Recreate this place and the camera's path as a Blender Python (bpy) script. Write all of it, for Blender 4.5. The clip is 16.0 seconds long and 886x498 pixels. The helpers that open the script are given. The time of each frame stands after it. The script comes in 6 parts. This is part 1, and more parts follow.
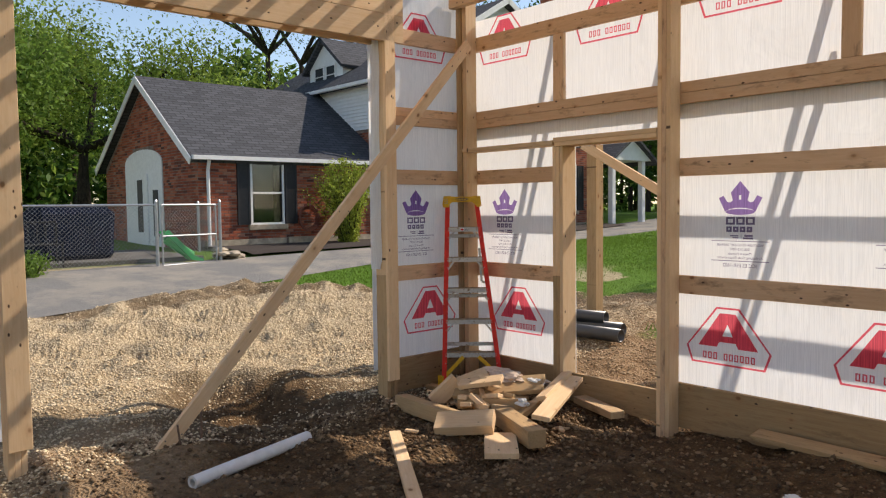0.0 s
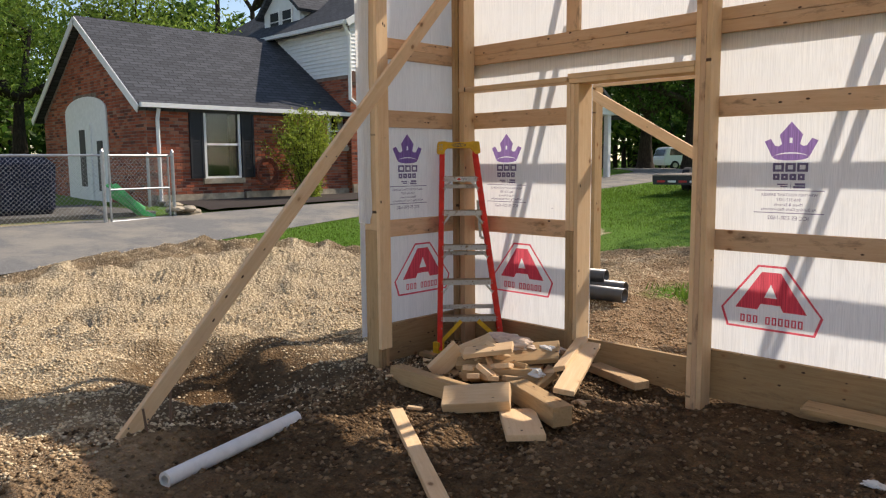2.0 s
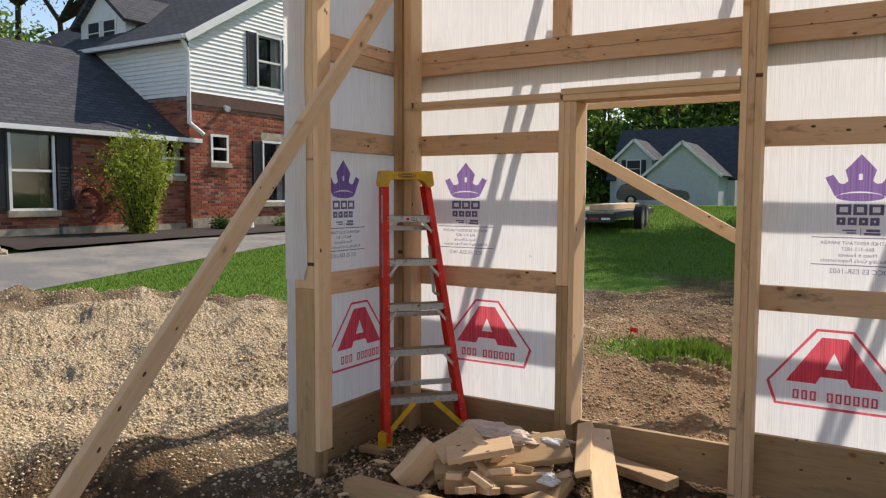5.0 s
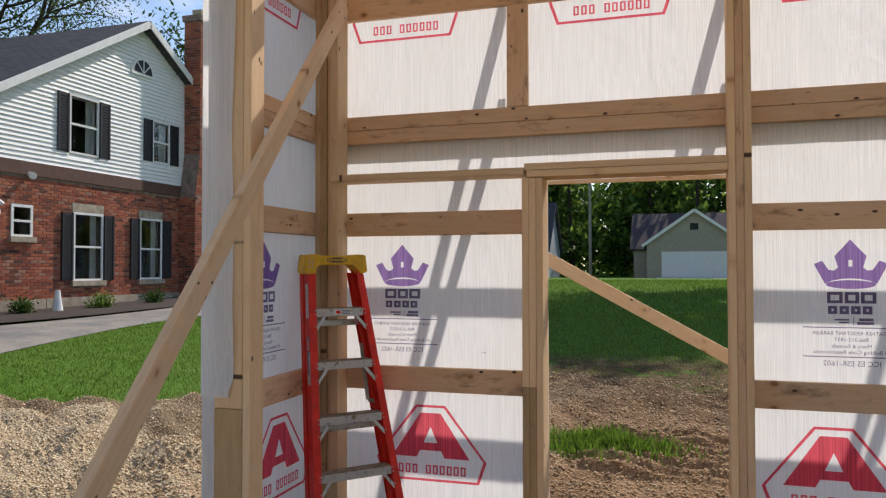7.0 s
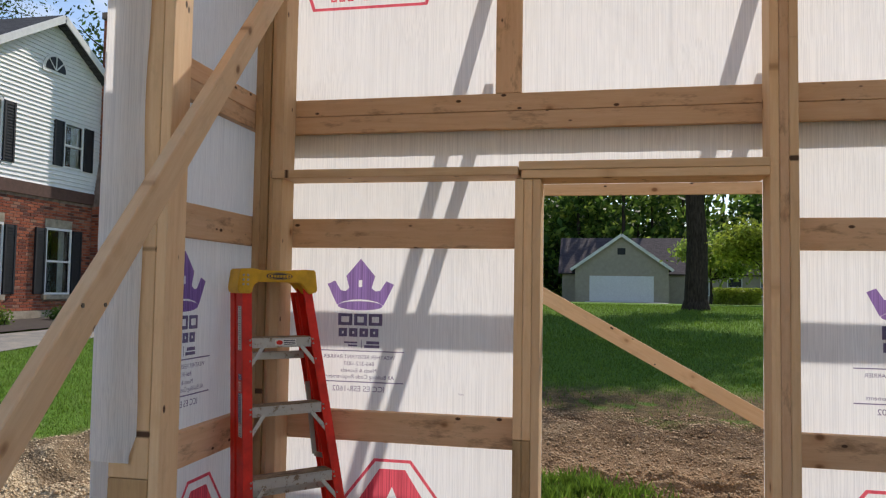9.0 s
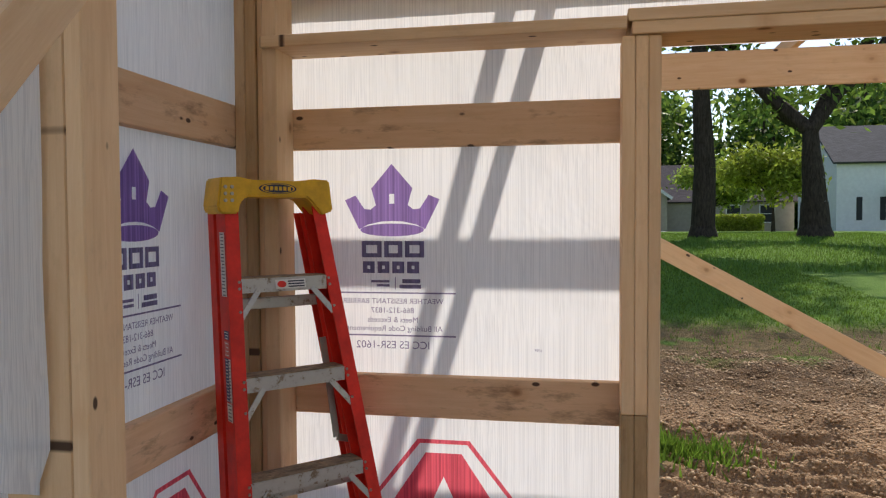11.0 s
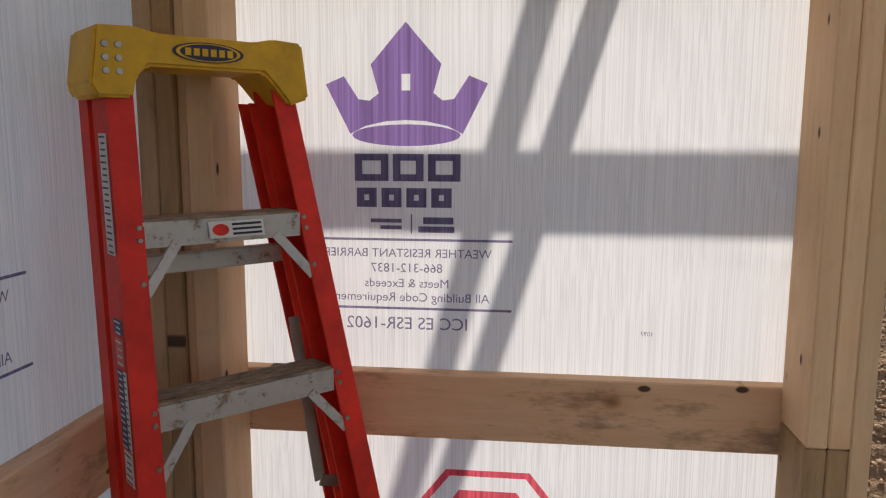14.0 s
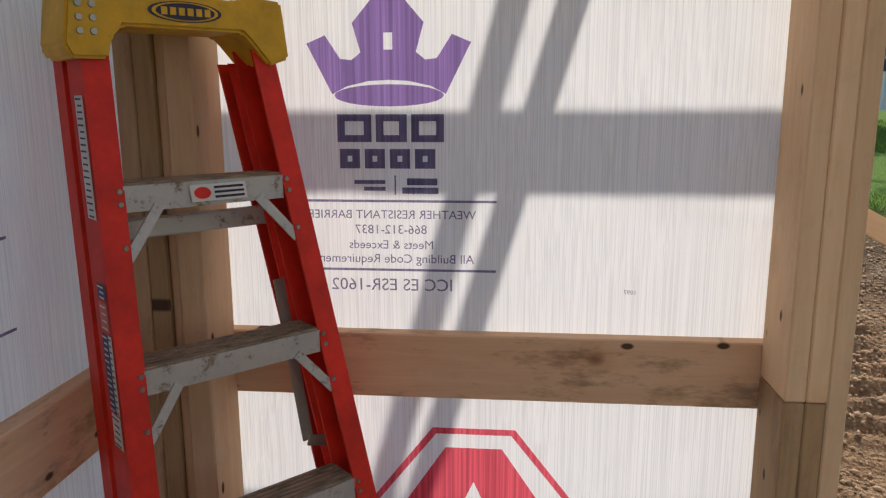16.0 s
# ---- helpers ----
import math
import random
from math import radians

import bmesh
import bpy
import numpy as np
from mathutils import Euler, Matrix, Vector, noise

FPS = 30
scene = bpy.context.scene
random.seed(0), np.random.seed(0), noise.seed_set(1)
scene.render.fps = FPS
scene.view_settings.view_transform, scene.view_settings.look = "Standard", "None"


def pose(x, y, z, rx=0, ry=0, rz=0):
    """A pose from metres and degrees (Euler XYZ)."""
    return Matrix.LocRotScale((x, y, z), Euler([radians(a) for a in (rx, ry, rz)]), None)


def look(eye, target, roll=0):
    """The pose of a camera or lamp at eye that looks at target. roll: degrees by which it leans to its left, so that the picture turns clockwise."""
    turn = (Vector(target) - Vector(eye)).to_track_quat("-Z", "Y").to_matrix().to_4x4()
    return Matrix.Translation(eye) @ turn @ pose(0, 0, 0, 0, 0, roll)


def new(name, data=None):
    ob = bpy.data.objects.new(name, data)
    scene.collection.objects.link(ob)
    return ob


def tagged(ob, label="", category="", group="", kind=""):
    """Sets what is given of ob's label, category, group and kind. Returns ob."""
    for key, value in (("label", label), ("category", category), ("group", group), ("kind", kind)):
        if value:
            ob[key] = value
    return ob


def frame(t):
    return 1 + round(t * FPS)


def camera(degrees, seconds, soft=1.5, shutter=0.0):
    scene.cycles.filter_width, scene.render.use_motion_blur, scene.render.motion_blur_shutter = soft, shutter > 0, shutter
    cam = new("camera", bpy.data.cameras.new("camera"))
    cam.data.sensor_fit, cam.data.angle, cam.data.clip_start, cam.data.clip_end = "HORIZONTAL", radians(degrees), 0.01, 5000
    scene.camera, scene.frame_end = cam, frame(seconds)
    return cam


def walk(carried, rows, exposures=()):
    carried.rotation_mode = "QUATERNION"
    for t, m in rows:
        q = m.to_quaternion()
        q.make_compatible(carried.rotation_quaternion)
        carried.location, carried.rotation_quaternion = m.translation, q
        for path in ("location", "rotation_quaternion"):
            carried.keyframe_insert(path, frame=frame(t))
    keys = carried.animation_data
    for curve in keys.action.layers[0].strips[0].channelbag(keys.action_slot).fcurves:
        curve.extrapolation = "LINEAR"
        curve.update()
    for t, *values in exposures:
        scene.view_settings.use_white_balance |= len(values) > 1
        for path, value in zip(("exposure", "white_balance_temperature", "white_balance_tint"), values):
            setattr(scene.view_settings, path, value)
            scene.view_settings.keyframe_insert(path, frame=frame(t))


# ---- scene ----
cam = camera(61.4, 16.0, soft=1.2)
PATH = [
    (0, (5.534, -5.225, 1.738), (4.033, -3.908, 1.622), -0.7),
    (0.5, (5.496, -5.211, 1.734), (4.125, -3.763, 1.582), -0.1),
    (1, (5.329, -5.15, 1.685), (3.993, -3.674, 1.497), 1.7),
    (1.5, (5.018, -5.03, 1.665), (3.649, -3.586, 1.463), 1.5),
    (2, (4.709, -4.988, 1.655), (3.302, -3.586, 1.423), -0.5),
    (2.5, (4.439, -4.973, 1.695), (3.078, -3.526, 1.462), -1.3),
    (3, (4.121, -4.829, 1.688), (2.851, -3.296, 1.498), -1.2),
    (5.5, (2.852, -4.461, 1.669), (1.919, -2.697, 1.537), 0.2),
    (6, (2.651, -4.416, 1.693), (1.87, -2.577, 1.596), -0.1),
    (6.5, (2.358, -4.271, 1.696), (1.686, -2.388, 1.683), -0.1),
    (7, (2.032, -4.153, 1.754), (1.44, -2.243, 1.804), -0.1),
    (7.5, (1.782, -4.064, 1.759), (1.286, -2.127, 1.813), 0.6),
    (8, (1.685, -3.856, 1.766), (1.257, -1.906, 1.896), 0.5),
    (10.5, (1.314, -2.746, 1.714), (0.924, -0.785, 1.699), 0.7),
    (11, (1.146, -2.465, 1.691), (0.766, -0.503, 1.62), -0.3),
    (11.5, (1.056, -2.161, 1.654), (0.677, -0.2, 1.553), -0.5),
    (12, (0.977, -1.902, 1.657), (0.471, 0.031, 1.572), -0.8),
    (12.5, (0.885, -1.72, 1.648), (0.275, 0.181, 1.535), -0.6),
    (13, (0.764, -1.588, 1.654), (0.24, 0.336, 1.494), -1.1),
    (13.5, (0.738, -1.547, 1.662), (0.378, 0.407, 1.427), -0.7),
    (14, (0.745, -1.522, 1.654), (0.517, 0.444, 1.369), 0.2),
    (14.5, (0.753, -1.52, 1.626), (0.594, 0.436, 1.243), 0.6),
    (15, (0.76, -1.519, 1.62), (0.614, 0.426, 1.175), -0.5),
    (15.5, (0.756, -1.516, 1.619), (0.597, 0.423, 1.154), -0.4),
    (16, (0.749, -1.522, 1.654), (0.559, 0.431, 1.266), -0.2),
]
EXPOSURE = 0.27
walk(cam, [(t, look(eye, target, roll)) for t, eye, target, roll in PATH], exposures=[(t, EXPOSURE + e, k, 14) for t, e, k in ((0, 0.12, 7350), (3, 0.16, 7350), (6, 0.05, 6980), (8, -0.03, 6900), (10.5, 0.1, 6950), (11.5, 0.16, 6950), (12.5, 0.15, 6980), (14, 0.08, 6900), (16, 0.08, 6900))])

# ---- light ----
SUN = Vector((0.278, 1.0, 0.945)).normalized()
world = bpy.data.worlds.new("sky")
scene.world = world
world.use_nodes = True
_n, _l = world.node_tree.nodes, world.node_tree.links
_sky = _n.new("ShaderNodeTexSky")
_sky.sky_type, _sky.sun_disc = "NISHITA", False
_sky.sun_elevation = math.asin(SUN.z)
_sky.sun_rotation = math.atan2(SUN.x, SUN.y)
_sky.air_density, _sky.dust_density, _sky.ozone_density = 1.0, 0.25, 2.0
# fair-weather clouds all over the sky
_tc, _mp, _cl, _rp, _mx = _n.new("ShaderNodeTexCoord"), _n.new("ShaderNodeMapping"), _n.new("ShaderNodeTexNoise"), _n.new("ShaderNodeValToRGB"), _n.new("ShaderNodeMix")
_mp.inputs["Scale"].default_value = (1.0, 1.0, 2.2)
_cl.inputs["Scale"].default_value, _cl.inputs["Detail"].default_value, _cl.inputs["Roughness"].default_value = 3.2, 6, 0.6
_rp.color_ramp.elements[0].position, _rp.color_ramp.elements[1].position = 0.58, 0.84
_mx.data_type = "RGBA"
_mx.inputs[7].default_value = (6.0, 6.2, 6.5, 1)
_l.new(_tc.outputs["Generated"], _mp.inputs[0])
_l.new(_mp.outputs[0], _cl.inputs["Vector"])
_l.new(_cl.outputs["Fac"], _rp.inputs[0])
_l.new(_rp.outputs[0], _mx.inputs[0])
_l.new(_sky.outputs[0], _mx.inputs[6])
_l.new(_mx.outputs[2], _n["Background"].inputs[0])
_n["Background"].inputs[1].default_value = 0.145
sun = new("sun", bpy.data.lights.new("sun", "SUN"))
sun.data.energy, sun.data.angle, sun.data.color = 4.1, radians(0.55), (1.0, 0.955, 0.885)
sun.matrix_world = look(SUN * 40, (0, 0, 0))


# ---- materials ----
class Mat:
    """A node material with small helpers."""

    def __init__(self, name, rough=0.8, spec=0.3):
        self.m = bpy.data.materials.new(name)
        self.m.use_nodes = True
        self.n, self.l = self.m.node_tree.nodes, self.m.node_tree.links
        self.b = self.n["Principled BSDF"]
        self.b.inputs["Roughness"].default_value = rough
        self.b.inputs["Specular IOR Level"].default_value = spec
        self.tc = self.n.new("ShaderNodeTexCoord")

    def coords(self, scale, kind="Object", offset=True):
        mp = self.n.new("ShaderNodeMapping")
        mp.inputs["Scale"].default_value = scale
        src = self.tc.outputs[kind]
        if offset:
            info = self.n.new("ShaderNodeObjectInfo")
            mul = self.n.new("ShaderNodeVectorMath")
            mul.operation = "SCALE"
            mul.inputs[0].default_value = (37.0, 23.0, 51.0)
            self.l.new(info.outputs["Random"], mul.inputs["Scale"])
            add = self.n.new("ShaderNodeVectorMath")
            self.l.new(src, add.inputs[0])
            self.l.new(mul.outputs[0], add.inputs[1])
            src = add.outputs[0]
        self.l.new(src, mp.inputs["Vector"])
        return mp.outputs[0]

    def noise(self, vec, scale, detail=4, rough=0.6, distort=0.0):
        t = self.n.new("ShaderNodeTexNoise")
        t.inputs["Scale"].default_value, t.inputs["Detail"].default_value = scale, detail
        t.inputs["Roughness"].default_value, t.inputs["Distortion"].default_value = rough, distort
        self.l.new(vec, t.inputs["Vector"])
        return t.outputs["Fac"]

    def voronoi(self, vec, scale, out="Distance", feature="F1"):
        t = self.n.new("ShaderNodeTexVoronoi")
        t.feature = feature
        t.inputs["Scale"].default_value = scale
        self.l.new(vec, t.inputs["Vector"])
        return t.outputs[out]

    def ramp(self, fac, *stops):
        r = self.n.new("ShaderNodeValToRGB")
        els = r.color_ramp.elements
        while len(els) < len(stops):
            els.new(0.5)
        for e, (p, c) in zip(els, stops):
            e.position = p
            e.color = (*c, 1) if not isinstance(c, (int, float)) else (c, c, c, 1)
        self.l.new(fac, r.inputs[0])
        return r.outputs[0]

    def mix(self, fac, a, b, blend="MIX"):
        x = self.n.new("ShaderNodeMix")
        x.data_type, x.blend_type = "RGBA", blend
        for sock, v in ((x.inputs[0], fac), (x.inputs[6], a), (x.inputs[7], b)):
            if isinstance(v, (int, float)):
                sock.default_value = v
            elif isinstance(v, tuple):
                sock.default_value = (*v, 1)
            else:
                self.l.new(v, sock)
        return x.outputs[2]

    def color(self, out):
        self.l.new(out, self.b.inputs["Base Color"])
        return self

    def rough(self, out):
        self.l.new(out, self.b.inputs["Roughness"])
        return self

    def bump(self, out, dist=0.002, strength=0.5):
        bm_ = self.n.new("ShaderNodeBump")
        bm_.inputs["Distance"].default_value, bm_.inputs["Strength"].default_value = dist, strength
        self.l.new(out, bm_.inputs["Height"])
        self.l.new(bm_.outputs[0], self.b.inputs["Normal"])
        return self

    def vary(self, amount=0.2):
        """Random brightness from object to object."""
        info = self.n.new("ShaderNodeObjectInfo")
        return self.ramp(info.outputs["Random"], (0.0, 1 - amount), (1.0, 1.0))


def wood(name, light, dark, knot=(0.16, 0.07, 0.03), amount=0.22, wear=0.0):
    m = Mat(name, 0.75, 0.25)
    v = m.coords((1.2, 16, 16))
    g = m.noise(v, 3.0, 6, 0.65, 0.6)
    fine = m.noise(m.coords((3, 120, 120)), 3.0, 3)
    c = m.mix(m.ramp(g, (0.3, 0.0), (0.7, 1.0)), dark, light)
    c = m.mix(m.ramp(fine, (0.35, 0.35), (0.65, 0.0)), c, dark)
    blot = m.noise(m.coords((1, 3, 3)), 1.6, 3)
    c = m.mix(m.ramp(blot, (0.4, 0.0), (0.75, 0.25)), c, (0.64, 0.36, 0.16))
    kv = m.coords((4.5, 6.5, 0.0))
    kd = m.voronoi(kv, 1.0)
    c = m.mix(m.ramp(kd, (0.06, 0.9), (0.12, 0.0)), c, knot)
    # rings round knots, small pin knots and nail marks
    c = m.mix(m.ramp(kd, (0.1, 0.3), (0.24, 0.0)), c, (0.50, 0.24, 0.10))
    sv = m.coords((9, 17, 0.0))
    spot, pick = m.voronoi(sv, 1.0), m.voronoi(sv, 1.0, "Color")
    few = m.mix(1.0, m.ramp(spot, (0.09, 1.0), (0.14, 0.0)), m.ramp(pick, (0.47, 1.0), (0.49, 0.0)), "MULTIPLY")
    c = m.mix(few, c, (0.09, 0.05, 0.03))
    dust = m.noise(m.coords((5, 9, 9)), 2.0, 5, 0.7)
    c = m.mix(m.ramp(dust, (0.55, 0.0), (0.8, 0.3)), c, (0.36, 0.24, 0.14))
    if wear:
        w = m.noise(m.coords((2, 6, 6)), 2.2, 5, 0.7)
        c = m.mix(m.ramp(w, (0.55, 0.0), (0.68, wear)), c, (0.10, 0.055, 0.03))
    c = m.mix(1.0, c, m.vary(amount), "MULTIPLY")
    m.color(c)
    m.bump(fine, 0.0008, 0.5)
    return m.m


PINE = wood("pine", (0.86, 0.63, 0.39), (0.74, 0.495, 0.285))
GIRT = wood("girt_pine", (0.80, 0.56, 0.36), (0.68, 0.435, 0.265), wear=0.55)
TREATED = wood("treated_pine", (0.57, 0.395, 0.21), (0.40, 0.255, 0.13), amount=0.3, wear=0.35)
DIRTY = wood("dirty_pine", (0.70, 0.51, 0.31), (0.54, 0.36, 0.20), amount=0.35, wear=0.4)


def plain(name, rgb, rough=0.6, metal=0.0, spec=0.4, var=0.12, scale=9.0):
    m = Mat(name, rough, spec)
    m.b.inputs["Metallic"].default_value = metal
    n = m.noise(m.coords((1, 1, 1)), scale, 5, 0.65)
    lo = tuple(c * (1 - 2 * var) for c in rgb)
    hi = tuple(min(1, c * (1 + var)) for c in rgb)
    m.color(m.ramp(n, (0.3, lo), (0.7, hi)))
    m.bump(n, 0.001, 0.25)
    return m.m


def wrap_material():
    m = Mat("house_wrap", 0.55, 0.3)
    v = m.coords((1, 1, 1), "Generated", False)
    v2 = m.coords((420, 420, 1.4), "Object", False)
    streak = m.noise(v2, 1.0, 2, 0.5)
    wide = m.noise(m.coords((30, 30, 0.5), "Object", False), 1.0, 3, 0.6)
    cloud = m.noise(m.coords((1, 1, 1), "Object", False), 1.7, 4)
    c = m.ramp(streak, (0.36, (0.775, 0.80, 0.83)), (0.58, (0.925, 0.945, 0.965)))
    c = m.mix(m.ramp(wide, (0.35, 0.06), (0.6, 0.0)), c, (0.66, 0.67, 0.68))
    c = m.mix(m.ramp(cloud, (0.45, 0.0), (0.8, 0.12)), c, (0.6, 0.6, 0.58))
    m.color(c)
    crease = m.noise(m.coords((2.5, 2.5, 1.6), "Object", False), 1.0, 3, 0.5, 1.2)
    m.bump(crease, 0.04, 0.45)
    tr = m.n.new("ShaderNodeBsdfTranslucent")
    m.l.new(c, tr.inputs[0])
    m.l.new(m.b.inputs["Normal"].links[0].from_socket, tr.inputs["Normal"])
    m.b.inputs["Roughness"].default_value = 0.5
    mx = m.n.new("ShaderNodeMixShader")
    mx.inputs[0].default_value = 0.47
    m.l.new(m.b.outputs[0], mx.inputs[1])
    m.l.new(tr.outputs[0], mx.inputs[2])
    m.l.new(mx.outputs[0], m.n["Material Output"].inputs[0])
    return m.m


def ink(name, rgb):
    """Translucent ink: tints what lies behind it."""
    m = bpy.data.materials.new(name)
    m.use_nodes = True
    n, l = m.node_tree.nodes, m.node_tree.links
    n.remove(n["Principled BSDF"])
    t = n.new("ShaderNodeBsdfTransparent")
    tc = n.new("ShaderNodeTexCoord")
    mp = n.new("ShaderNodeMapping")
    mp.inputs["Scale"].default_value = (160, 160, 1.2)
    nz = n.new("ShaderNodeTexNoise")
    nz.inputs["Scale"].default_value = 1.0
    r = n.new("ShaderNodeValToRGB")
    r.color_ramp.elements[0].position, r.color_ramp.elements[1].position = 0.35, 0.65
    r.color_ramp.elements[0].color = (*[c * 0.75 for c in rgb], 1)
    r.color_ramp.elements[1].color = (*[min(1, c * 1.15) for c in rgb], 1)
    l.new(tc.outputs["Object"], mp.inputs[0])
    l.new(mp.outputs[0], nz.inputs["Vector"])
    l.new(nz.outputs[0], r.inputs[0])
    l.new(r.outputs[0], t.inputs[0])
    l.new(t.outputs[0], n["Material Output"].inputs[0])
    return m


WRAP = wrap_material()
INK_PURPLE = ink("purple_ink", (0.37, 0.235, 0.53))
INK_RED = ink("red_ink", (0.92, 0.15, 0.20))
INK_DARK = ink("dark_ink", (0.27, 0.23, 0.36))


# ---- building helpers ----
def world_of(ob):
    return world_of(ob.parent) @ ob.matrix_basis if ob.parent else ob.matrix_basis.copy()


def part(name, bm, material, parent=None, label="", smooth=False, local=False):
    """One mesh under a thing or part. Its vertices are in world places, unless local."""
    me = bpy.data.meshes.new(name)
    bm.to_mesh(me)
    bm.free()
    if smooth:
        for p in me.polygons:
            p.use_smooth = True
    me.materials.append(material)
    ob = new(name, me)
    ob.parent = parent
    if parent is not None and not local:
        ob.matrix_basis = world_of(parent).inverted()
    if label:
        ob["label"] = label
    return ob


def empty(name, m=None, **tags):
    ob = new(name)
    ob.empty_display_size = 0.1
    if m is not None:
        ob.matrix_basis = m
    return tagged(ob, **tags)


def add_box(bm, x0, x1, y0, y1, z0, z1, bevel=0.0):
    made = bmesh.ops.create_cube(bm, size=1)
    for v in made["verts"]:
        v.co = ((x0 + x1) / 2 + v.co.x * (x1 - x0), (y0 + y1) / 2 + v.co.y * (y1 - y0), (z0 + z1) / 2 + v.co.z * (z1 - z0))
    if bevel:
        edges = list({e for v in made["verts"] for e in v.link_edges})
        bmesh.ops.bevel(bm, geom=edges, offset=bevel, segments=1, affect="EDGES")
    return bm


def boxed(x0, x1, y0, y1, z0, z1, bevel=0.003):
    return add_box(bmesh.new(), x0, x1, y0, y1, z0, z1, bevel)


def add_tube(bm, a, b, r0, r1=None, n=10, caps=True):
    r1 = r0 if r1 is None else r1
    a, b = Vector(a), Vector(b)
    q = (b - a).to_track_quat("Z", "Y")
    rings = []
    for p, r in ((a, r0), (b, r1)):
        rings.append([bm.verts.new(p + q @ Vector((r * math.cos(2 * math.pi * i / n), r * math.sin(2 * math.pi * i / n), 0))) for i in range(n)])
    for i in range(n):
        bm.faces.new((rings[0][i], rings[0][(i + 1) % n], rings[1][(i + 1) % n], rings[1][i]))
    if caps:
        bm.faces.new(rings[0][::-1])
        bm.faces.new(rings[1])
    return bm


def tube(a, b, r0, r1=None, n=10):
    return add_tube(bmesh.new(), a, b, r0, r1, n)


def add_prism(bm, outline, lift, to_world):
    """A flat outline of (u, v) points, thickened by lift, mapped by to_world(u, v, w)."""
    lo = [bm.verts.new(to_world(u, v, 0)) for u, v in outline]
    if not lift:
        bm.faces.new(lo)
        return bm
    hi = [bm.verts.new(to_world(u, v, lift)) for u, v in outline]
    bm.faces.new(lo[::-1])
    bm.faces.new(hi)
    for i in range(len(lo)):
        j = (i + 1) % len(lo)
        bm.faces.new((lo[i], lo[j], hi[j], hi[i]))
    return bm


def board(name, a, b, w, t, material, parent=None, normal=(0, 1, 0), label="", bevel=0.003, bow=0.0):
    """A board from a to b; w across, t thick along normal. Its grain runs from a to b."""
    a, b, nrm = Vector(a), Vector(b), Vector(normal)
    x = (b - a).normalized()
    z = (nrm - x * nrm.dot(x)).normalized()
    y = z.cross(x)
    m = Matrix.Identity(4)
    for i, col in enumerate((x, y, z)):
        for k in range(3):
            m[k][i] = col[k]
    m.translation = (a + b) / 2
    ln = (b - a).length
    ob = part(name, boxed(-ln / 2, ln / 2, -w / 2, w / 2, -t / 2, t / 2, bevel), material, parent, label)
    ob.matrix_basis = m if parent is None else world_of(parent).inverted() @ m
    return ob


def upright(name, x0, x1, y0, y1, z0, z1, material, parent, label=""):
    return board(name, ((x0 + x1) / 2, (y0 + y1) / 2, z0), ((x0 + x1) / 2, (y0 + y1) / 2, z1), y1 - y0, x1 - x0, material, parent, (1, 0, 0), label)


def rail_x(name, x0, x1, y0, y1, z0, z1, material, parent, label=""):
    return board(name, (x0, (y0 + y1) / 2, (z0 + z1) / 2), (x1, (y0 + y1) / 2, (z0 + z1) / 2), z1 - z0, y1 - y0, material, parent, (0, 1, 0), label)


def rail_y(name, x0, x1, y0, y1, z0, z1, material, parent, label=""):
    return board(name, ((x0 + x1) / 2, y0, (z0 + z1) / 2), ((x0 + x1) / 2, y1, (z0 + z1) / 2), z1 - z0, x1 - x0, material, parent, (1, 0, 0), label)


# ---- ground ----
def smooth(a, b, x):
    t = np.clip((x - a) / (b - a), 0, 1)
    return t * t * (3 - 2 * t)


def outside(x, y):
    """Distance from the building's pad."""
    dx = np.maximum(np.maximum(-0.3 - x, x - 9.5), 0)
    dy = np.maximum(np.maximum(-9.0 - y, y - 0.3), 0)
    return np.hypot(dx, dy)


_rng = np.random.default_rng(4)
_WAVES = [(_rng.uniform(0, 2 * math.pi), _rng.uniform(0, 2 * math.pi), f * _rng.uniform(0.8, 1.25)) for f in (0.7, 0.9, 1.3, 1.9, 2.6, 3.7, 5.1, 7.3, 9.7, 13, 17, 23) for _ in range(3)]


def rumple(x, y, lo=0.0, hi=99.0):
    h = np.zeros_like(x, dtype=float)
    for a, p, f in _WAVES:
        if lo <= f <= hi:
            h += np.sin((x * math.cos(a) + y * math.sin(a)) * f + p + 0.8 * np.sin(0.6 * f * (y * math.cos(a) - x * math.sin(a)) + 2 * p)) / f
    return h


def base_height(x, y):
    """The lie of the land, with no clods."""
    r = outside(x, y)
    return 0.72 * smooth(0.0, 11.0, r) + 0.45 * smooth(12, 30, r) - 0.35 * smooth(34, 62, r) + 0.17 * smooth(0.3, 1.9, y) * smooth(-2.5, -0.5, x) * smooth(9.0, 3.0, y)


GRASS_LINE = [(-12, 0.2), (-6.9, 0.9), (-5.2, 1.7), (-4.3, 2.6), (-3.4, 3.7), (-2, 4.5), (0, 5.0), (3, 5.2), (12, 5.6)]


def grassy(x, y):
    """1 on lawn, 0 on bare ground."""
    edge = np.interp(x, [p[0] for p in GRASS_LINE], [p[1] for p in GRASS_LINE]) + 0.13 * rumple(x, y, 0.8, 8)
    g = smooth(-0.25, 0.25, y - edge)
    g = np.maximum(g, smooth(11.5, 12.5, np.hypot(x - 3, y + 4)) * (x > 0))
    g = np.maximum(g, smooth(-9.3, -9.6, x) * smooth(-5, -3, y))
    return g


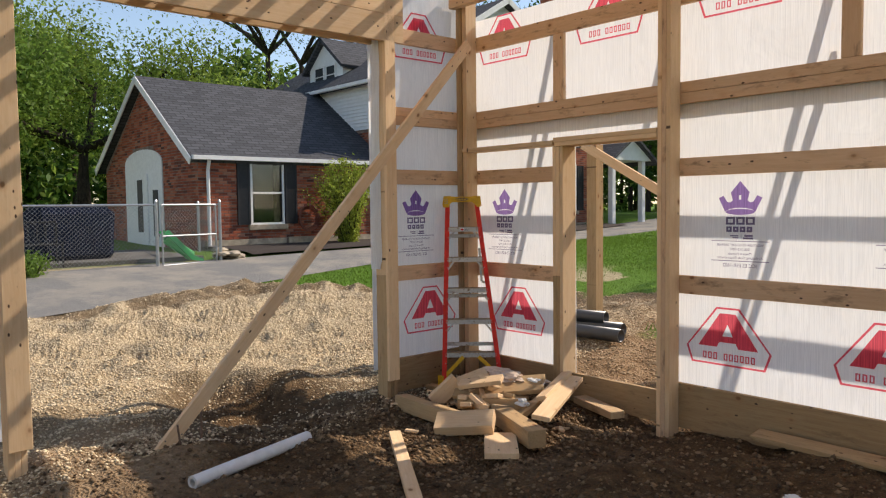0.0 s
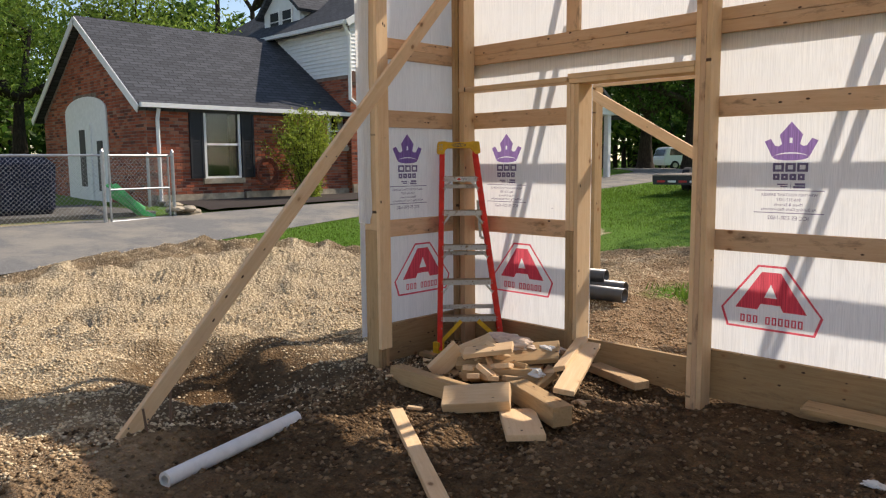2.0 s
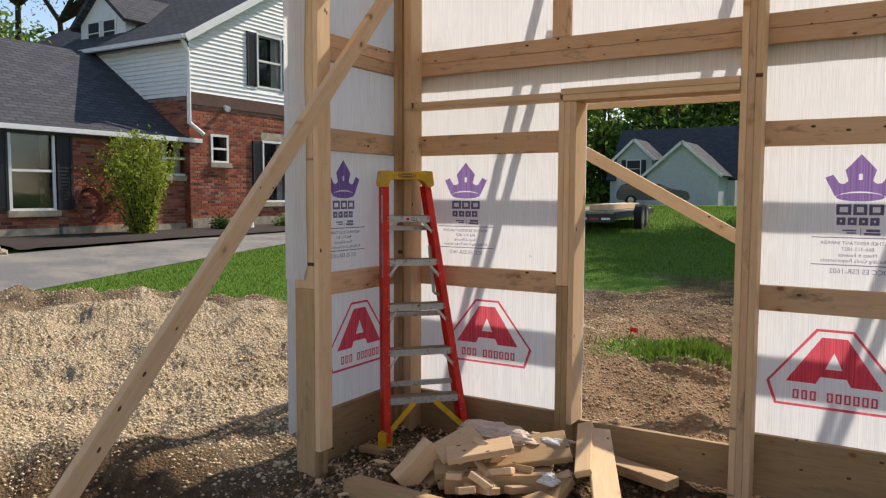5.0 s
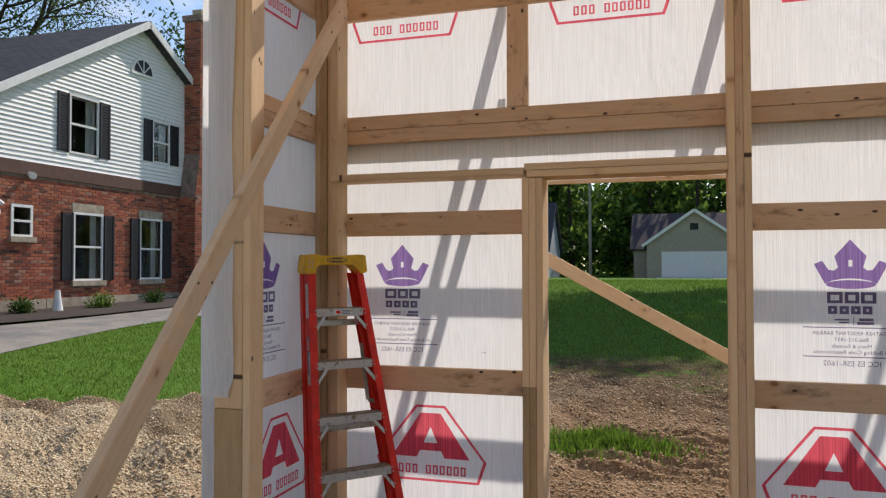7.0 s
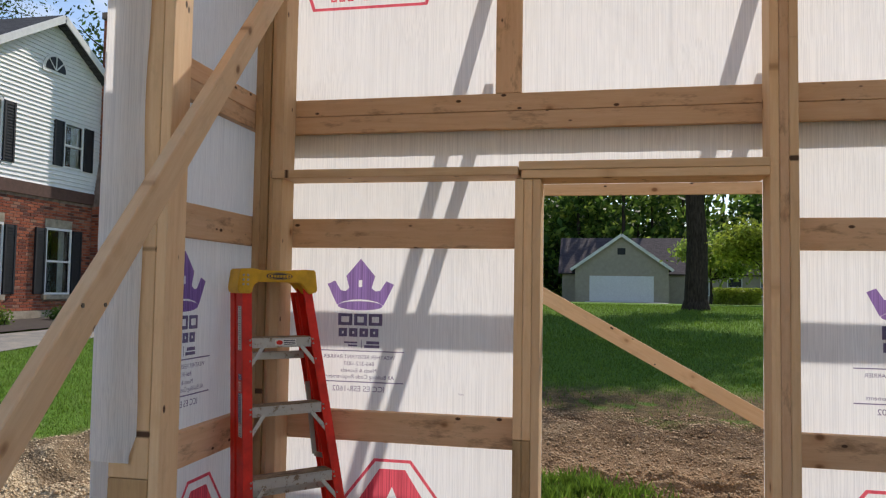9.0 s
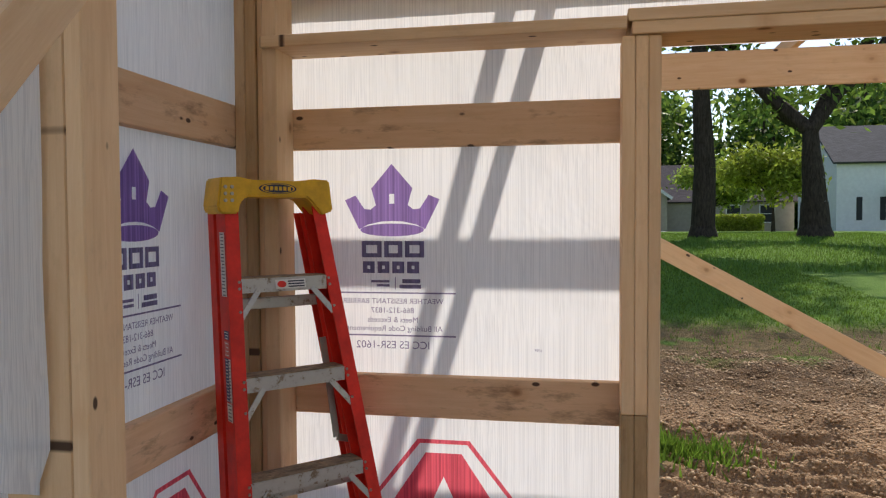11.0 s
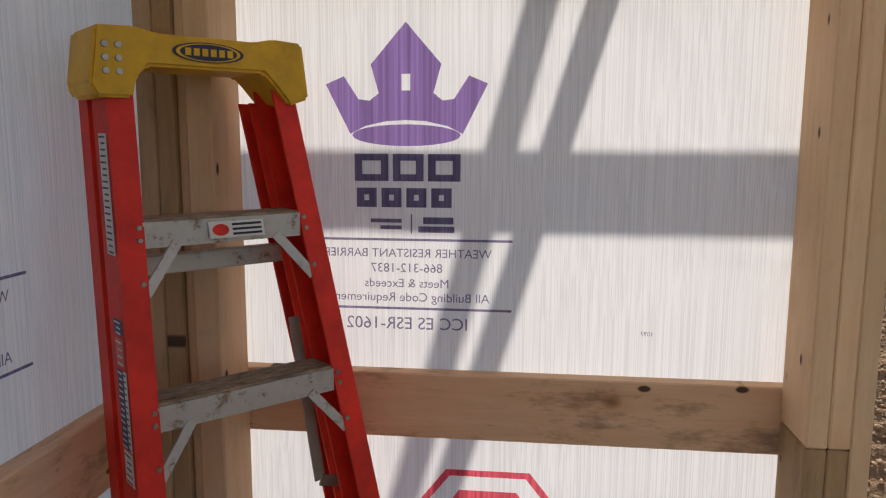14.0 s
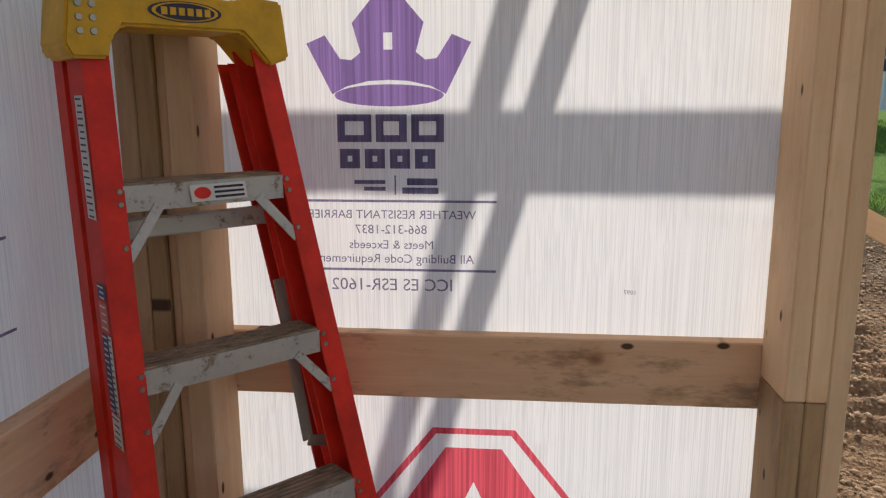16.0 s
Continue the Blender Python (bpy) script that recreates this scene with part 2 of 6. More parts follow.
def height(x, y):
    x, y = np.asarray(x, float), np.asarray(y, float)
    g = grassy(x, y)
    r = outside(x, y)
    clods = (0.04 * rumple(x, y, 1.5, 6) + 0.13 * rumple(x, y, 6, 30)) * (1 - 0.85 * g)
    clods = clods * (0.65 + 0.35 * smooth(0.0, 1.5, r) - 0.4 * smooth(0.5, 1.5, y) * smooth(-3, -1, x))
    near = smooth(26, 16, np.hypot(x, y))
    mound = 0.22 * np.exp(-(((x + 5.2) / 1.4) ** 2 + ((y - 1.0) / 2.2) ** 2)) * (1 - g)
    trench = -0.13 * np.exp(-(((x + 0.35) / 0.35) ** 2 + ((y + 2.0) / 0.75) ** 2))
    # pit and bank shaped to darken a strip that the sun leaves lit
    pit = -0.20 * np.exp(-((((x + 0.95) / 0.75) ** 2 + ((y + 2.25) / 0.42) ** 2) ** 2)) + 0.09 * np.exp(-(((x + 1.15) / 0.75) ** 2 + ((y + 1.55) / 0.26) ** 2))
    along, across = 0.485 * x + 0.875 * y, 0.85 * x - 0.5 * y + 0.12 * np.sin(0.9 * y)
    tread = 0.0
    for c, half, amp in ((-1.0, 0.2, 0.022), (-1.58, 0.26, 0.034), (-2.4, 0.24, 0.03), (-3.15, 0.26, 0.036), (-3.9, 0.24, 0.034), (-4.6, 0.22, 0.026)):
        w = np.exp(-(((across - c) / half) ** 4))
        tread = tread + w * (0.55 * amp * np.tanh(2.0 * np.sin(78 * along + 16 * np.abs(across - c) + 3 * c + 1.6 * rumple(x, y, 1.8, 4))) - 0.03)
    tread = tread * smooth(-0.9, -1.5, x) * smooth(-6.6, -6.0, x) * (1 - g) * smooth(-0.4, 0.1, rumple(x, y, 1.0, 3.0) + 0.1 + 0.4 * smooth(-0.5, 0.5, y))
    tread = tread + 0.03 * np.sin(30 * (y + 0.2 * x)) * smooth(1.0, 1.4, x) * smooth(3.2, 2.6, x) * smooth(1.5, 1.8, y) * smooth(3.2, 2.8, y)
    heap = 0.13 * np.exp(-(((x - 0.35) / 0.6) ** 2 + ((y + 3.5) / 0.7) ** 2))
    edge = np.interp(y, (-16.0, -2.8, -0.8, 1.5, 3.5, 7.3, 24.0), (-4.2, -5.3, -6.0, -6.5, -6.9, -7.4, -9.0))
    off_drive = smooth(edge - 0.3, edge + 0.45, x)
    return base_height(x, y) + ((clods + tread + mound) * off_drive + heap + trench + pit) * near


def zg(x, y):
    return float(height(np.array([x]), np.array([y]))[0])


def zb(x, y):
    return float(base_height(np.array([x]), np.array([y]))[0])


def ground_material():
    m = Mat("ground_soil", 0.95, 0.15)
    att = m.n.new("ShaderNodeVertexColor")
    att.layer_name = "zone"
    sep = m.n.new("ShaderNodeSeparateColor")
    m.l.new(att.outputs[0], sep.inputs[0])
    v = m.coords((1, 1, 1), "Object", False)
    fine, mid, big = m.noise(v, 60, 5, 0.7), m.noise(v, 9, 5, 0.65), m.noise(v, 1.3, 4)
    stone = m.voronoi(v, 45.0, "Color")
    cell = m.voronoi(v, 45.0)
    gravel = m.mix(0.75, m.ramp(fine, (0.3, (0.44, 0.325, 0.195)), (0.7, (0.74, 0.585, 0.38))), m.ramp(stone, (0.2, (0.40, 0.295, 0.175)), (0.8, (0.84, 0.69, 0.47))))
    gravel = m.mix(m.ramp(cell, (0.35, 0.0), (0.6, 0.5)), gravel, (0.2, 0.145, 0.09))
    soil = m.mix(m.ramp(mid, (0.35, 0.0), (0.7, 1.0)), (0.080, 0.046, 0.022), (0.225, 0.135, 0.066))
    soil = m.mix(m.ramp(fine, (0.35, 0.45), (0.6, 0.0)), soil, (0.040, 0.022, 0.011))
    orange = m.mix(m.ramp(mid, (0.35, 0.0), (0.65, 1.0)), (0.34, 0.205, 0.11), (0.50, 0.34, 0.20))
    lawn = m.mix(m.ramp(mid, (0.3, 0.0), (0.7, 1.0)), (0.085, 0.18, 0.016), (0.14, 0.28, 0.03))
    lawn = m.mix(m.ramp(big, (0.4, 0.0), (0.75, 0.45)), lawn, (0.17, 0.25, 0.05))
    lawn = m.mix(m.ramp(fine, (0.35, 0.5), (0.6, 0.0)), lawn, (0.035, 0.08, 0.01))
    c = m.mix(sep.outputs[0], soil, gravel)
    c = m.mix(sep.outputs[2], c, orange)
    c = m.mix(sep.outputs[1], c, lawn)
    m.color(c)
    h = m.mix(0.5, fine, cell)
    m.bump(h, 0.045, 1.0)
    return m.m


def build_ground():
    def axis(lo, hi, fine_lo, fine_hi, step):
        core = np.arange(fine_lo, fine_hi + 1e-6, step)
        out, s, p = [], step, fine_hi
        while p < hi:
            s *= 1.13
            p += s
            out.append(min(p, hi))
        back, s, p = [], step, fine_lo
        while p > lo:
            s *= 1.13
            p -= s
            back.append(max(p, lo))
        return np.concatenate([back[::-1], core, out])
    xs, ys = axis(-900, 900, -7.2, 5.2, 0.025), axis(-900, 900, -4.6, 6.6, 0.025)
    X, Y = np.meshgrid(xs, ys)
    Z = height(X, Y)
    nx, ny = len(xs), len(ys)
    co = np.stack([X, Y, Z], -1).reshape(-1, 3)
    i = np.arange(nx * ny).reshape(ny, nx)
    quads = np.stack([i[:-1, :-1], i[:-1, 1:], i[1:, 1:], i[1:, :-1]], -1).reshape(-1, 4)
    me = bpy.data.meshes.new("ground")
    me.vertices.add(len(co))
    me.vertices.foreach_set("co", co.ravel())
    me.loops.add(quads.size)
    me.loops.foreach_set("vertex_index", quads.ravel())
    me.polygons.add(len(quads))
    me.polygons.foreach_set("loop_start", np.arange(0, quads.size, 4))
    me.polygons.foreach_set("use_smooth", np.ones(len(quads), bool))
    me.update(calc_edges=True)
    x, y = co[:, 0], co[:, 1]
    g = grassy(x, y)
    blot = 0.5 + 0.5 * np.tanh(1.6 * rumple(x, y, 0.5, 6) + 0.5 * rumple(x, y, 6, 30) * 3)
    gravel = np.maximum(smooth(0.5, -0.6, x) * (0.3 + 0.7 * smooth(0.12, 0.4, blot)), 0)
    gravel = np.maximum(gravel, 0.55 * blot * smooth(2.6, 0.6, np.hypot(x - 0.3, y + 1.0)))
    gravel = gravel * (1 - 0.95 * np.exp(-(((x + 0.5) / 0.95) ** 2 + ((y + 2.1) / 0.95) ** 2) ** 2))
    # gravel cut to dark soil in the pit, partly painting in missing shade
    gravel = gravel * (1 - 0.9 * np.exp(-((((x + 0.95) / 0.85) ** 2 + ((y + 2.25) / 0.5) ** 2) ** 2)))
    # tan sand, laid here to lighten the ground in place of sun patches
    gravel = np.maximum(gravel, (0.45 + 0.5 * blot) * smooth(-2.95, -3.4, y) * smooth(1.4, 0.3, x))
    orange = smooth(0.0, 0.4, y) * smooth(4.4, 2.6, y) * smooth(-0.6, 0.2, x) * (0.65 + 0.35 * blot)
    # orange by the brace's foot likewise paints sunlight into the soil colour
    orange = np.maximum(orange, 0.45 * smooth(-2.9, -3.5, y) * smooth(2.0, 0.5, x) * smooth(-1.2, -0.2, x))
    gravel = np.maximum(gravel, 0.9 * smooth(-0.2, 0.6, x) * smooth(0.9, 1.4, y) * smooth(4.9, 3.6, y) * blot * (0.55 + 0.45 * smooth(1.0, 2.2, x)))
    patchy = g
    bare = smooth(-4.5, -2.5, x) * smooth(7.2, 6.0, y) * (y > 0) * smooth(0.25, 0.6, blot)
    patchy = patchy * (1 - 0.9 * bare)
    strip = smooth(0.55, 0.75, 0.5 + 0.5 * np.tanh(rumple(x + 3, y, 0.5, 3))) * smooth(1.9, 2.2, y) * smooth(2.9, 2.6, y) * smooth(0.5, 0.8, x) * smooth(1.75, 1.4, x)
    patchy = np.maximum(patchy, strip)
    col = np.stack([gravel, patchy, orange, np.ones_like(g)], -1)
    lay = me.color_attributes.new("zone", "FLOAT_COLOR", "POINT")
    lay.data.foreach_set("color", col.ravel())
    me.materials.append(ground_material())
    return tagged(new("ground", me), "bare dirt and gravel building site running into green lawn", "ground", kind="structure")


build_ground()

# ---- north wall: posts, girts, wrap ----
G2, G3, G4, G5 = (1.036, 1.176), (1.942, 2.080), (2.495, 2.660), (3.245, 3.385)
DOOR_L, DOOR_R, DOOR_T = 1.359, 2.300, 2.240
wall_north = empty("wall_north", label="pole barn wall of pine girts with white house wrap", category="wall", kind="structure")
wall_west = empty("wall_west", label="short pole barn wall of pine girts with white house wrap", category="wall", kind="structure")


def sheet(name, spans, to_world, parent, sag=0.010):
    """Thin sheet from rectangles (u0, u1, v0, v1), gently puckered."""
    bm = bmesh.new()
    for u0, u1, v0, v1 in spans:
        nu, nv = max(1, int((u1 - u0) / 0.06)), max(1, int((v1 - v0) / 0.08))
        rows = []
        for j in range(nv + 1):
            row = []
            for i in range(nu + 1):
                u, v = u0 + (u1 - u0) * i / nu, v0 + (v1 - v0) * j / nv
                w = sag * noise.noise(Vector((u * 3.1, v * 1.7, 4.2))) + 0.4 * sag * noise.noise(Vector((u * 14, v * 5, 1.2)))
                row.append(bm.verts.new(to_world(u, v, abs(w))))
            rows.append(row)
        for j in range(nv):
            for i in range(nu):
                bm.faces.new((rows[j][i], rows[j][i + 1], rows[j + 1][i + 1], rows[j + 1][i]))
    bmesh.ops.remove_doubles(bm, verts=bm.verts, dist=0.0005)
    return part(name, bm, WRAP, parent, "white woven translucent house wrap", smooth=True)


wrap_n = sheet("house_wrap", [(-0.03, DOOR_L, 0.22, 3.555), (DOOR_L, DOOR_R, DOOR_T, 3.555), (DOOR_L, DOOR_R, 0.22, 0.235), (DOOR_R, 9.0, 0.22, 3.555)], lambda u, v, w: (u, 0.002 + w, v), wall_north)
wrap_w = sheet("house_wrap", [(-1.21, 0.0, 0.22, 3.78)], lambda u, v, w: (-0.032 - w, u, v), wall_west)

for z0, z1 in (G2, G3):
    rail_x("girt", 0.10, 1.262, -0.038, 0.0, z0, z1, GIRT, wall_north)
    rail_x("girt", 2.30, 5.90, -0.038, 0.0, z0, z1, GIRT, wall_north)
    rail_x("girt", 5.902, 9.0, -0.038, 0.0, z0, z1, GIRT, wall_north)
for z0, z1 in ((2.495, 2.576), (2.578, 2.660), G5):
    rail_x("girt", 0.10, 5.3, -0.038, 0.0, z0, z1, GIRT, wall_north)
    rail_x("girt", 5.302, 9.0, -0.038, 0.0, z0, z1, GIRT, wall_north)
for k in range(2):
    rail_x("carrier_board", 0.0, 9.0, -0.22 - 0.04 * k, -0.182 - 0.04 * k, 3.66, 3.80, PINE, wall_north)
rail_x("splash_board", 0.05, 1.262, -0.038, 0.0, -0.02, 0.268, TREATED, wall_north)
rail_x("splash_board", 2.29, 9.0, -0.038, 0.0, -0.02, 0.330, TREATED, wall_north)
rail_x("door_sill", 1.262, 2.29, -0.038, 0.0, -0.02, 0.238, TREATED, wall_north)
for x in (1.135, 3.56, 5.98):
    board("stud", (x + 0.06, -0.02, G4[1] + 0.002), (x + 0.06, -0.02, G5[0] - 0.002), 0.12, 0.036, GIRT, wall_north)
# corner post, with a treated foot spliced under pine plies
for x0, x1, mat in ((0.010, 0.046, DIRTY), (0.047, 0.083, TREATED), (0.106, 0.156, PINE)):
    upright("post_ply", x0, x1, -0.178, -0.039, -0.1, 3.8, mat, wall_north)
upright("post_ply", 0.084, 0.105, -0.165, -0.045, -0.1, 3.8, PINE, wall_north)
# door jamb
for x0, x1 in ((1.246, 1.284), (1.285, 1.322)):
    upright("jamb_ply", x0, x1, -0.180, -0.039, 1.110, 2.239, PINE, wall_north)
    upright("jamb_ply", x0, x1, -0.178, -0.039, -0.05, 1.108, TREATED, wall_north)
upright("jamb_ply", 1.323, DOOR_L, -0.178, -0.0, 0.240, 2.239, PINE, wall_north)
# bay post
for x0, x1 in ((2.292, 2.328), (2.329, 2.366), (2.367, 2.404)):
    upright("post_ply", x0, x1, -0.180, -0.039, -0.12, 3.8, PINE if x0 != 2.329 else GIRT, wall_north)
for px in (4.68, 7.0):
    for k in range(3):
        upright("post_ply", px + 0.038 * k, px + 0.037 + 0.038 * k, -0.180, -0.039, -0.12, 3.8, PINE, wall_north)
# head of the door: two flat boards, and a flat nailer beside it
board("head_board", (1.274, -0.096, 2.259), (2.291, -0.096, 2.259), 0.19, 0.037, PINE, wall_north, (0, 0, 1))
board("head_board", (1.262, -0.098, 2.297), (2.291, -0.098, 2.297), 0.19, 0.037, PINE, wall_north, (0, 0, 1))
board("nailer", (0.108, -0.105, 2.275), (1.260, -0.105, 2.275), 0.19, 0.038, PINE, wall_north, (0, 0, 1))

# ---- west wall ----
for z0, z1 in (G2, G3, (2.495, 2.576), (2.578, 2.660), G5):
    rail_y("girt", -0.030, 0.008, -1.09, -0.04, z0, z1, GIRT, wall_west)
rail_y("splash_board", -0.030, 0.008, -1.09, -0.04, -0.02, 0.30, TREATED, wall_west)
for y0 in (-1.21, -1.172, -1.134):
    upright("post_ply", 0.030, 0.176, y0, y0 + 0.037, 1.12, 3.8, PINE, wall_west)
    upright("post_ply", 0.030, 0.176, y0, y0 + 0.037, -0.15, 1.118, TREATED, wall_west)
upright("stop_board", 0.178, 0.216, -1.212, -1.098, 0.16, 3.8, PINE, wall_west)
for y0 in (-4.24, -4.202, -4.164):
    upright("post_ply", 0.030, 0.176, y0, y0 + 0.037, -0.15, 3.8, PINE, wall_west)
upright("stop_board", 0.178, 0.216, -4.24, -4.10, 0.2, 3.19, PINE, wall_west)
rail_y("header_board", 0.178, 0.216, -4.24, -1.0, 3.19, 3.425, PINE, wall_west)
rail_y("header_board", 0.178, 0.216, -4.24, -1.0, 3.428, 3.70, PINE, wall_west)
rail_y("header_board", -0.010, 0.028, -4.24, -1.0, 3.19, 3.42, PINE, wall_west)
sheet("house_wrap", [(-9.0, -4.16, 0.22, 3.78)], lambda u, v, w: (-0.032 - w, u, v), wall_west)

# unseen, assumed frames that close the building behind the walker, left open for light
wall_south = empty("wall_south", label="assumed open pine post frame, unseen behind the walker", category="wall", kind="structure")
wall_east = empty("wall_east", label="assumed open pine post frame, unseen behind the walker", category="wall", kind="structure")
for k in range(5):
    upright("post_ply", 0.05 + 2.2 * k, 0.16 + 2.2 * k, -9.1, -8.96, -0.2, 3.8, PINE, wall_south)
    upright("post_ply", 8.95, 9.09, -8.9 + 2.2 * k, -8.79 + 2.2 * k, -0.2, 3.8, PINE, wall_east)
for z in (1.1, 2.0):
    rail_x("girt", 0.05, 9.0, -9.14, -9.102, z, z + 0.14, PINE, wall_south)
    rail_y("girt", 9.092, 9.13, -8.9, 0.0, z, z + 0.14, PINE, wall_east)
rail_x("carrier_board", 0.0, 9.1, -9.14, -9.102, 3.5, 3.79, PINE, wall_south)
rail_y("carrier_board", 9.092, 9.13, -9.1, 0.0, 3.5, 3.79, PINE, wall_east)

# roof trusses, two feet apart, not yet sheeted
for k in range(14):
    ty = -0.58 - 0.61 * k
    tr = empty("roof_truss", pose(4.5, ty, 3.8), label="open pine roof truss above the barn", category="truss", group="roof trusses")
    board("bottom_chord", (0.0, ty, 3.845), (9.1, ty, 3.845), 0.089, 0.038, PINE, tr, (0, 1, 0))
    for s in (0.0, 9.1):
        board("top_chord", (s, ty, 3.94), (4.55, ty, 5.40), 0.089, 0.038, PINE, tr, (0, 1, 0))

# ---- temporary braces ----
brace = tagged(board("diagonal_brace", (0.525, -3.404, 0.084), (0.196, -0.184, 3.294), 0.098, 0.038, PINE, None, (1, 0.1, 0.0)), "long pine board bracing the barn corner diagonally", "brace")
brace_out = tagged(board("outer_brace", (-0.10, 1.96, 2.445), (4.3, 1.96, 0.035), 0.105, 0.038, PINE, None, (0, 1, 0)), "pine board bracing the porch frame diagonally", "brace")

SCREW = plain("screw_steel", (0.16, 0.14, 0.12), 0.5, 0.8)
for ob, along in ((brace, (-2.2, -2.1, -0.02, 0.05, 2.12, 2.18)), (brace_out, (-2.45, -2.4, -0.1, 2.4))):
    for k, u in enumerate(along):
        v = 0.035 * (-1) ** k
        for sgn in (-1, 1):
            part("screw", tube((u, v, 0.0185 * sgn), (u, v, 0.0215 * sgn), 0.006, n=7), SCREW, ob, local=True)

# ---- porch frame beyond the doorway ----
porch = empty("lean_to", label="open pine lean-to of post, beam and trusses", category="lean-to")
upright("post", -0.09, 0.05, 2.02, 2.16, -0.1, 2.45, TREATED, porch)
upright("post", 5.2, 5.34, 2.02, 2.16, -0.1, 2.45, TREATED, porch)
rail_x("beam", -0.10, 8.5, 1.98, 2.018, 2.44, 2.645, PINE, porch)
rail_x("lateral_brace", 0.12, 8.5, 1.33, 1.368, 2.752, 2.892, PINE, porch)
for k in range(7):
    tx = -0.085 + 1.2 * k
    board("bottom_chord", (tx, 0.06, 2.73), (tx, 2.62, 2.73), 0.089, 0.040, PINE, porch, (1, 0, 0))
    board("top_chord", (tx, 0.06, 3.265), (tx, 3.0, 2.94), 0.089, 0.046, PINE, porch, (1, 0, 0))
    for y0, y1 in ((0.10, 0.62), (1.20, 0.66), (1.26, 1.90)):
        if k == 0:
            board("truss_web", (tx, y0, 2.78), (tx, y1, 3.15 - 0.11 * y1), 0.089, 0.036, PINE, porch, (1, 0, 0))
rail_x("ledger", -0.03, 9.0, 0.014, 0.052, 2.425, 2.56, PINE, porch)

# ---- print on the house wrap, seen from behind and so mirrored ----
def ink_shape(name, loops, put, material, parent):
    """Flat inked outlines (lists of (u, v)), inner loops left open."""
    bm = bmesh.new()
    for group in loops:
        edges = []
        for loop in group:
            vs = [bm.verts.new(put(u, v)) for u, v in loop]
            edges += [bm.edges.new((vs[i], vs[(i + 1) % len(vs)])) for i in range(len(vs))]
        bmesh.ops.triangle_fill(bm, use_beauty=True, edges=edges)
    return part(name, bm, material, parent)


def rect(u0, u1, v0, v1):
    return [(u0, v0), (u1, v0), (u1, v1), (u0, v1)]


def ink_text(name, text, size, u, v, put, material, parent):
    """A mirrored line of lettering, centred on u, resting on v."""
    cu = bpy.data.curves.new(name, "FONT")
    cu.body, cu.size, cu.align_x = text, size, "CENTER"
    cu.resolution_u = 3
    tmp = bpy.data.objects.new(name, cu)
    scene.collection.objects.link(tmp)
    bpy.context.view_layer.update()
    me = bpy.data.meshes.new_from_object(tmp.evaluated_get(bpy.context.evaluated_depsgraph_get()))
    bpy.data.objects.remove(tmp)
    for p in me.vertices:
        p.co = put(u - p.co.x, v + p.co.y)
    me.materials.clear()
    me.materials.append(material)
    ob = new(name, me)
    ob.parent = parent
    return ob


def arc(cx, cy, rx, ry, a0, a1, n):
    return [(cx + rx * math.cos(radians(a0 + (a1 - a0) * i / n)), cy + ry * math.sin(radians(a0 + (a1 - a0) * i / n))) for i in range(n + 1)]


def crown_print(put, parent, text=True):
    half = [(0.0, 0.0), (0.072, -0.083), (0.056, -0.140), (0.075, -0.155), (0.098, -0.152), (0.128, -0.106), (0.166, -0.122), (0.116, -0.222), (0.085, -0.206), (0.04, -0.196)]
    body = half + [(0, -0.194)] + [(-u, v) for u, v in half[:0:-1]]
    ink_shape("crown_print", [[body, rect(-0.009, 0.009, -0.135, -0.102)], [arc(0, -0.2245, 0.112, 0.022, 0, 345, 23)]], put, INK_PURPLE, parent)
    blocks = [rect(0.045, 0.112, -0.318, -0.262), rect(-0.028, 0.036, -0.318, -0.262), rect(-0.108, -0.037, -0.318, -0.262)]
    blocks += [rect(0.052 - 0.052 * k, 0.094 - 0.052 * k, -0.372, -0.332) for k in range(4)]
    ink_shape("name_print", [[b, [(b[0][0] + 0.016, b[0][1] + 0.014), (b[1][0] - 0.016, b[1][1] + 0.014), (b[2][0] - 0.016, b[2][1] - 0.014), (b[3][0] + 0.016, b[3][1] - 0.014)]] for b in blocks], put, INK_DARK, parent)
    small = [rect(0.035, 0.098, -0.406, -0.392), rect(0.025, 0.1, -0.424, -0.411), rect(0.009, 0.012, -0.426, -0.386), rect(-0.075, -0.01, -0.404, -0.396), rect(-0.055, -0.01, -0.418, -0.41)]
    ink_shape("maker_print", [[b] for b in small], put, INK_DARK, parent)
    ink_shape("rule_print", [[rect(-0.22, 0.22, -0.442, -0.437)], [rect(-0.22, 0.22, -0.588, -0.583)]], put, INK_DARK, parent)
    for s, size, v in (("WEATHER RESISTANT BARRIER", 0.0255, -0.476), ("866-312-1837", 0.027, -0.508), ("Meets & Exceeds", 0.026, -0.540), ("All Building Code Requirements", 0.0268, -0.570), ("ICC ES ESR-1602", 0.037, -0.630)):
        ink_text("text_print", s, size, 0, v, put, INK_DARK, parent)


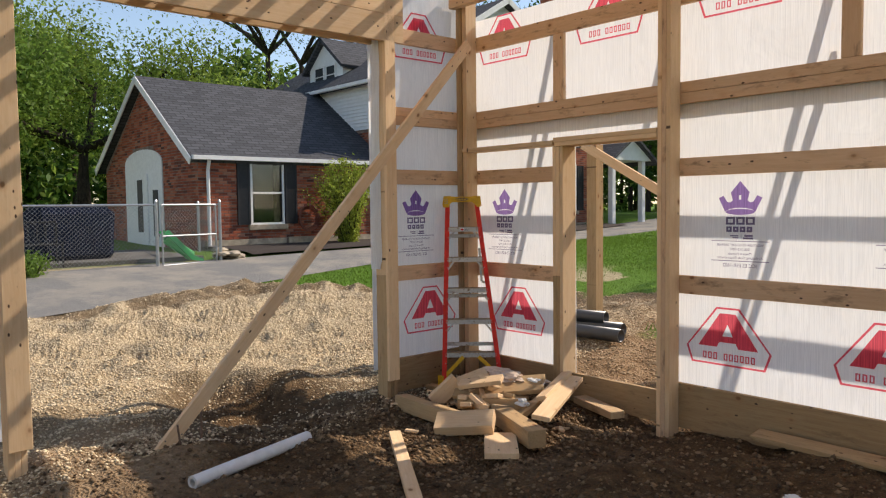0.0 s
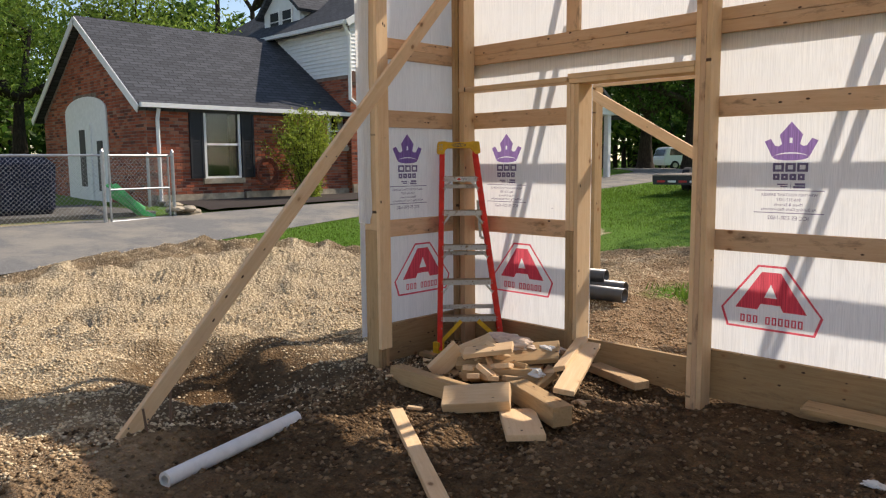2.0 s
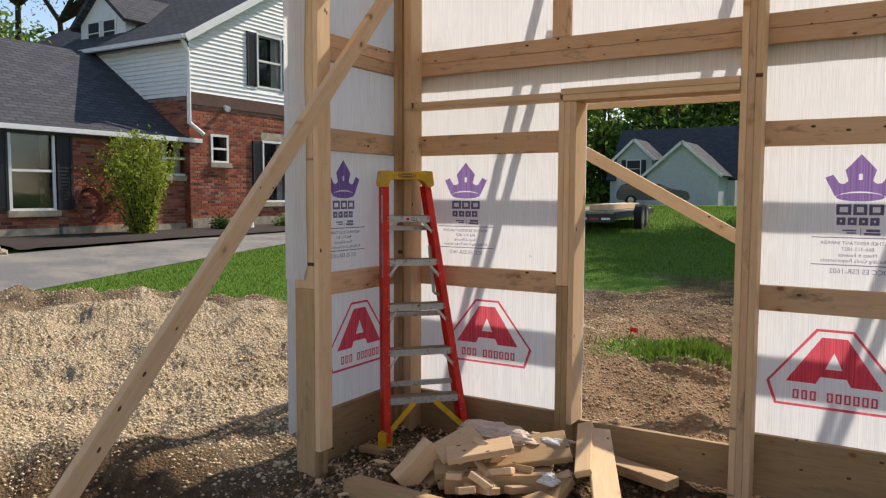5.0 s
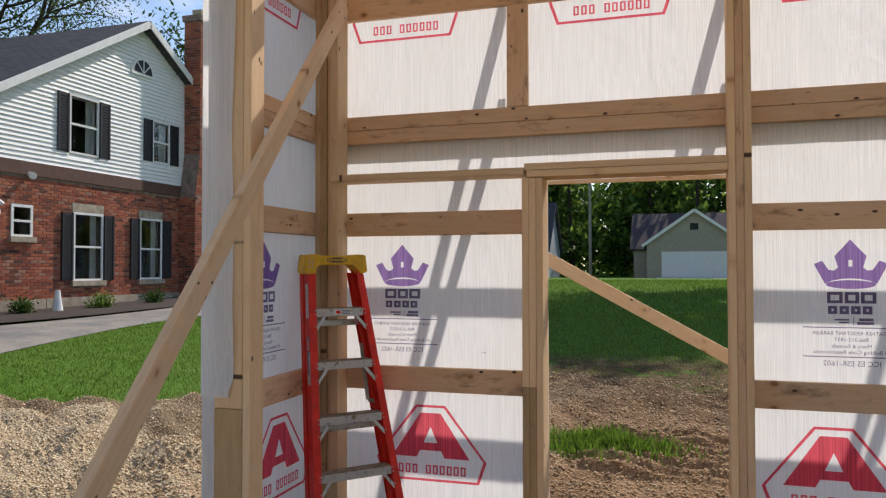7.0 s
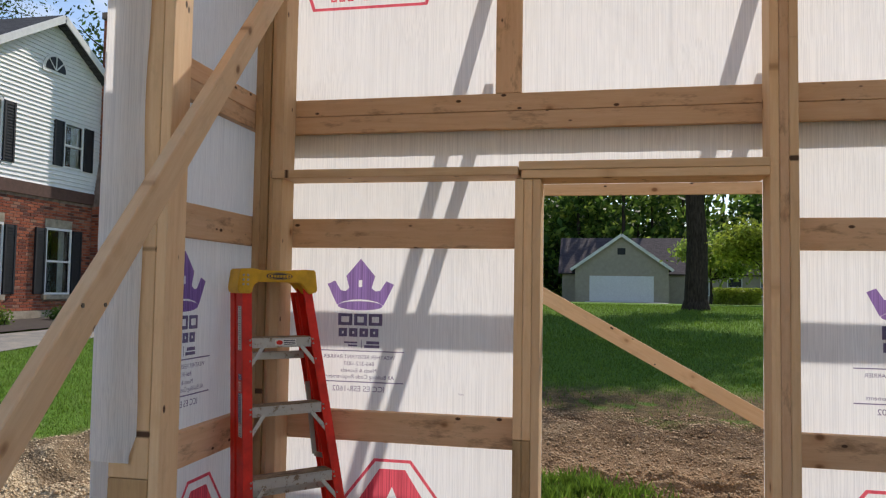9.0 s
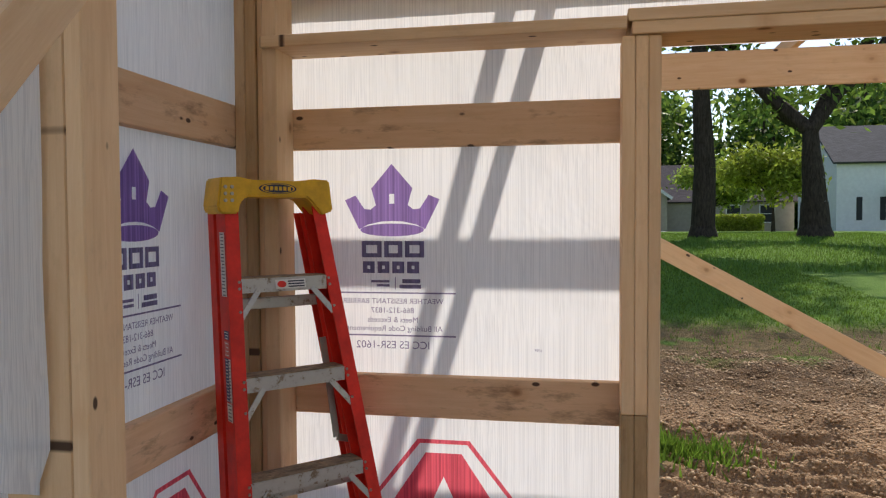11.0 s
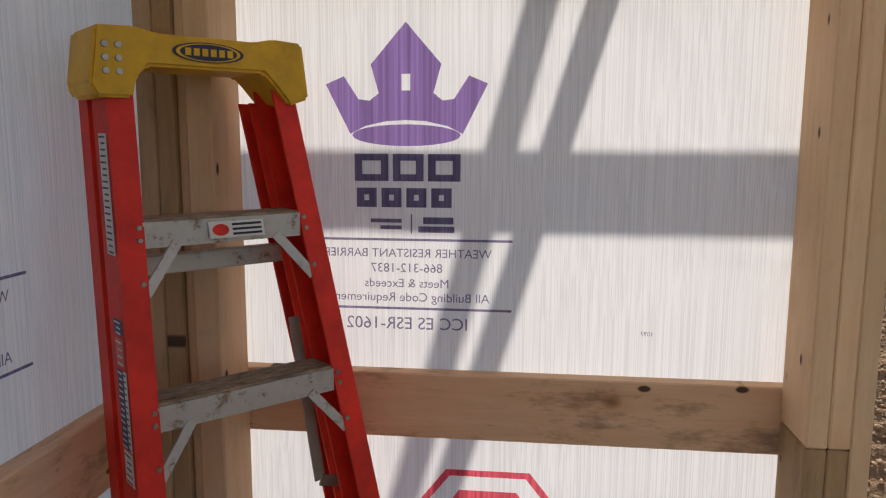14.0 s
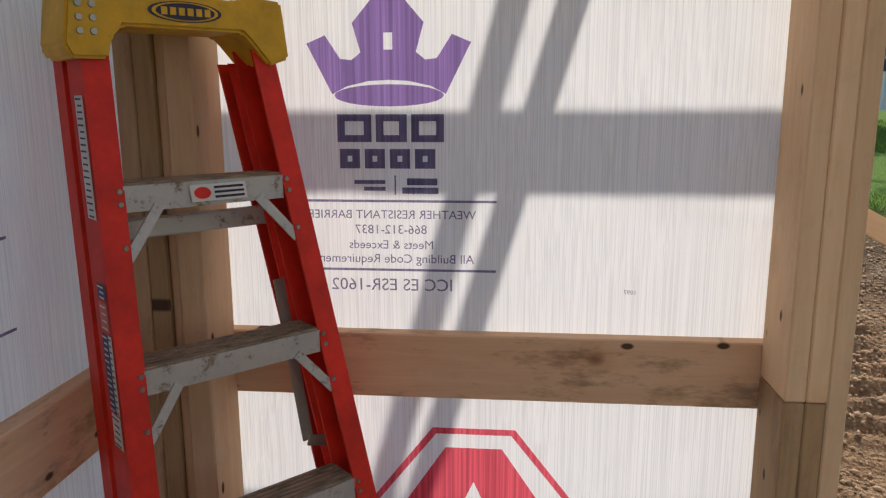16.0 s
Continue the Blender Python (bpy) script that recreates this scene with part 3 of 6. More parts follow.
def seal_print(put, parent):
    out = [(-0.09, 0.218), (0.09, 0.218), (0.335, -0.095), (0.29, -0.222), (-0.29, -0.222), (-0.335, -0.095)]
    inn = [(-0.082, 0.204), (0.082, 0.204), (0.318, -0.093), (0.278, -0.208), (-0.278, -0.208), (-0.318, -0.093)]
    ink_shape("seal_border_print", [[out, inn]], put, INK_RED, parent)
    peak = [(-0.062, 0.172), (0.062, 0.172), (0.235, -0.085), (0.085, -0.085), (0.064, -0.045), (-0.064, -0.045), (-0.085, -0.085), (-0.235, -0.085)]
    ink_shape("seal_emblem_print", [[peak, [(0.0, 0.092), (0.042, 0.0), (-0.042, 0.0)]]], put, INK_RED, parent)
    xs = [0.195 - 0.042 * k for k in range(6)] + [-0.098 - 0.043 * k for k in range(3)]
    ink_shape("seal_name_print", [[rect(x - 0.013, x + 0.017, -0.180, -0.128), rect(x - 0.004, x + 0.008, -0.172, -0.136)] for x in xs], put, INK_RED, parent)


def on_north(x0, z0):
    return lambda u, v: Vector((x0 + u, -0.0015, z0 + v))


def on_west(y0, z0):
    return lambda u, v: Vector((-0.0285, y0 + u, z0 + v))


for x0 in (0.492, 2.870, 4.0, 5.19):
    crown_print(on_north(x0, 1.891), wrap_n)
for x0 in (0.667, 2.783, 3.87, 4.95):
    seal_print(on_north(x0, 0.735), wrap_n)
for x0 in (0.505, 1.705, 2.865, 4.05):
    seal_print(on_north(x0, 3.335), wrap_n)
crown_print(on_west(-0.684, 1.891), wrap_w)
seal_print(on_west(-0.52, 0.735), wrap_w)
seal_print(on_west(-0.62, 3.345), wrap_w)
ink_text("text_print", "1097", 0.013, 0.988, 1.262, on_north(0, 0), INK_DARK, wrap_n)

# loose flap of wrap folded round the opening's post
bm = bmesh.new()
grid = []
for j in range(30):
    v = 1.17 + (3.75 - 1.17) * j / 29
    row = []
    for i in range(9):
        f = i / 8
        wob = 0.012 * noise.noise(Vector((f * 3, v * 2.3, 7)))
        u = -0.035 + f * (0.165 + 0.018 * noise.noise(Vector((v * 1.9, 3, 1))) - (0.03 if j == 0 and i in (0, 8) else 0))
        row.append(bm.verts.new((u, -1.2145 - abs(wob) - 0.002, v)))
    grid.append(row)
for j in range(29):
    for i in range(8):
        bm.faces.new((grid[j][i], grid[j][i + 1], grid[j + 1][i + 1], grid[j + 1][i]))
part("wrap_flap", bm, WRAP, wall_west, "loose edge of white house wrap", smooth=True)

# ---- stepladder ----
RED = plain("ladder_red", (0.72, 0.030, 0.016), 0.5, spec=0.3, var=0.14, scale=14)
YELLOW = plain("ladder_yellow", (0.72, 0.42, 0.02), 0.5, spec=0.4, var=0.14, scale=16)
ALU = Mat("scuffed_aluminium", 0.5, 0.5)
ALU.b.inputs["Metallic"].default_value = 0.65
_a = ALU.noise(ALU.coords((3, 3, 3)), 12, 6, 0.75)
ALU.color(ALU.mix(ALU.ramp(_a, (0.56, 0.0), (0.64, 0.85)), (0.52, 0.51, 0.49), (0.27, 0.18, 0.10)))
ALU.rough(ALU.ramp(_a, (0.4, 0.38), (0.65, 0.8)))
ALU = ALU.m
MUDDY = plain("dried_mud", (0.34, 0.25, 0.16), 0.85, var=0.3, scale=22)
STEEL = plain("dull_steel", (0.42, 0.40, 0.36), 0.4, 0.9, 0.5)
BLACKINK = plain("label_black", (0.03, 0.03, 0.06), 0.5)
LABELWHITE = plain("label_white", (0.72, 0.71, 0.68), 0.5, var=0.05)
RED_PALE = plain("label_red", (0.66, 0.16, 0.13), 0.5, var=0.08)
LABELBLUE = plain("label_blue", (0.04, 0.06, 0.16), 0.5)


def stepladder():
    FL = 0.042  # flange width
    top, foot = Vector((0.194, -0.287, 1.775)), Vector((0.458, -0.418, 0.055))
    a = Vector((0.68, 0.733, 0)).normalized()
    n = Vector((a.y, -a.x, 0))
    lad = empty("stepladder", label="red fiberglass stepladder with yellow cap, folded into the corner", category="stepladder")

    def at(z, s, d):
        f = (top.z - z) / (top.z - foot.z)
        return top.lerp(foot, f) + a * s + n * d

    def half(z):
        return 0.162 + (top.z - z) / (top.z - foot.z) * 0.130

    def rail(side, z0, z1, d0, name, mat, depth=0.075):
        bm = bmesh.new()
        # channel section: a web with two flanges turned inwards
        prof = [(0, 0), (FL, 0), (FL, 0.006), (0.006, 0.006), (0.006, depth - 0.006), (FL, depth - 0.006), (FL, depth), (0, depth)]
        rings = []
        for z in (z0, z1):
            rings.append([bm.verts.new(at(z, side * (half(z) - u), d0 - w)) for u, w in prof])
        k = len(prof)
        for i in range(k):
            bm.faces.new((rings[0][i], rings[0][(i + 1) % k], rings[1][(i + 1) % k], rings[1][i]))
        bm.faces.new(rings[0])
        bm.faces.new(rings[1][::-1])
        bmesh.ops.recalc_face_normals(bm, faces=bm.faces)
        return part(name, bm, mat, lad)

    for side in (-1, 1):
        rl = rail(side, foot.z, top.z - 0.03, 0.0, "front_rail", RED)
        rail(side, foot.z + 0.03, top.z - 0.05, -0.10, "rear_rail", RED, 0.05)
        # foot
        bm = bmesh.new()
        c = at(foot.z + 0.03, side * (half(foot.z) - 0.014), -0.037)
        add_box(bm, c.x - 0.03, c.x + 0.03, c.y - 0.045, c.y + 0.045, foot.z - 0.045, foot.z + 0.07, 0.006)
        part("foot", bm, YELLOW, lad, "yellow ladder foot")
        # rivets beside each step
        for k in range(5):
            z = (1.517, 1.227, 0.932, 0.637, 0.327)[k]
            for dz, u in ((0.0, 0.034), (-0.02, 0.034), (-0.088, 0.034)):
                if z + dz > foot.z + 0.1:
                    c = at(z + dz, side * (half(z + dz) - u), 0.0)
                    part("rivet", tube(c - n * 0.001, c + n * 0.003, 0.005, 0.004, n=8), STEEL, rl)
        # label strips on the rail's face
        if side < 0:
            # stickers on the outer web; w runs back from the front flange
            def on_web(z, w, lift):
                return at(z, side * (half(z) + lift), -w)

            for z0, z1, mat, w0, w1 in ((1.665, 1.475, LABELWHITE, 0.010, 0.050), (1.375, 1.35, LABELBLUE, 0.010, 0.048), (1.345, 1.30, RED_PALE, 0.010, 0.048), (1.295, 1.17, LABELBLUE, 0.022, 0.050), (1.295, 1.17, LABELWHITE, 0.006, 0.0215), (1.167, 1.115, LABELWHITE, 0.008, 0.048)):
                bm = bmesh.new()
                bm.faces.new([bm.verts.new(on_web(z, w, 0.0015)) for z, w in ((z0, w0), (z0, w1), (z1, w1), (z1, w0))])
                part("label", bm, mat, rl)
                bm = bmesh.new()
                rows = max(3, int((z0 - z1) / 0.0095))
                for k in range(rows):
                    z = z0 - (z0 - z1) * (k + 0.4) / rows
                    wa, wb = w0 + 0.15 * (w1 - w0), w1 - (0.12 + 0.2 * (k * 7 % 4) / 3) * (w1 - w0)
                    bm.faces.new([bm.verts.new(on_web(zz, w, 0.0025)) for zz, w in ((z, wa), (z, wb), (z - 0.0028, wb), (z - 0.0028, wa))])
                part("label_print", bm, BLACKINK if mat is LABELWHITE else LABELWHITE, rl)

    for k, z in enumerate((1.525, 1.235, 0.940, 0.645, 0.335)):
        h = half(z) - FL + 0.002
        bm = bmesh.new()
        depth = 0.075 + 0.004 * k
        tops = [at(z, -h, 0.001), at(z, h, 0.001), at(z, h, 0.001 - depth), at(z, -h, 0.001 - depth)]
        up = [bm.verts.new(p) for p in tops]
        dn = [bm.verts.new(p - Vector((0, 0, 0.042 if i < 2 else 0.025))) for i, p in enumerate(tops)]
        bm.faces.new(up)
        bm.faces.new(dn[::-1])
        for i in range(4):
            bm.faces.new((up[i], dn[i], dn[(i + 1) % 4], up[(i + 1) % 4]))
        bmesh.ops.recalc_face_normals(bm, faces=bm.faces)
        st = part("step", bm, ALU, lad, "muddy ribbed aluminium step")
        for r in range(6):
            bm = bmesh.new()
            d0, d1 = -0.003 - (depth - 0.006) * r / 6, -0.003 - (depth - 0.006) * (r + 0.72) / 6
            lo = [at(z + 0.0005, s_, d_) for s_, d_ in ((-h, d0), (h, d0), (h, d1), (-h, d1))]
            va = [bm.verts.new(p) for p in lo]
            vb = [bm.verts.new(p + Vector((0, 0, 0.0035))) for p in lo]
            bm.faces.new(vb)
            for i in range(4):
                bm.faces.new((va[i], va[(i + 1) % 4], vb[(i + 1) % 4], vb[i]))
            bmesh.ops.recalc_face_normals(bm, faces=bm.faces)
            part("tread_rib", bm, MUDDY, st, "tread rib caked with dried mud")
        if k == 0:
            bm = bmesh.new()
            bm.faces.new([bm.verts.new(at(z - w, s, 0.0025)) for s, w in ((-0.035, 0.006), (0.065, 0.006), (0.065, 0.034), (-0.035, 0.034))])
            part("warning_label", bm, LABELWHITE, st)
            bm = bmesh.new()
            bm.faces.new([bm.verts.new(at(z - 0.02 + 0.010 * math.sin(q), -0.015 + 0.015 * math.cos(q), 0.0035)) for q in np.linspace(0, 6.0, 14)])
            part("warning_mark", bm, RED, st)
            bm = bmesh.new()
            for r in range(3):
                bm.faces.new([bm.verts.new(at(z - w, s, 0.0035)) for s, w in ((0.006, 0.010 + r * 0.008), (0.06, 0.010 + r * 0.008), (0.06, 0.014 + r * 0.008), (0.006, 0.014 + r * 0.008))])
            part("warning_print", bm, BLACKINK, st)
        for side in (-1, 1):
            last = k == 4
            p0, p1 = at(z - (0.20 if last else 0.115), side * (half(z - 0.1) - FL + 0.006), -0.004), at(z - 0.035, side * (h - (0.16 if last else 0.052)), -0.004)
            board("knee_brace", p0, p1, 0.017 if not last else 0.035, 0.004, YELLOW if last else ALU, lad, n, bevel=0.0)
    for z in (1.44, 0.86, 0.4):
        h = half(z) - 0.02
        board("rear_rung", at(z, -h, -0.115), at(z, h, -0.115), 0.035, 0.02, ALU, lad, n)
    board("spreader", at(1.32, half(1.32) - 0.055, -0.085), at(1.0, half(1.0) - 0.075, -0.085), 0.022, 0.004, STEEL, lad, n, bevel=0)
    board("spreader", at(1.0, half(1.0) - 0.075, -0.083), at(0.985, half(1.0) - 0.025, -0.083), 0.022, 0.004, STEEL, lad, n, bevel=0)
    # moulded cap: a bridge with drooping ends
    bm = bmesh.new()
    outline = [(-0.19, -0.005), (-0.178, 0.083), (-0.12, 0.086), (-0.085, 0.078), (0.085, 0.078), (0.12, 0.086), (0.178, 0.083), (0.19, -0.015), (0.15, -0.028), (0.115, 0.012), (0.10, 0.026), (-0.10, 0.026), (-0.118, 0.008), (-0.125, -0.025), (-0.18, -0.025)]
    base = top - Vector((0, 0, 0.03))
    add_prism(bm, outline, 0.13, lambda u, v, w: base + a * u + n * (0.022 - w) + Vector((0, 0, v)))
    bmesh.ops.recalc_face_normals(bm, faces=bm.faces)
    bmesh.ops.bevel(bm, geom=list(bm.edges), offset=0.005, segments=2, affect="EDGES")
    cap = part("cap", bm, YELLOW, lad, "scuffed yellow moulded cap")
    for rad, mat, lift in ((1.0, BLACKINK, 0.0235), (0.90, YELLOW, 0.0242), (0.80, BLACKINK, 0.0249)):
        bm = bmesh.new()
        bm.faces.new([bm.verts.new(base + a * (0.062 * rad * math.cos(q)) + Vector((0, 0, 0.053 + 0.0165 * rad * math.sin(q))) + n * lift) for q in np.linspace(0, 2 * math.pi, 29)[:-1]])
        part("badge", bm, mat, cap)
    bm = bmesh.new()
    for k in range(6):
        u = -0.036 + 0.0145 * k
        bm.faces.new([bm.verts.new(base + a * uu + Vector((0, 0, vv)) + n * 0.0256) for uu, vv in ((u - 0.005, 0.047), (u + 0.005, 0.047), (u + 0.005, 0.059), (u - 0.005, 0.059))])
    part("badge_lettering", bm, YELLOW, cap)
    for u in (-0.165, -0.145):
        for v in (0.015, 0.035, 0.055):
            c = base + a * u + n * 0.021 + Vector((0, 0, v))
            part("rivet", tube(c, c + n * 0.004, 0.006, 0.005, 8), STEEL, cap)
    return lad


stepladder()

# ---- offcuts and scraps on the ground ----
SCRAP = "offcuts heaped on the ground"


def offcut(a, b, w, t, mat=DIRTY, normal=(0, 0, 1), label="sawn pine offcut lying on the scrap heap", name="lumber_offcut"):
    return tagged(board(name, a, b, w, t, mat, None, normal, bevel=0.004), label, "offcut", SCRAP)


def heavy(a, b, w, t, normal=(0, 0, 1)):
    return offcut(a, b, w, t, TREATED, normal, "thick treated post offcut lying on the dirt")


heavy((0.56, -1.36, 0.075), (1.40, -1.42, 0.085), 0.13, 0.12, (0.02, 0.1, 1))
heavy((1.50, -1.08, 0.085), (2.05, -1.30, 0.075), 0.14, 0.13)
offcut((1.30, -1.60, 0.085), (1.66, -1.34, 0.13), 0.19, 0.085, PINE, (0.1, -0.5, 1), "square-sawn pine offcut propped on the heap")
offcut((1.70, -1.32, 0.03), (2.05, -1.66, 0.035), 0.235, 0.042, PINE, (0, 0, 1), "flat pine board offcut on bare soil")
offcut((1.57, -0.28, 0.27), (1.93, -1.13, 0.165), 0.14, 0.038, PINE, (0.1, 0, 1), "long pale pine offcut on the scrap heap")
offcut((1.50, -0.30, 0.30), (1.70, -0.86, 0.22), 0.09, 0.038, PINE, (-0.3, 0, 1))
offcut((0.88, -1.02, 0.17), (1.52, -0.62, 0.27), 0.24, 0.04, TREATED, (0.1, -0.35, 1), "wide treated board offcut across the heap")
offcut((0.98, -1.06, 0.10), (1.50, -0.80, 0.13), 0.14, 0.10, TREATED)
offcut((1.48, -0.10, 0.04), (2.02, -0.30, 0.045), 0.13, 0.06, DIRTY, (0, 0, 1), "dirt-covered board end beside the door sill")
offcut((0.74, -1.15, 0.06), (0.86, -0.98, 0.25), 0.13, 0.10, PINE, (0.8, -0.6, 0))
offcut((0.90, -1.02, 0.22), (1.02, -0.78, 0.30), 0.14, 0.038, PINE, (0.3, -0.5, 1))
offcut((1.00, -1.08, 0.25), (1.30, -0.88, 0.31), 0.14, 0.038, PINE, (-0.1, -0.3, 1))
offcut((0.30, -0.62, 0.012), (0.90, -0.72, 0.022), 0.085, 0.038, TREATED, (0, 0, 1), "treated batten under the ladder's feet")
offcut((0.10, -0.66, 0.012), (0.40, -0.64, 0.012), 0.085, 0.038, TREATED, (0, 0, 1), "treated batten under the ladder's feet")
rnd = random.Random(11)
for k in range(34):
    ang, rad = rnd.uniform(0, 6.28), rnd.uniform(0.05, 0.5)
    c = Vector((1.17 + rad * math.cos(ang), -0.84 + 0.55 * rad * math.sin(ang), 0.05 + 0.20 * (1 - rad / 0.5) * rnd.uniform(0.4, 1)))
    d = Vector((rnd.uniform(-1, 1), rnd.uniform(-1, 1), rnd.uniform(-0.35, 0.35))).normalized() * rnd.uniform(0.06, 0.19)
    offcut(c - d, c + d, rnd.choice((0.06, 0.09, 0.14)), 0.038, rnd.choice((PINE, DIRTY, PINE, TREATED)), (rnd.uniform(-0.5, 0.5), rnd.uniform(-0.5, 0.5), 1))
for k in range(16):
    x, y = rnd.uniform(0.25, 2.1), rnd.uniform(-1.75, -0.15)
    c = Vector((x, y, zg(x, y) + 0.015))
    d = Vector((rnd.uniform(-1, 1), rnd.uniform(-1, 1), 0)).normalized() * rnd.uniform(0.02, 0.06)
    offcut(c - d, c + d, rnd.uniform(0.02, 0.05), 0.02, rnd.choice((PINE, DIRTY)), (0.1, 0, 1), "small pine chip on the dirt", "wood_chip")
tagged(board("plank", (1.12, -1.86, 0.03), (2.32, -2.62, 0.03), 0.09, 0.038, PINE, None, (0, 0, 1)), "straight pine two-by-four lying on soil", "plank")
tagged(board("plank", (3.08, -0.16, 0.10), (4.62, -0.19, 0.10), 0.14, 0.038, TREATED, None, (0, -0.15, 1)), "greenish treated board lying along the wall's foot", "plank")
tagged(board("leaning_board", (4.32, -0.76, -0.02), (4.62, -0.24, 2.75), 0.14, 0.038, PINE, None, (0.2, -0.9, 0.2)), "long pine board leaning against the barn wall", "board")
for a, b in (((0.55, -3.25, -0.05), (0.61, -3.31, 0.28)), ((0.46, -3.09, -0.05), (0.42, -3.06, 0.30))):
    tagged(part("stake", tube(a, b, 0.009, 0.007, 7), plain("rusty_stake", (0.20, 0.12, 0.08), 0.8)), "thin rusty stake holding the brace's foot", "stake", "stakes at the brace")

# white tube with an open end
bm = bmesh.new()
A, B = Vector((1.10, -3.42, 0.046)), Vector((0.80, -2.42, 0.05))
q = (B - A).to_track_quat("Z", "Y")
rings = []
for p, r in ((A, 0.026), (A, 0.043), (B, 0.043), (B, 0.026), (A, 0.026)):
    rings.append([bm.verts.new(p + q @ Vector((r * math.cos(t), r * math.sin(t), 0))) for t in np.linspace(0, 2 * math.pi, 25)[:-1]])
for r0, r1 in zip(rings[:-1], rings[1:]):
    for i in range(24):
        bm.faces.new((r0[i], r0[(i + 1) % 24], r1[(i + 1) % 24], r1[i]))
bmesh.ops.remove_doubles(bm, verts=bm.verts, dist=1e-4)
bmesh.ops.recalc_face_normals(bm, faces=bm.faces)
tube_ob = tagged(part("cardboard_tube", bm, plain("white_tube", (0.78, 0.76, 0.73), 0.6, var=0.07), smooth=False), "white roll of wrap with an open core lying on soil", "roll")


def crumple(name, c, sx, sy, sz, mat, label, seed):
    bm = bmesh.new()
    bmesh.ops.create_icosphere(bm, subdivisions=4, radius=1)
    for v in bm.verts:
        p = v.co * 1.7 + Vector((seed, seed * 2, 0))
        k = 1 + 0.5 * noise.noise(p * 0.8) + 0.45 * abs(noise.noise(p * 1.6)) - 0.12 * abs(noise.noise(p * 4.1))
        v.co = Vector((v.co.x * sx * k, v.co.y * sy * k, max(-0.5, v.co.z) * sz * k)) + Vector(c)
    return tagged(part(name, bm, mat), label, "scrap")


PLASTIC = plain("dusty_plastic", (0.60, 0.47, 0.37), 0.5, var=0.15, scale=20)
crumple("plastic_wrapper", (1.10, -0.66, 0.27), 0.24, 0.10, 0.05, PLASTIC, "crumpled beige plastic wrapper on the scrap heap", 3)
crumple("plastic_wrapper", (1.36, -0.52, 0.24), 0.13, 0.05, 0.04, PLASTIC, "crumpled beige plastic wrapper on the scrap heap", 5)
crumple("white_rag", (1.44, -0.64, 0.27), 0.065, 0.04, 0.03, LABELWHITE, "crumpled white scrap of house wrap", 8)
crumple("white_rag", (1.50, -0.86, 0.15), 0.06, 0.04, 0.03, LABELWHITE, "crumpled white scrap of house wrap", 9)
crumple("white_rag", (3.70, -0.95, 0.03), 0.05, 0.03, 0.015, LABELWHITE, "small white scrap of wrap on soil", 12)

# black drain pipes outside the doorway
PIPE = plain("black_pipe", (0.04, 0.042, 0.046), 0.33, spec=0.8)
for k, (y, z, x1) in enumerate(((1.55, 0.12, 0.74), (1.70, 0.13, 0.62), (1.62, 0.25, 0.40))):
    bm = bmesh.new()
    A, B = Vector((-1.1, y - 0.1, z)), Vector((x1, y + 0.06 * k, z))
    d = (B - A).to_track_quat("Z", "Y")
    rings = []
    for p, r in ((A, 0.062), (A, 0.075), (B, 0.075), (B, 0.062), (B - (B - A) * 0.2, 0.062)):
        rings.append([bm.verts.new(p + d @ Vector((r * math.cos(t), r * math.sin(t), 0))) for t in np.linspace(0, 2 * math.pi, 21)[:-1]])
    for r0, r1 in zip(rings[:-1], rings[1:]):
        for i in range(20):
            bm.faces.new((r0[i], r0[(i + 1) % 20], r1[(i + 1) % 20], r1[i]))
    bmesh.ops.recalc_face_normals(bm, faces=bm.faces)
    ob = tagged(part("drain_pipe", bm, PIPE, smooth=True), "glossy black plastic drain pipe on bare dirt", "pipe", "pipes outside the doorway")
    ob.location.z = zb(0.2, y)


# ---- houses across the drive ----
def brick_material():
    m = Mat("red_brick", 0.9, 0.2)
    tex = m.n.new("ShaderNodeTexBrick")
    v = m.coords((1, 1, 1), "Object", False)
    sepx = m.n.new("ShaderNodeSeparateXYZ")
    m.l.new(v, sepx.inputs[0])
    addn = m.n.new("ShaderNodeMath")
    m.l.new(sepx.outputs[0], addn.inputs[0])
    m.l.new(sepx.outputs[1], addn.inputs[1])
    comb = m.n.new("ShaderNodeCombineXYZ")
    m.l.new(addn.outputs[0], comb.inputs[0])
    m.l.new(sepx.outputs[2], comb.inputs[1])
    m.l.new(comb.outputs[0], tex.inputs["Vector"])
    tex.inputs["Color1"].default_value = (0.36, 0.105, 0.06, 1)
    tex.inputs["Color2"].default_value = (0.24, 0.065, 0.04, 1)
    tex.inputs["Mortar"].default_value = (0.22, 0.15, 0.115, 1)
    tex.inputs["Scale"].default_value = 1.0
    tex.inputs["Mortar Size"].default_value = 0.007
    tex.inputs["Brick Width"].default_value, tex.inputs["Row Height"].default_value = 0.21, 0.073
    big = m.noise(v, 1.1, 5, 0.7)
    c = m.mix(m.ramp(big, (0.4, 0.0), (0.7, 0.5)), tex.outputs[0], (0.30, 0.13, 0.085))
    c = m.mix(m.ramp(m.noise(v, 6, 4), (0.5, 0.0), (0.75, 0.4)), c, (0.16, 0.05, 0.035))
    m.color(c)
    m.bump(tex.outputs["Fac"], 0.012, 0.8)
    return m.m


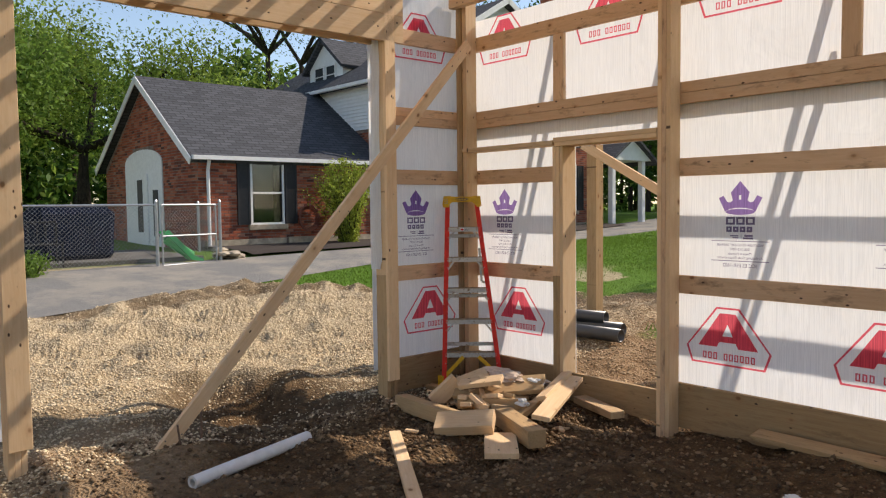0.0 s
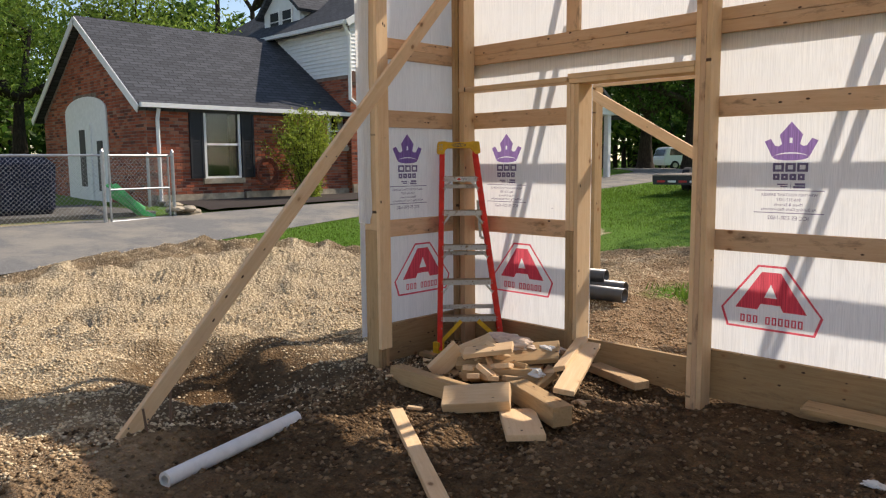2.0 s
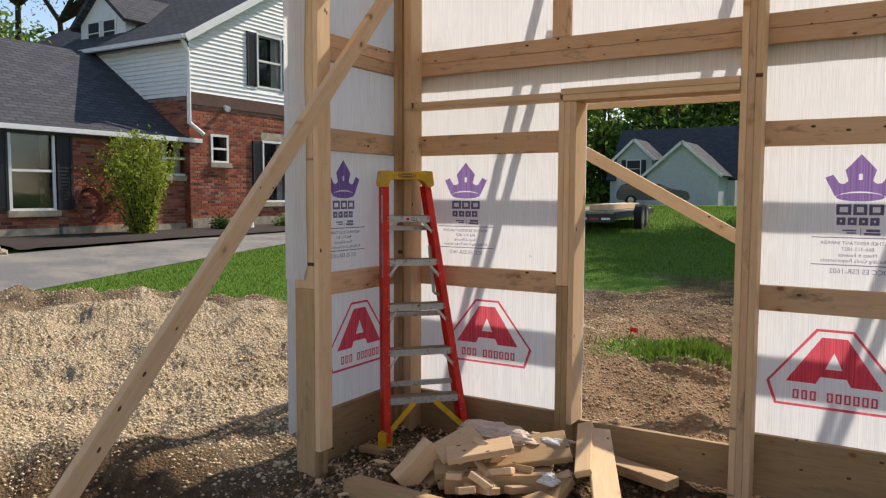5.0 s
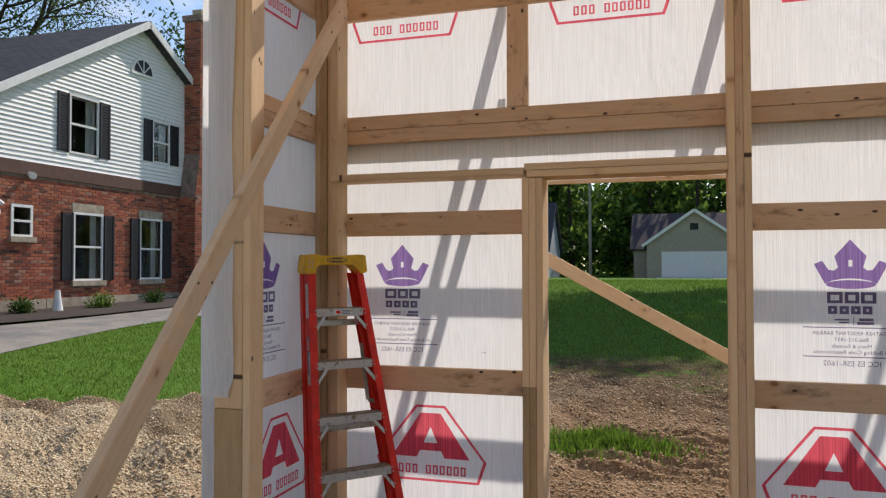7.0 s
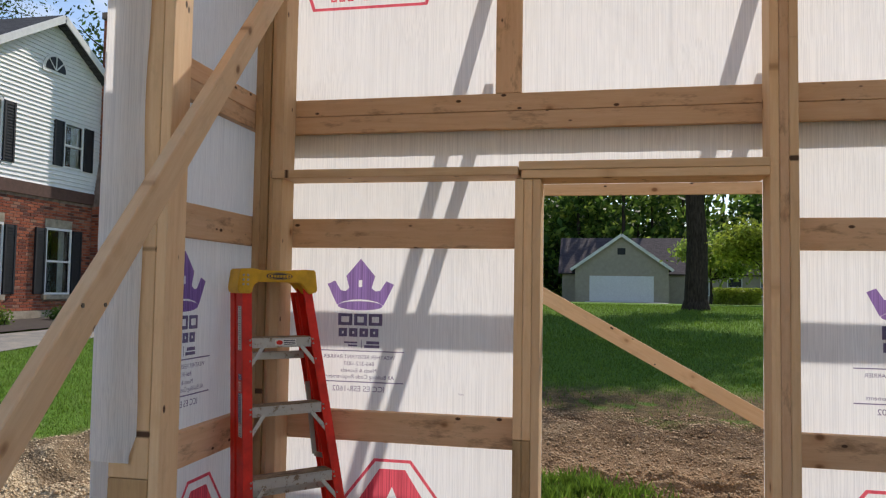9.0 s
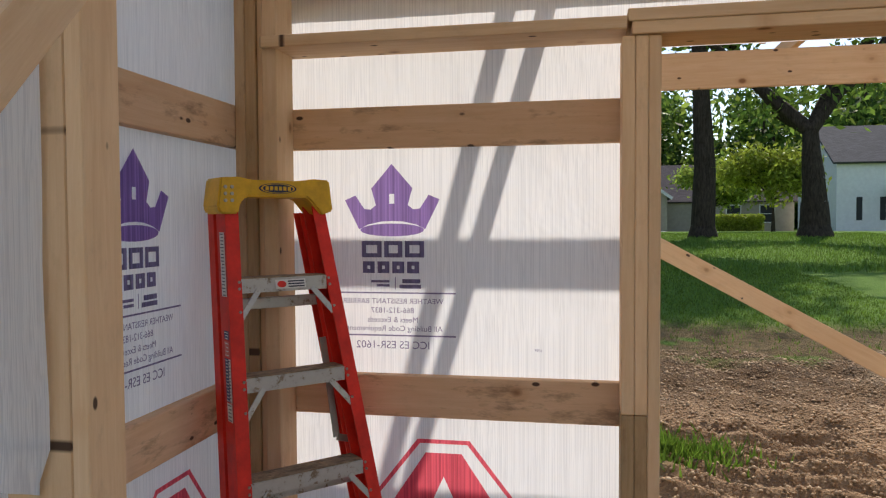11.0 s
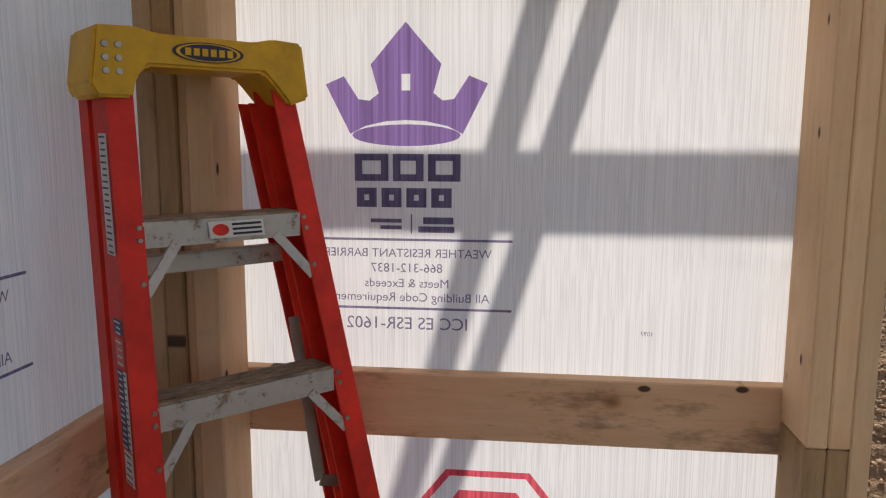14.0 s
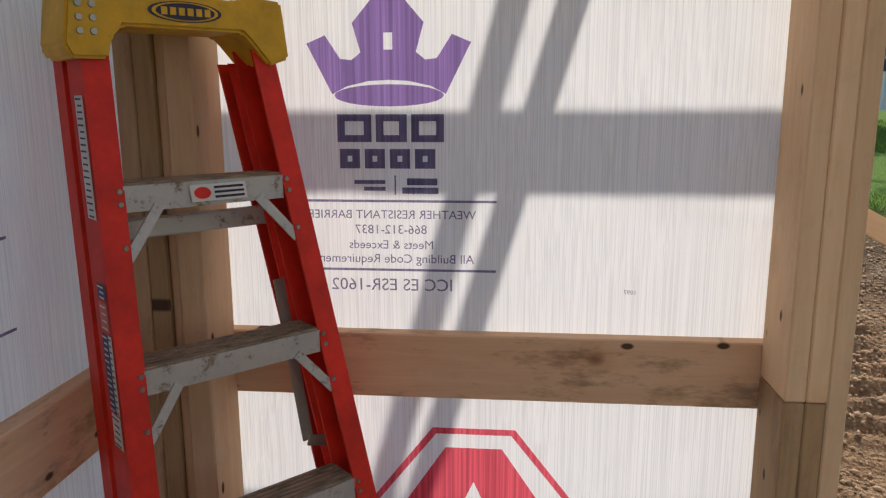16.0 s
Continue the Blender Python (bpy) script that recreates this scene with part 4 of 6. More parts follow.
def shingle_material(name, rgb):
    m = Mat(name, 0.9, 0.2)
    tex = m.n.new("ShaderNodeTexBrick")
    v = m.coords((1, 1, 1), "UV", False)
    m.l.new(v, tex.inputs["Vector"])
    tex.inputs["Color1"].default_value = (*rgb, 1)
    tex.inputs["Color2"].default_value = (*[c * 0.62 for c in rgb], 1)
    tex.inputs["Mortar"].default_value = (*[c * 0.35 for c in rgb], 1)
    tex.inputs["Scale"].default_value = 1.0
    tex.inputs["Mortar Size"].default_value = 0.014
    tex.inputs["Brick Width"].default_value, tex.inputs["Row Height"].default_value = 0.32, 0.14
    n = m.noise(v, 30, 4, 0.7)
    m.color(m.mix(m.ramp(n, (0.4, 0.0), (0.7, 0.35)), tex.outputs[0], tuple(c * 1.3 for c in rgb)))
    m.bump(tex.outputs["Fac"], 0.01, 0.6)
    return m.m


BRICK = brick_material()
SHINGLE = shingle_material("dark_shingles", (0.082, 0.085, 0.095))
SHINGLE_BROWN = shingle_material("brown_shingles", (0.10, 0.08, 0.085))
SIDING = plain("white_siding", (0.80, 0.80, 0.79), 0.55, var=0.04, scale=4)
GREYSIDE = plain("grey_siding", (0.50, 0.52, 0.54), 0.6, var=0.06, scale=4)
TANSIDE = plain("tan_siding", (0.40, 0.345, 0.275), 0.6, var=0.06, scale=4)
TRIM = plain("white_trim", (0.80, 0.79, 0.77), 0.5, var=0.05)
SHUTTER = plain("black_shutter", (0.022, 0.022, 0.026), 0.55)
STONE = plain("limestone", (0.42, 0.35, 0.26), 0.85, var=0.22, scale=5)
# near-black paint standing in for the shade of unlit rooms
ROOM_SHADE = plain("room_shade", (0.02, 0.02, 0.022), 0.9)
CURTAIN = plain("curtain", (0.55, 0.54, 0.5), 0.9, var=0.15, scale=7)
CONCRETE = plain("concrete", (0.45, 0.43, 0.40), 0.9, var=0.12)


def glass_material():
    m = Mat("window_glass", 0.03, 0.6)
    m.b.inputs["Base Color"].default_value = (0.9, 0.93, 0.95, 1)
    m.b.inputs["Transmission Weight"].default_value = 1.0
    m.b.inputs["IOR"].default_value = 1.45
    return m.m


GLASS = glass_material()


def add_uv(ob, u_axis, v_axis):
    me = ob.data
    lay = me.uv_layers.new(name="uv")
    for lp in me.loops:
        p = me.vertices[lp.vertex_index].co
        lay.data[lp.index].uv = (p.dot(u_axis), p.dot(v_axis))
    return ob


def slab(name, quad, t, material, parent):
    """A roof slope: a quad (eave a, eave b, top b, top a) thickened downwards."""
    a, b, c, d = [Vector(p) for p in quad]
    n = (b - a).cross(d - a).normalized()
    if n.z < 0:
        n = -n
    bm = bmesh.new()
    up = [bm.verts.new(p) for p in (a, b, c, d)]
    dn = [bm.verts.new(p - n * t) for p in (a, b, c, d)]
    bm.faces.new(up)
    bm.faces.new(dn[::-1])
    for i in range(4):
        bm.faces.new((up[i], dn[i], dn[(i + 1) % 4], up[(i + 1) % 4]))
    bmesh.ops.recalc_face_normals(bm, faces=bm.faces)
    ob = part(name, bm, material, parent)
    u = (b - a).normalized()
    return add_uv(ob, u, n.cross(u).normalized())


class Face:
    """A vertical wall face: origin, direction along it, outward normal."""

    def __init__(self, o, along, out):
        self.o, self.a, self.n = Vector(o), Vector(along), Vector(out)

    def at(self, u, z, d=0.0):
        p = self.o + self.a * u + self.n * d
        return Vector((p.x, p.y, z))

    def block(self, u0, u1, z0, z1, d0, d1, bm=None):
        bm = bm or bmesh.new()
        add_prism(bm, [(u0, z0), (u1, z0), (u1, z1), (u0, z1)], d1 - d0, lambda u, z, w: self.at(u, z, d0 + w))
        bmesh.ops.recalc_face_normals(bm, faces=bm.faces)
        return bm

    def wall(self, name, outline, holes, t, material, parent):
        """A wall with thickness and openings cut through it: outline and holes in (u, z)."""
        bm = bmesh.new()
        for d in (0.0, -t):
            edges = []
            for loop in [outline] + holes:
                vs = [bm.verts.new(self.at(u, z, d)) for u, z in loop]
                edges += [bm.edges.new((vs[i], vs[(i + 1) % len(vs)])) for i in range(len(vs))]
            bmesh.ops.triangle_fill(bm, use_beauty=True, edges=edges)
        for loop in [outline] + holes:
            k = len(loop)
            for i in range(k):
                p, q = loop[i], loop[(i + 1) % k]
                bm.faces.new([bm.verts.new(self.at(*p, 0)), bm.verts.new(self.at(*q, 0)), bm.verts.new(self.at(*q, -t)), bm.verts.new(self.at(*p, -t))])
        bmesh.ops.remove_doubles(bm, verts=bm.verts, dist=1e-4)
        bmesh.ops.recalc_face_normals(bm, faces=bm.faces)
        return part(name, bm, material, parent)

    def window(self, parent, u0, u1, z0, z1, shutters=True, sill=True, lintel=False, curtain=True, t=0.2):
        win = part("window", self.block(u0 - 0.06, u1 + 0.06, z1, z1 + 0.06, -0.06, 0.03), TRIM, parent)
        zm = (z0 + z1) / 2
        for a, b, c, d in ((u0 - 0.06, u0, z0, z1), (u1, u1 + 0.06, z0, z1), (u0 - 0.06, u1 + 0.06, z0 - 0.05, z0), (u0, u1, zm - 0.025, zm + 0.025)):
            part("frame", self.block(a, b, c, d, -0.06, 0.03), TRIM, win)
        for a, b in ((z0, zm - 0.025), (zm + 0.025, z1)):
            part("pane", self.block(u0, u1, a, b, -0.035, -0.03), GLASS, win)
        # added black panel behind the glass, painted as the unlit interior
        part("room", self.block(u0 - 0.05, u1 + 0.05, z0 - 0.05, z1 + 0.05, -0.6, -0.55), ROOM_SHADE, win)
        if curtain:
            for a, b in ((u0, u0 + 0.2), (u1 - 0.2, u1)):
                part("curtain", self.block(a, b, z0, z1, -0.16, -0.15), CURTAIN, win)
        if sill:
            part("sill", self.block(u0 - 0.12, u1 + 0.12, z0 - 0.17, z0 - 0.05, -0.05, 0.09), STONE, win)
        if lintel:
            part("lintel", self.block(u0 - 0.08, u1 + 0.08, z1 + 0.07, z1 + 0.27, -0.05, 0.016), STONE, win)
        if shutters:
            for a in ((u0 - 0.42), (u1 + 0.08)):
                bm = self.block(a, a + 0.34, z0 - 0.04, z1 + 0.03, 0.004, 0.045)
                self.block(a, a + 0.05, z0 - 0.04, z1 + 0.03, 0.045, 0.065, bm)
                self.block(a + 0.29, a + 0.34, z0 - 0.04, z1 + 0.03, 0.045, 0.065, bm)
                nsl = int((z1 - z0) / 0.07)
                for k in range(nsl):
                    z = z0 + 0.02 + (z1 - z0) * k / nsl
                    self.block(a + 0.05, a + 0.29, z, z + 0.035, 0.045, 0.057, bm)
                part("shutter", bm, SHUTTER, win)
        return win

    def siding(self, parent, spans, step=0.105, material=None, name="siding"):
        """Lapped boards between z0 and z1; spans(z) gives (u0, u1) pieces."""
        bm = bmesh.new()
        z0, z1, fn = spans
        z = z0
        while z < z1:
            for u0, u1 in fn(z):
                if u1 - u0 < 0.05:
                    continue
                pts = [self.at(u0, z, 0.036), self.at(u1, z, 0.036), self.at(u1, z + step, 0.006), self.at(u0, z + step, 0.008)]
                vs = [bm.verts.new(p) for p in pts]
                bm.faces.new(vs)
                lo = [bm.verts.new(p) for p in (self.at(u0, z, 0.0), self.at(u1, z, 0.0))]
                bm.faces.new((lo[0], lo[1], vs[1], vs[0]))
            z += step
        bmesh.ops.recalc_face_normals(bm, faces=bm.faces)
        return part(name, bm, material or SIDING, parent)


def gutter(a, b, parent):
    a, b = Vector(a), Vector(b)
    return board("gutter", a, b, 0.11, 0.10, TRIM, parent, (0, 0, 1))


GZ = 0.45


def brick_paint(name, joined):
    m = Mat(name, 0.9, 0.2)
    src = m.n.new("ShaderNodeNewGeometry").outputs["Random Per Island"] if joined else m.n.new("ShaderNodeObjectInfo").outputs["Random"]
    c = m.ramp(src, (0.0, (0.10, 0.045, 0.036)), (0.18, (0.26, 0.070, 0.040)), (0.6, (0.42, 0.112, 0.056)), (0.85, (0.48, 0.16, 0.085)), (1.0, (0.36, 0.20, 0.14)))
    v = m.coords((1, 1, 1), "Object", not joined)
    big, fine = m.noise(v, 0.9, 5, 0.7), m.noise(v, 45, 4, 0.7)
    c = m.mix(m.ramp(big, (0.45, 0.0), (0.7, 0.5)), c, (0.20, 0.075, 0.052))
    c = m.mix(m.ramp(fine, (0.45, 0.0), (0.75, 0.5)), c, (0.11, 0.05, 0.04))
    m.color(c)
    m.bump(fine, 0.004, 0.6)
    return m.m


MORTAR = plain("mortar", (0.26, 0.19, 0.155), 0.95, var=0.25, scale=6)
BRICK_ONE, BRICK_MANY = brick_paint("brick_face", False), brick_paint("brick_faces", True)
BRICK_MESH = {}


def brick_verts(at, w, hgt, d):
    """Eight corners of a brick, the face a little smaller than the back."""
    e = 0.004
    return [at(0, 0, -0.004), at(w, 0, -0.004), at(w, hgt, -0.004), at(0, hgt, -0.004), at(e, e, d), at(w - e, e, d), at(w - e, hgt - e, d), at(e, hgt - e, d)]


BRICK_QUADS = ((4, 5, 6, 7), (0, 1, 5, 4), (1, 2, 6, 5), (2, 3, 7, 6), (3, 0, 4, 7))


def lay_bricks(face, parent, u0, u1, z0, z1, gaps, singles, limits=None):
    """Running bond over a wall face, open at the gaps; the first bricks are parts of their own."""
    rnd = random.Random(int(u0 * 100) + int(z0 * 10))
    verts, faces, made = [], [], 0
    flip = face.a.cross(Vector((0, 0, 1))).dot(face.n) < 0
    inv = world_of(parent).inverted()
    row, z = 0, z0
    while z + 0.062 < z1:
        lo, hi = limits(z) if limits else (u0, u1)
        u = lo - (0.1075 if row % 2 else 0.0)
        while u < hi:
            a, b = max(u, lo), min(u + 0.205, hi)
            spans = [(a, b)]
            for g0, g1, h0, h1 in gaps:
                if z + 0.062 > h0 and z < h1:
                    spans = [q for s0, s1 in spans for q in ((s0, min(s1, g0)), (max(s0, g1), s1)) if q[1] > q[0]]
            for s0, s1 in spans:
                w = s1 - s0
                if w < 0.03:
                    continue
                d = rnd.choice((0.006, 0.008, 0.008, 0.011))
                if made < singles and w > 0.2:
                    key = (d, flip)
                    if key not in BRICK_MESH:
                        me = bpy.data.meshes.new("brick")
                        me.from_pydata(brick_verts(lambda i, j, k: (i, j, k), 0.205, 0.062, d), [], BRICK_QUADS)
                        me.materials.append(BRICK_ONE)
                        BRICK_MESH[key] = me
                    ob = new("brick", BRICK_MESH[key])
                    m = Matrix.Identity(4)
                    for i, col in enumerate((face.a, Vector((0, 0, 1)), face.n)):
                        for k in range(3):
                            m[k][i] = col[k]
                    m.translation = face.at(s0, z)
                    ob.parent = parent
                    ob.matrix_basis = inv @ m
                    made += 1
                else:
                    n = len(verts)
                    verts += [face.at(s0 + i, z + j, k) for i, j, k in brick_verts(lambda i, j, k: (i, j, k), w, 0.062, d)]
                    faces += [tuple(n + i for i in (q[::-1] if flip else q)) for q in BRICK_QUADS]
            u += 0.215
        z += 0.073
        row += 1
    me = bpy.data.meshes.new("brickwork")
    me.from_pydata([tuple(v) for v in verts], [], faces)
    me.materials.append(BRICK_MANY)
    ob = new("brickwork", me)
    ob.parent = parent
    ob.matrix_basis = inv
    ob["kind"] = "stuff"


def build_cottage():
    h = empty("cottage", pose(-15.3, 5, 0.7), label="one-storey red brick cottage with dark shingle roof", category="house")
    x0, x1, y0, y1, ze, zr = -18.7, -11.9, 2.25, 8.0, 3.02, 5.36
    xm = (x0 + x1) / 2
    front = Face((x1, 0, 0), (0, 1, 0), (1, 0, 0))
    front.wall("wall", [(y0 + 0.302, GZ), (y1, GZ), (y1, ze), (y0 + 0.302, ze)], [rect(3.66, 4.50, 1.36, 2.88), rect(7.25, 7.85, 2.15, 2.88)], 0.3, MORTAR, h)
    front.window(h, 3.66, 4.50, 1.36, 2.88, curtain=False)
    front.window(h, 7.25, 7.85, 2.15, 2.88, shutters=False)
    end = Face((0, y0, 0), (1, 0, 0), (0, -1, 0))
    end.wall("gable_wall", [(x0, GZ), (x1, GZ), (x1, ze), (xm, zr - 0.1), (x0, ze)], [], 0.3, MORTAR, h)
    # arched white infill with a door
    ar = [(-16.9, 0.6), (-14.1, 0.6)] + arc(-15.5, 3.0, 1.4, 0.38, 0, 180, 12)
    bm = bmesh.new()
    add_prism(bm, ar, 0.03, lambda u, v, w: end.at(u, v, 0.004 + w))
    bmesh.ops.recalc_face_normals(bm, faces=bm.faces)
    part("arched_infill", bm, TRIM, h, "white painted arched infill panel")
    dr = part("door", end.block(-16.1, -15.1, 0.62, 2.7, 0.036, 0.07), TRIM, h)
    part("pane", end.block(-15.85, -15.45, 1.1, 2.55, 0.071, 0.076), SHUTTER, dr)
    part("door_window", end.block(-14.75, -14.4, 1.0, 2.25, 0.036, 0.05), SHUTTER, h)
    slab("roof", [(x1 + 0.15, y0 - 0.22, ze - 0.04), (x1 + 0.15, y1, ze - 0.04), (xm, y1 + 1.0, zr), (xm, y0 - 0.22, zr)], 0.16, SHINGLE, h)
    slab("roof", [(x0 - 0.3, y0 - 0.22, ze - 0.04), (x0 - 0.3, y1, ze - 0.04), (xm, y1 + 1.0, zr), (xm, y0 - 0.22, zr)], 0.16, SHINGLE, h)
    for s in (x1 + 0.13, x0 - 0.28):
        board("rake_trim", (s, y0 - 0.235, ze - 0.15), (xm, y0 - 0.235, zr - 0.11), 0.18, 0.03, TRIM, h, (0, 1, 0))
    gutter((x1 + 0.20, y0 - 0.2, ze - 0.06), (x1 + 0.20, y1 + 0.2, ze - 0.06), h)
    bm = tube((x1 + 0.18, y0 + 0.22, ze - 0.12), (x1 + 0.08, y0 + 0.22, ze - 0.35), 0.045, n=8)
    add_tube(bm, (x1 + 0.08, y0 + 0.22, ze - 0.33), (x1 + 0.08, y0 + 0.22, 0.8), 0.045, n=8)
    part("downspout", bm, TRIM, h)
    lay_bricks(front, h, 2.25, 7.85, 0.96, 2.86, [(3.58, 4.58, 1.2, 2.9), (7.2, 7.9, 1.98, 2.9)], 300)
    lay_bricks(end, h, x0, x1, 0.6, zr - 0.25, [(-16.92, -14.08, 0.5, 3.05), (-16.3, -14.7, 3.0, 3.4)], 0, lambda z: (x0 + max(0, z - ze + 0.25) * (xm - x0) / (zr - ze), x1 - max(0, z - ze + 0.25) * (xm - x0) / (zr - ze)))
    for y, z, w in ((2.4, 0.95, 2.2), (4.65, 0.97, 1.8), (6.5, 0.95, 1.5)):
        part("foundation_stone", front.block(y, y + w - 0.03, GZ, z, 0.0, 0.07), STONE, h)
    return h


def build_main_house():
    h = empty("main_house", pose(-15.7, 12.6, 0.7), label="two-storey house, red brick below white siding", category="house")
    X, ys, yn, zb_, ze, zr = -11.7, 7.85, 17.35, 4.13, 5.5, 8.33
    ym = (ys + yn) / 2
    xw = -20.0
    f = Face((X, 0, 0), (0, 1, 0), (1, 0, 0))
    low = [(10.30, 11.16, 1.50, 3.05), (12.62, 13.42, 1.50, 3.05), (15.75, 16.3, 1.55, 3.1)]
    f.wall("brick_wall", [(ys + 0.252, GZ), (yn - 0.252, GZ), (yn - 0.252, zb_), (ys + 0.252, zb_)], [rect(*w) for w in low] + [rect(8.55, 9.0, 2.5, 3.1)], 0.3, MORTAR, h)
    up = [(10.14, 10.98, 4.55, 5.88), (13.10, 13.72, 4.72, 5.80), (15.55, 15.95, 4.75, 5.75)]
    f.wall("gable_wall", [(ys + 0.252, zb_ + 0.002), (yn - 0.252, zb_ + 0.002), (yn - 0.252, ze), (ym, zr - 0.1), (ys + 0.252, ze)], [rect(*w) for w in up], 0.2, SIDING, h)
    for i, w in enumerate(low):
        f.window(h, *w, lintel=i < 2)
    f.window(h, 8.55, 9.0, 2.5, 3.1, shutters=False, curtain=False)
    for w in up:
        f.window(h, *w, sill=False)

    def spans(z):
        lo, hi = ys, yn
        if z > ze:
            lo, hi = ys + (z - ze) * (ym - ys) / (zr - ze) + 0.1, yn - (z - ze) * (ym - ys) / (zr - ze) - 0.1
        cuts = [(a - 0.07, b + 0.07) for a, b, c, d in up if c - 0.12 < z < d + 0.05]
        out, p = [], lo
        for a, b in cuts:
            out.append((p, a))
            p = b
        out.append((p, hi))
        return out
    f.siding(h, (zb_, zr - 0.25, spans))
    part("belt_trim", f.block(ys - 0.03, yn + 0.03, zb_ - 0.30, zb_, -0.05, 0.05), plain("dark_belt", (0.12, 0.06, 0.045), 0.8), h)
    fan = part("fanlight", f.block(12.18, 13.06, 6.94, 7.0, 0.02, 0.06), TRIM, h)
    bm = bmesh.new()
    add_prism(bm, arc(12.62, 7.0, 0.44, 0.44, 0, 180, 14), 0.03, lambda u, v, w: f.at(u, v, 0.02 + w))
    part("fan_frame", bm, TRIM, fan)
    bm = bmesh.new()
    add_prism(bm, arc(12.62, 7.02, 0.35, 0.35, 0, 180, 14), 0.01, lambda u, v, w: f.at(u, v, 0.052 + w))
    part("pane", bm, SHUTTER, fan)
    for q in (45, 90, 135):
        board("muntin", f.at(12.62, 7.02, 0.068), f.at(12.62 + 0.35 * math.cos(radians(q)), 7.02 + 0.35 * math.sin(radians(q)), 0.068), 0.03, 0.01, TRIM, fan, (1, 0, 0), bevel=0)
    s = Face((0, ys, 0), (1, 0, 0), (0, -1, 0))
    s.wall("side_wall", [(xw, GZ), (X, GZ), (X, ze), (xw, ze)], [], 0.25, MORTAR, h)
    s.siding(h, (zb_ - 0.1, ze, lambda z: [(xw, X)]))
    nface = Face((0, yn, 0), (1, 0, 0), (0, 1, 0))
    nface.wall("side_wall", [(xw, GZ), (X, GZ), (X, ze), (xw, ze)], [], 0.25, BRICK, h)
    wface = Face((xw, 0, 0), (0, 1, 0), (-1, 0, 0))
    wface.wall("back_wall", [(ys, GZ), (yn, GZ), (yn, ze), (ym, zr - 0.1), (ys, ze)], [], 0.2, SIDING, h)
    ov = 0.28
    dz = ov * (zr - ze) / (ym - ys)
    slab("roof", [(X + ov, ys - ov, ze - dz + 0.1), (xw - ov, ys - ov, ze - dz + 0.1), (xw - ov, ym, zr + 0.1), (X + ov, ym, zr + 0.1)], 0.16, SHINGLE, h)
    slab("roof", [(X + ov, yn + ov, ze - dz + 0.1), (xw - ov, yn + ov, ze - dz + 0.1), (xw - ov, ym, zr + 0.1), (X + ov, ym, zr + 0.1)], 0.16, SHINGLE, h)
    for ye in (ys - ov, yn + ov):
        board("rake_trim", (X + ov + 0.01, ye, ze - dz - 0.0), (X + ov + 0.01, ym, zr), 0.18, 0.03, TRIM, h, (1, 0, 0))
    gutter((X + ov, ys - ov - 0.06, ze - dz + 0.02), (xw, ys - ov - 0.06, ze - dz + 0.02), h)
    bm = tube((X + 0.12, ys - ov, ze - 0.15), (X + 0.1, ys - 0.08, ze - 0.45), 0.05, n=8)
    add_tube(bm, (X + 0.1, ys - 0.08, ze - 0.43), (X + 0.1, ys - 0.08, 3.35), 0.05, n=8)
    add_tube(bm, (X + 0.1, ys - 0.08, 3.38), (X + 0.16, ys + 0.3, 3.12), 0.05, n=8)
    part("downspout", bm, TRIM, h)
    for y in np.arange(ys, yn - 0.3, 1.6):
        part("foundation_stone", f.block(float(y), float(y) + 1.57, GZ, 1.06, 0.0, 0.06), STONE, h)
    lay_bricks(f, h, ys, 14.24, 1.07, zb_ - 0.31, [(a - 0.08, b + 0.08, c - 0.16, d + 0.28) for a, b, c, d in low] + [(8.48, 9.07, 2.32, 3.18)], 300)
    lay_bricks(f, h, 15.61, yn, 1.07, zb_ - 0.31, [(a - 0.08, b + 0.08, c - 0.16, d + 0.08) for a, b, c, d in low], 0)
    lay_bricks(s, h, -13.5, X, GZ, zb_ - 0.12, [], 0)
    # chimney breast with stepped shoulders
    bm = boxed(X, X + 0.55, 14.25, 15.6, GZ, 3.9, 0)
    add_prism(bm, [(14.25, 3.9), (15.6, 3.9), (15.25, 5.1), (14.45, 5.1)], 0.55, lambda u, v, w: Vector((X + w, u, v)))
    add_box(bm, X, X + 0.55, 14.45, 15.25, 5.1, 9.0)
    add_box(bm, X - 0.04, X + 0.59, 14.40, 15.30, 9.0, 9.18)
    bmesh.ops.recalc_face_normals(bm, faces=bm.faces)
    ch = part("chimney", bm, MORTAR, h)
    cf = Face((X + 0.55, 0, 0), (0, 1, 0), (1, 0, 0))
    lay_bricks(cf, ch, 14.25, 15.6, GZ, 3.86, [], 0)
    lay_bricks(cf, ch, 14.25, 15.6, 3.88, 9.0, [], 0, lambda z: (14.25 + 0.2 * min(1, (z + 0.07 - 3.9) / 1.2), 15.6 - 0.35 * min(1, (z + 0.07 - 3.9) / 1.2)))
    cs = Face((0, 14.25, 0), (1, 0, 0), (0, -1, 0))
    lay_bricks(cs, ch, X + 0.01, X + 0.555, GZ, 3.86, [], 0)
    cs = Face((0, 14.45, 0), (1, 0, 0), (0, -1, 0))
    lay_bricks(cs, ch, X + 0.01, X + 0.555, 5.1, 9.0, [], 0)
    part("chimney_pot", boxed(X + 0.12, X + 0.43, 14.65, 15.05, 9.18, 9.42), STONE, ch)
    # dormer on the south slope
    df = Face((0, 8.55, 0), (1, 0, 0), (0, -1, 0))
    dm = part("dormer", df.block(-17.0, -15.0, 5.7, 6.45, -1.6, 0.0), SIDING, h)
    bm = bmesh.new()
    add_prism(bm, [(-17.0, 6.45), (-15.0, 6.45), (-16.0, 7.25)], -1.9, lambda u, v, w: df.at(u, v, w))
    bmesh.ops.recalc_face_normals(bm, faces=bm.faces)
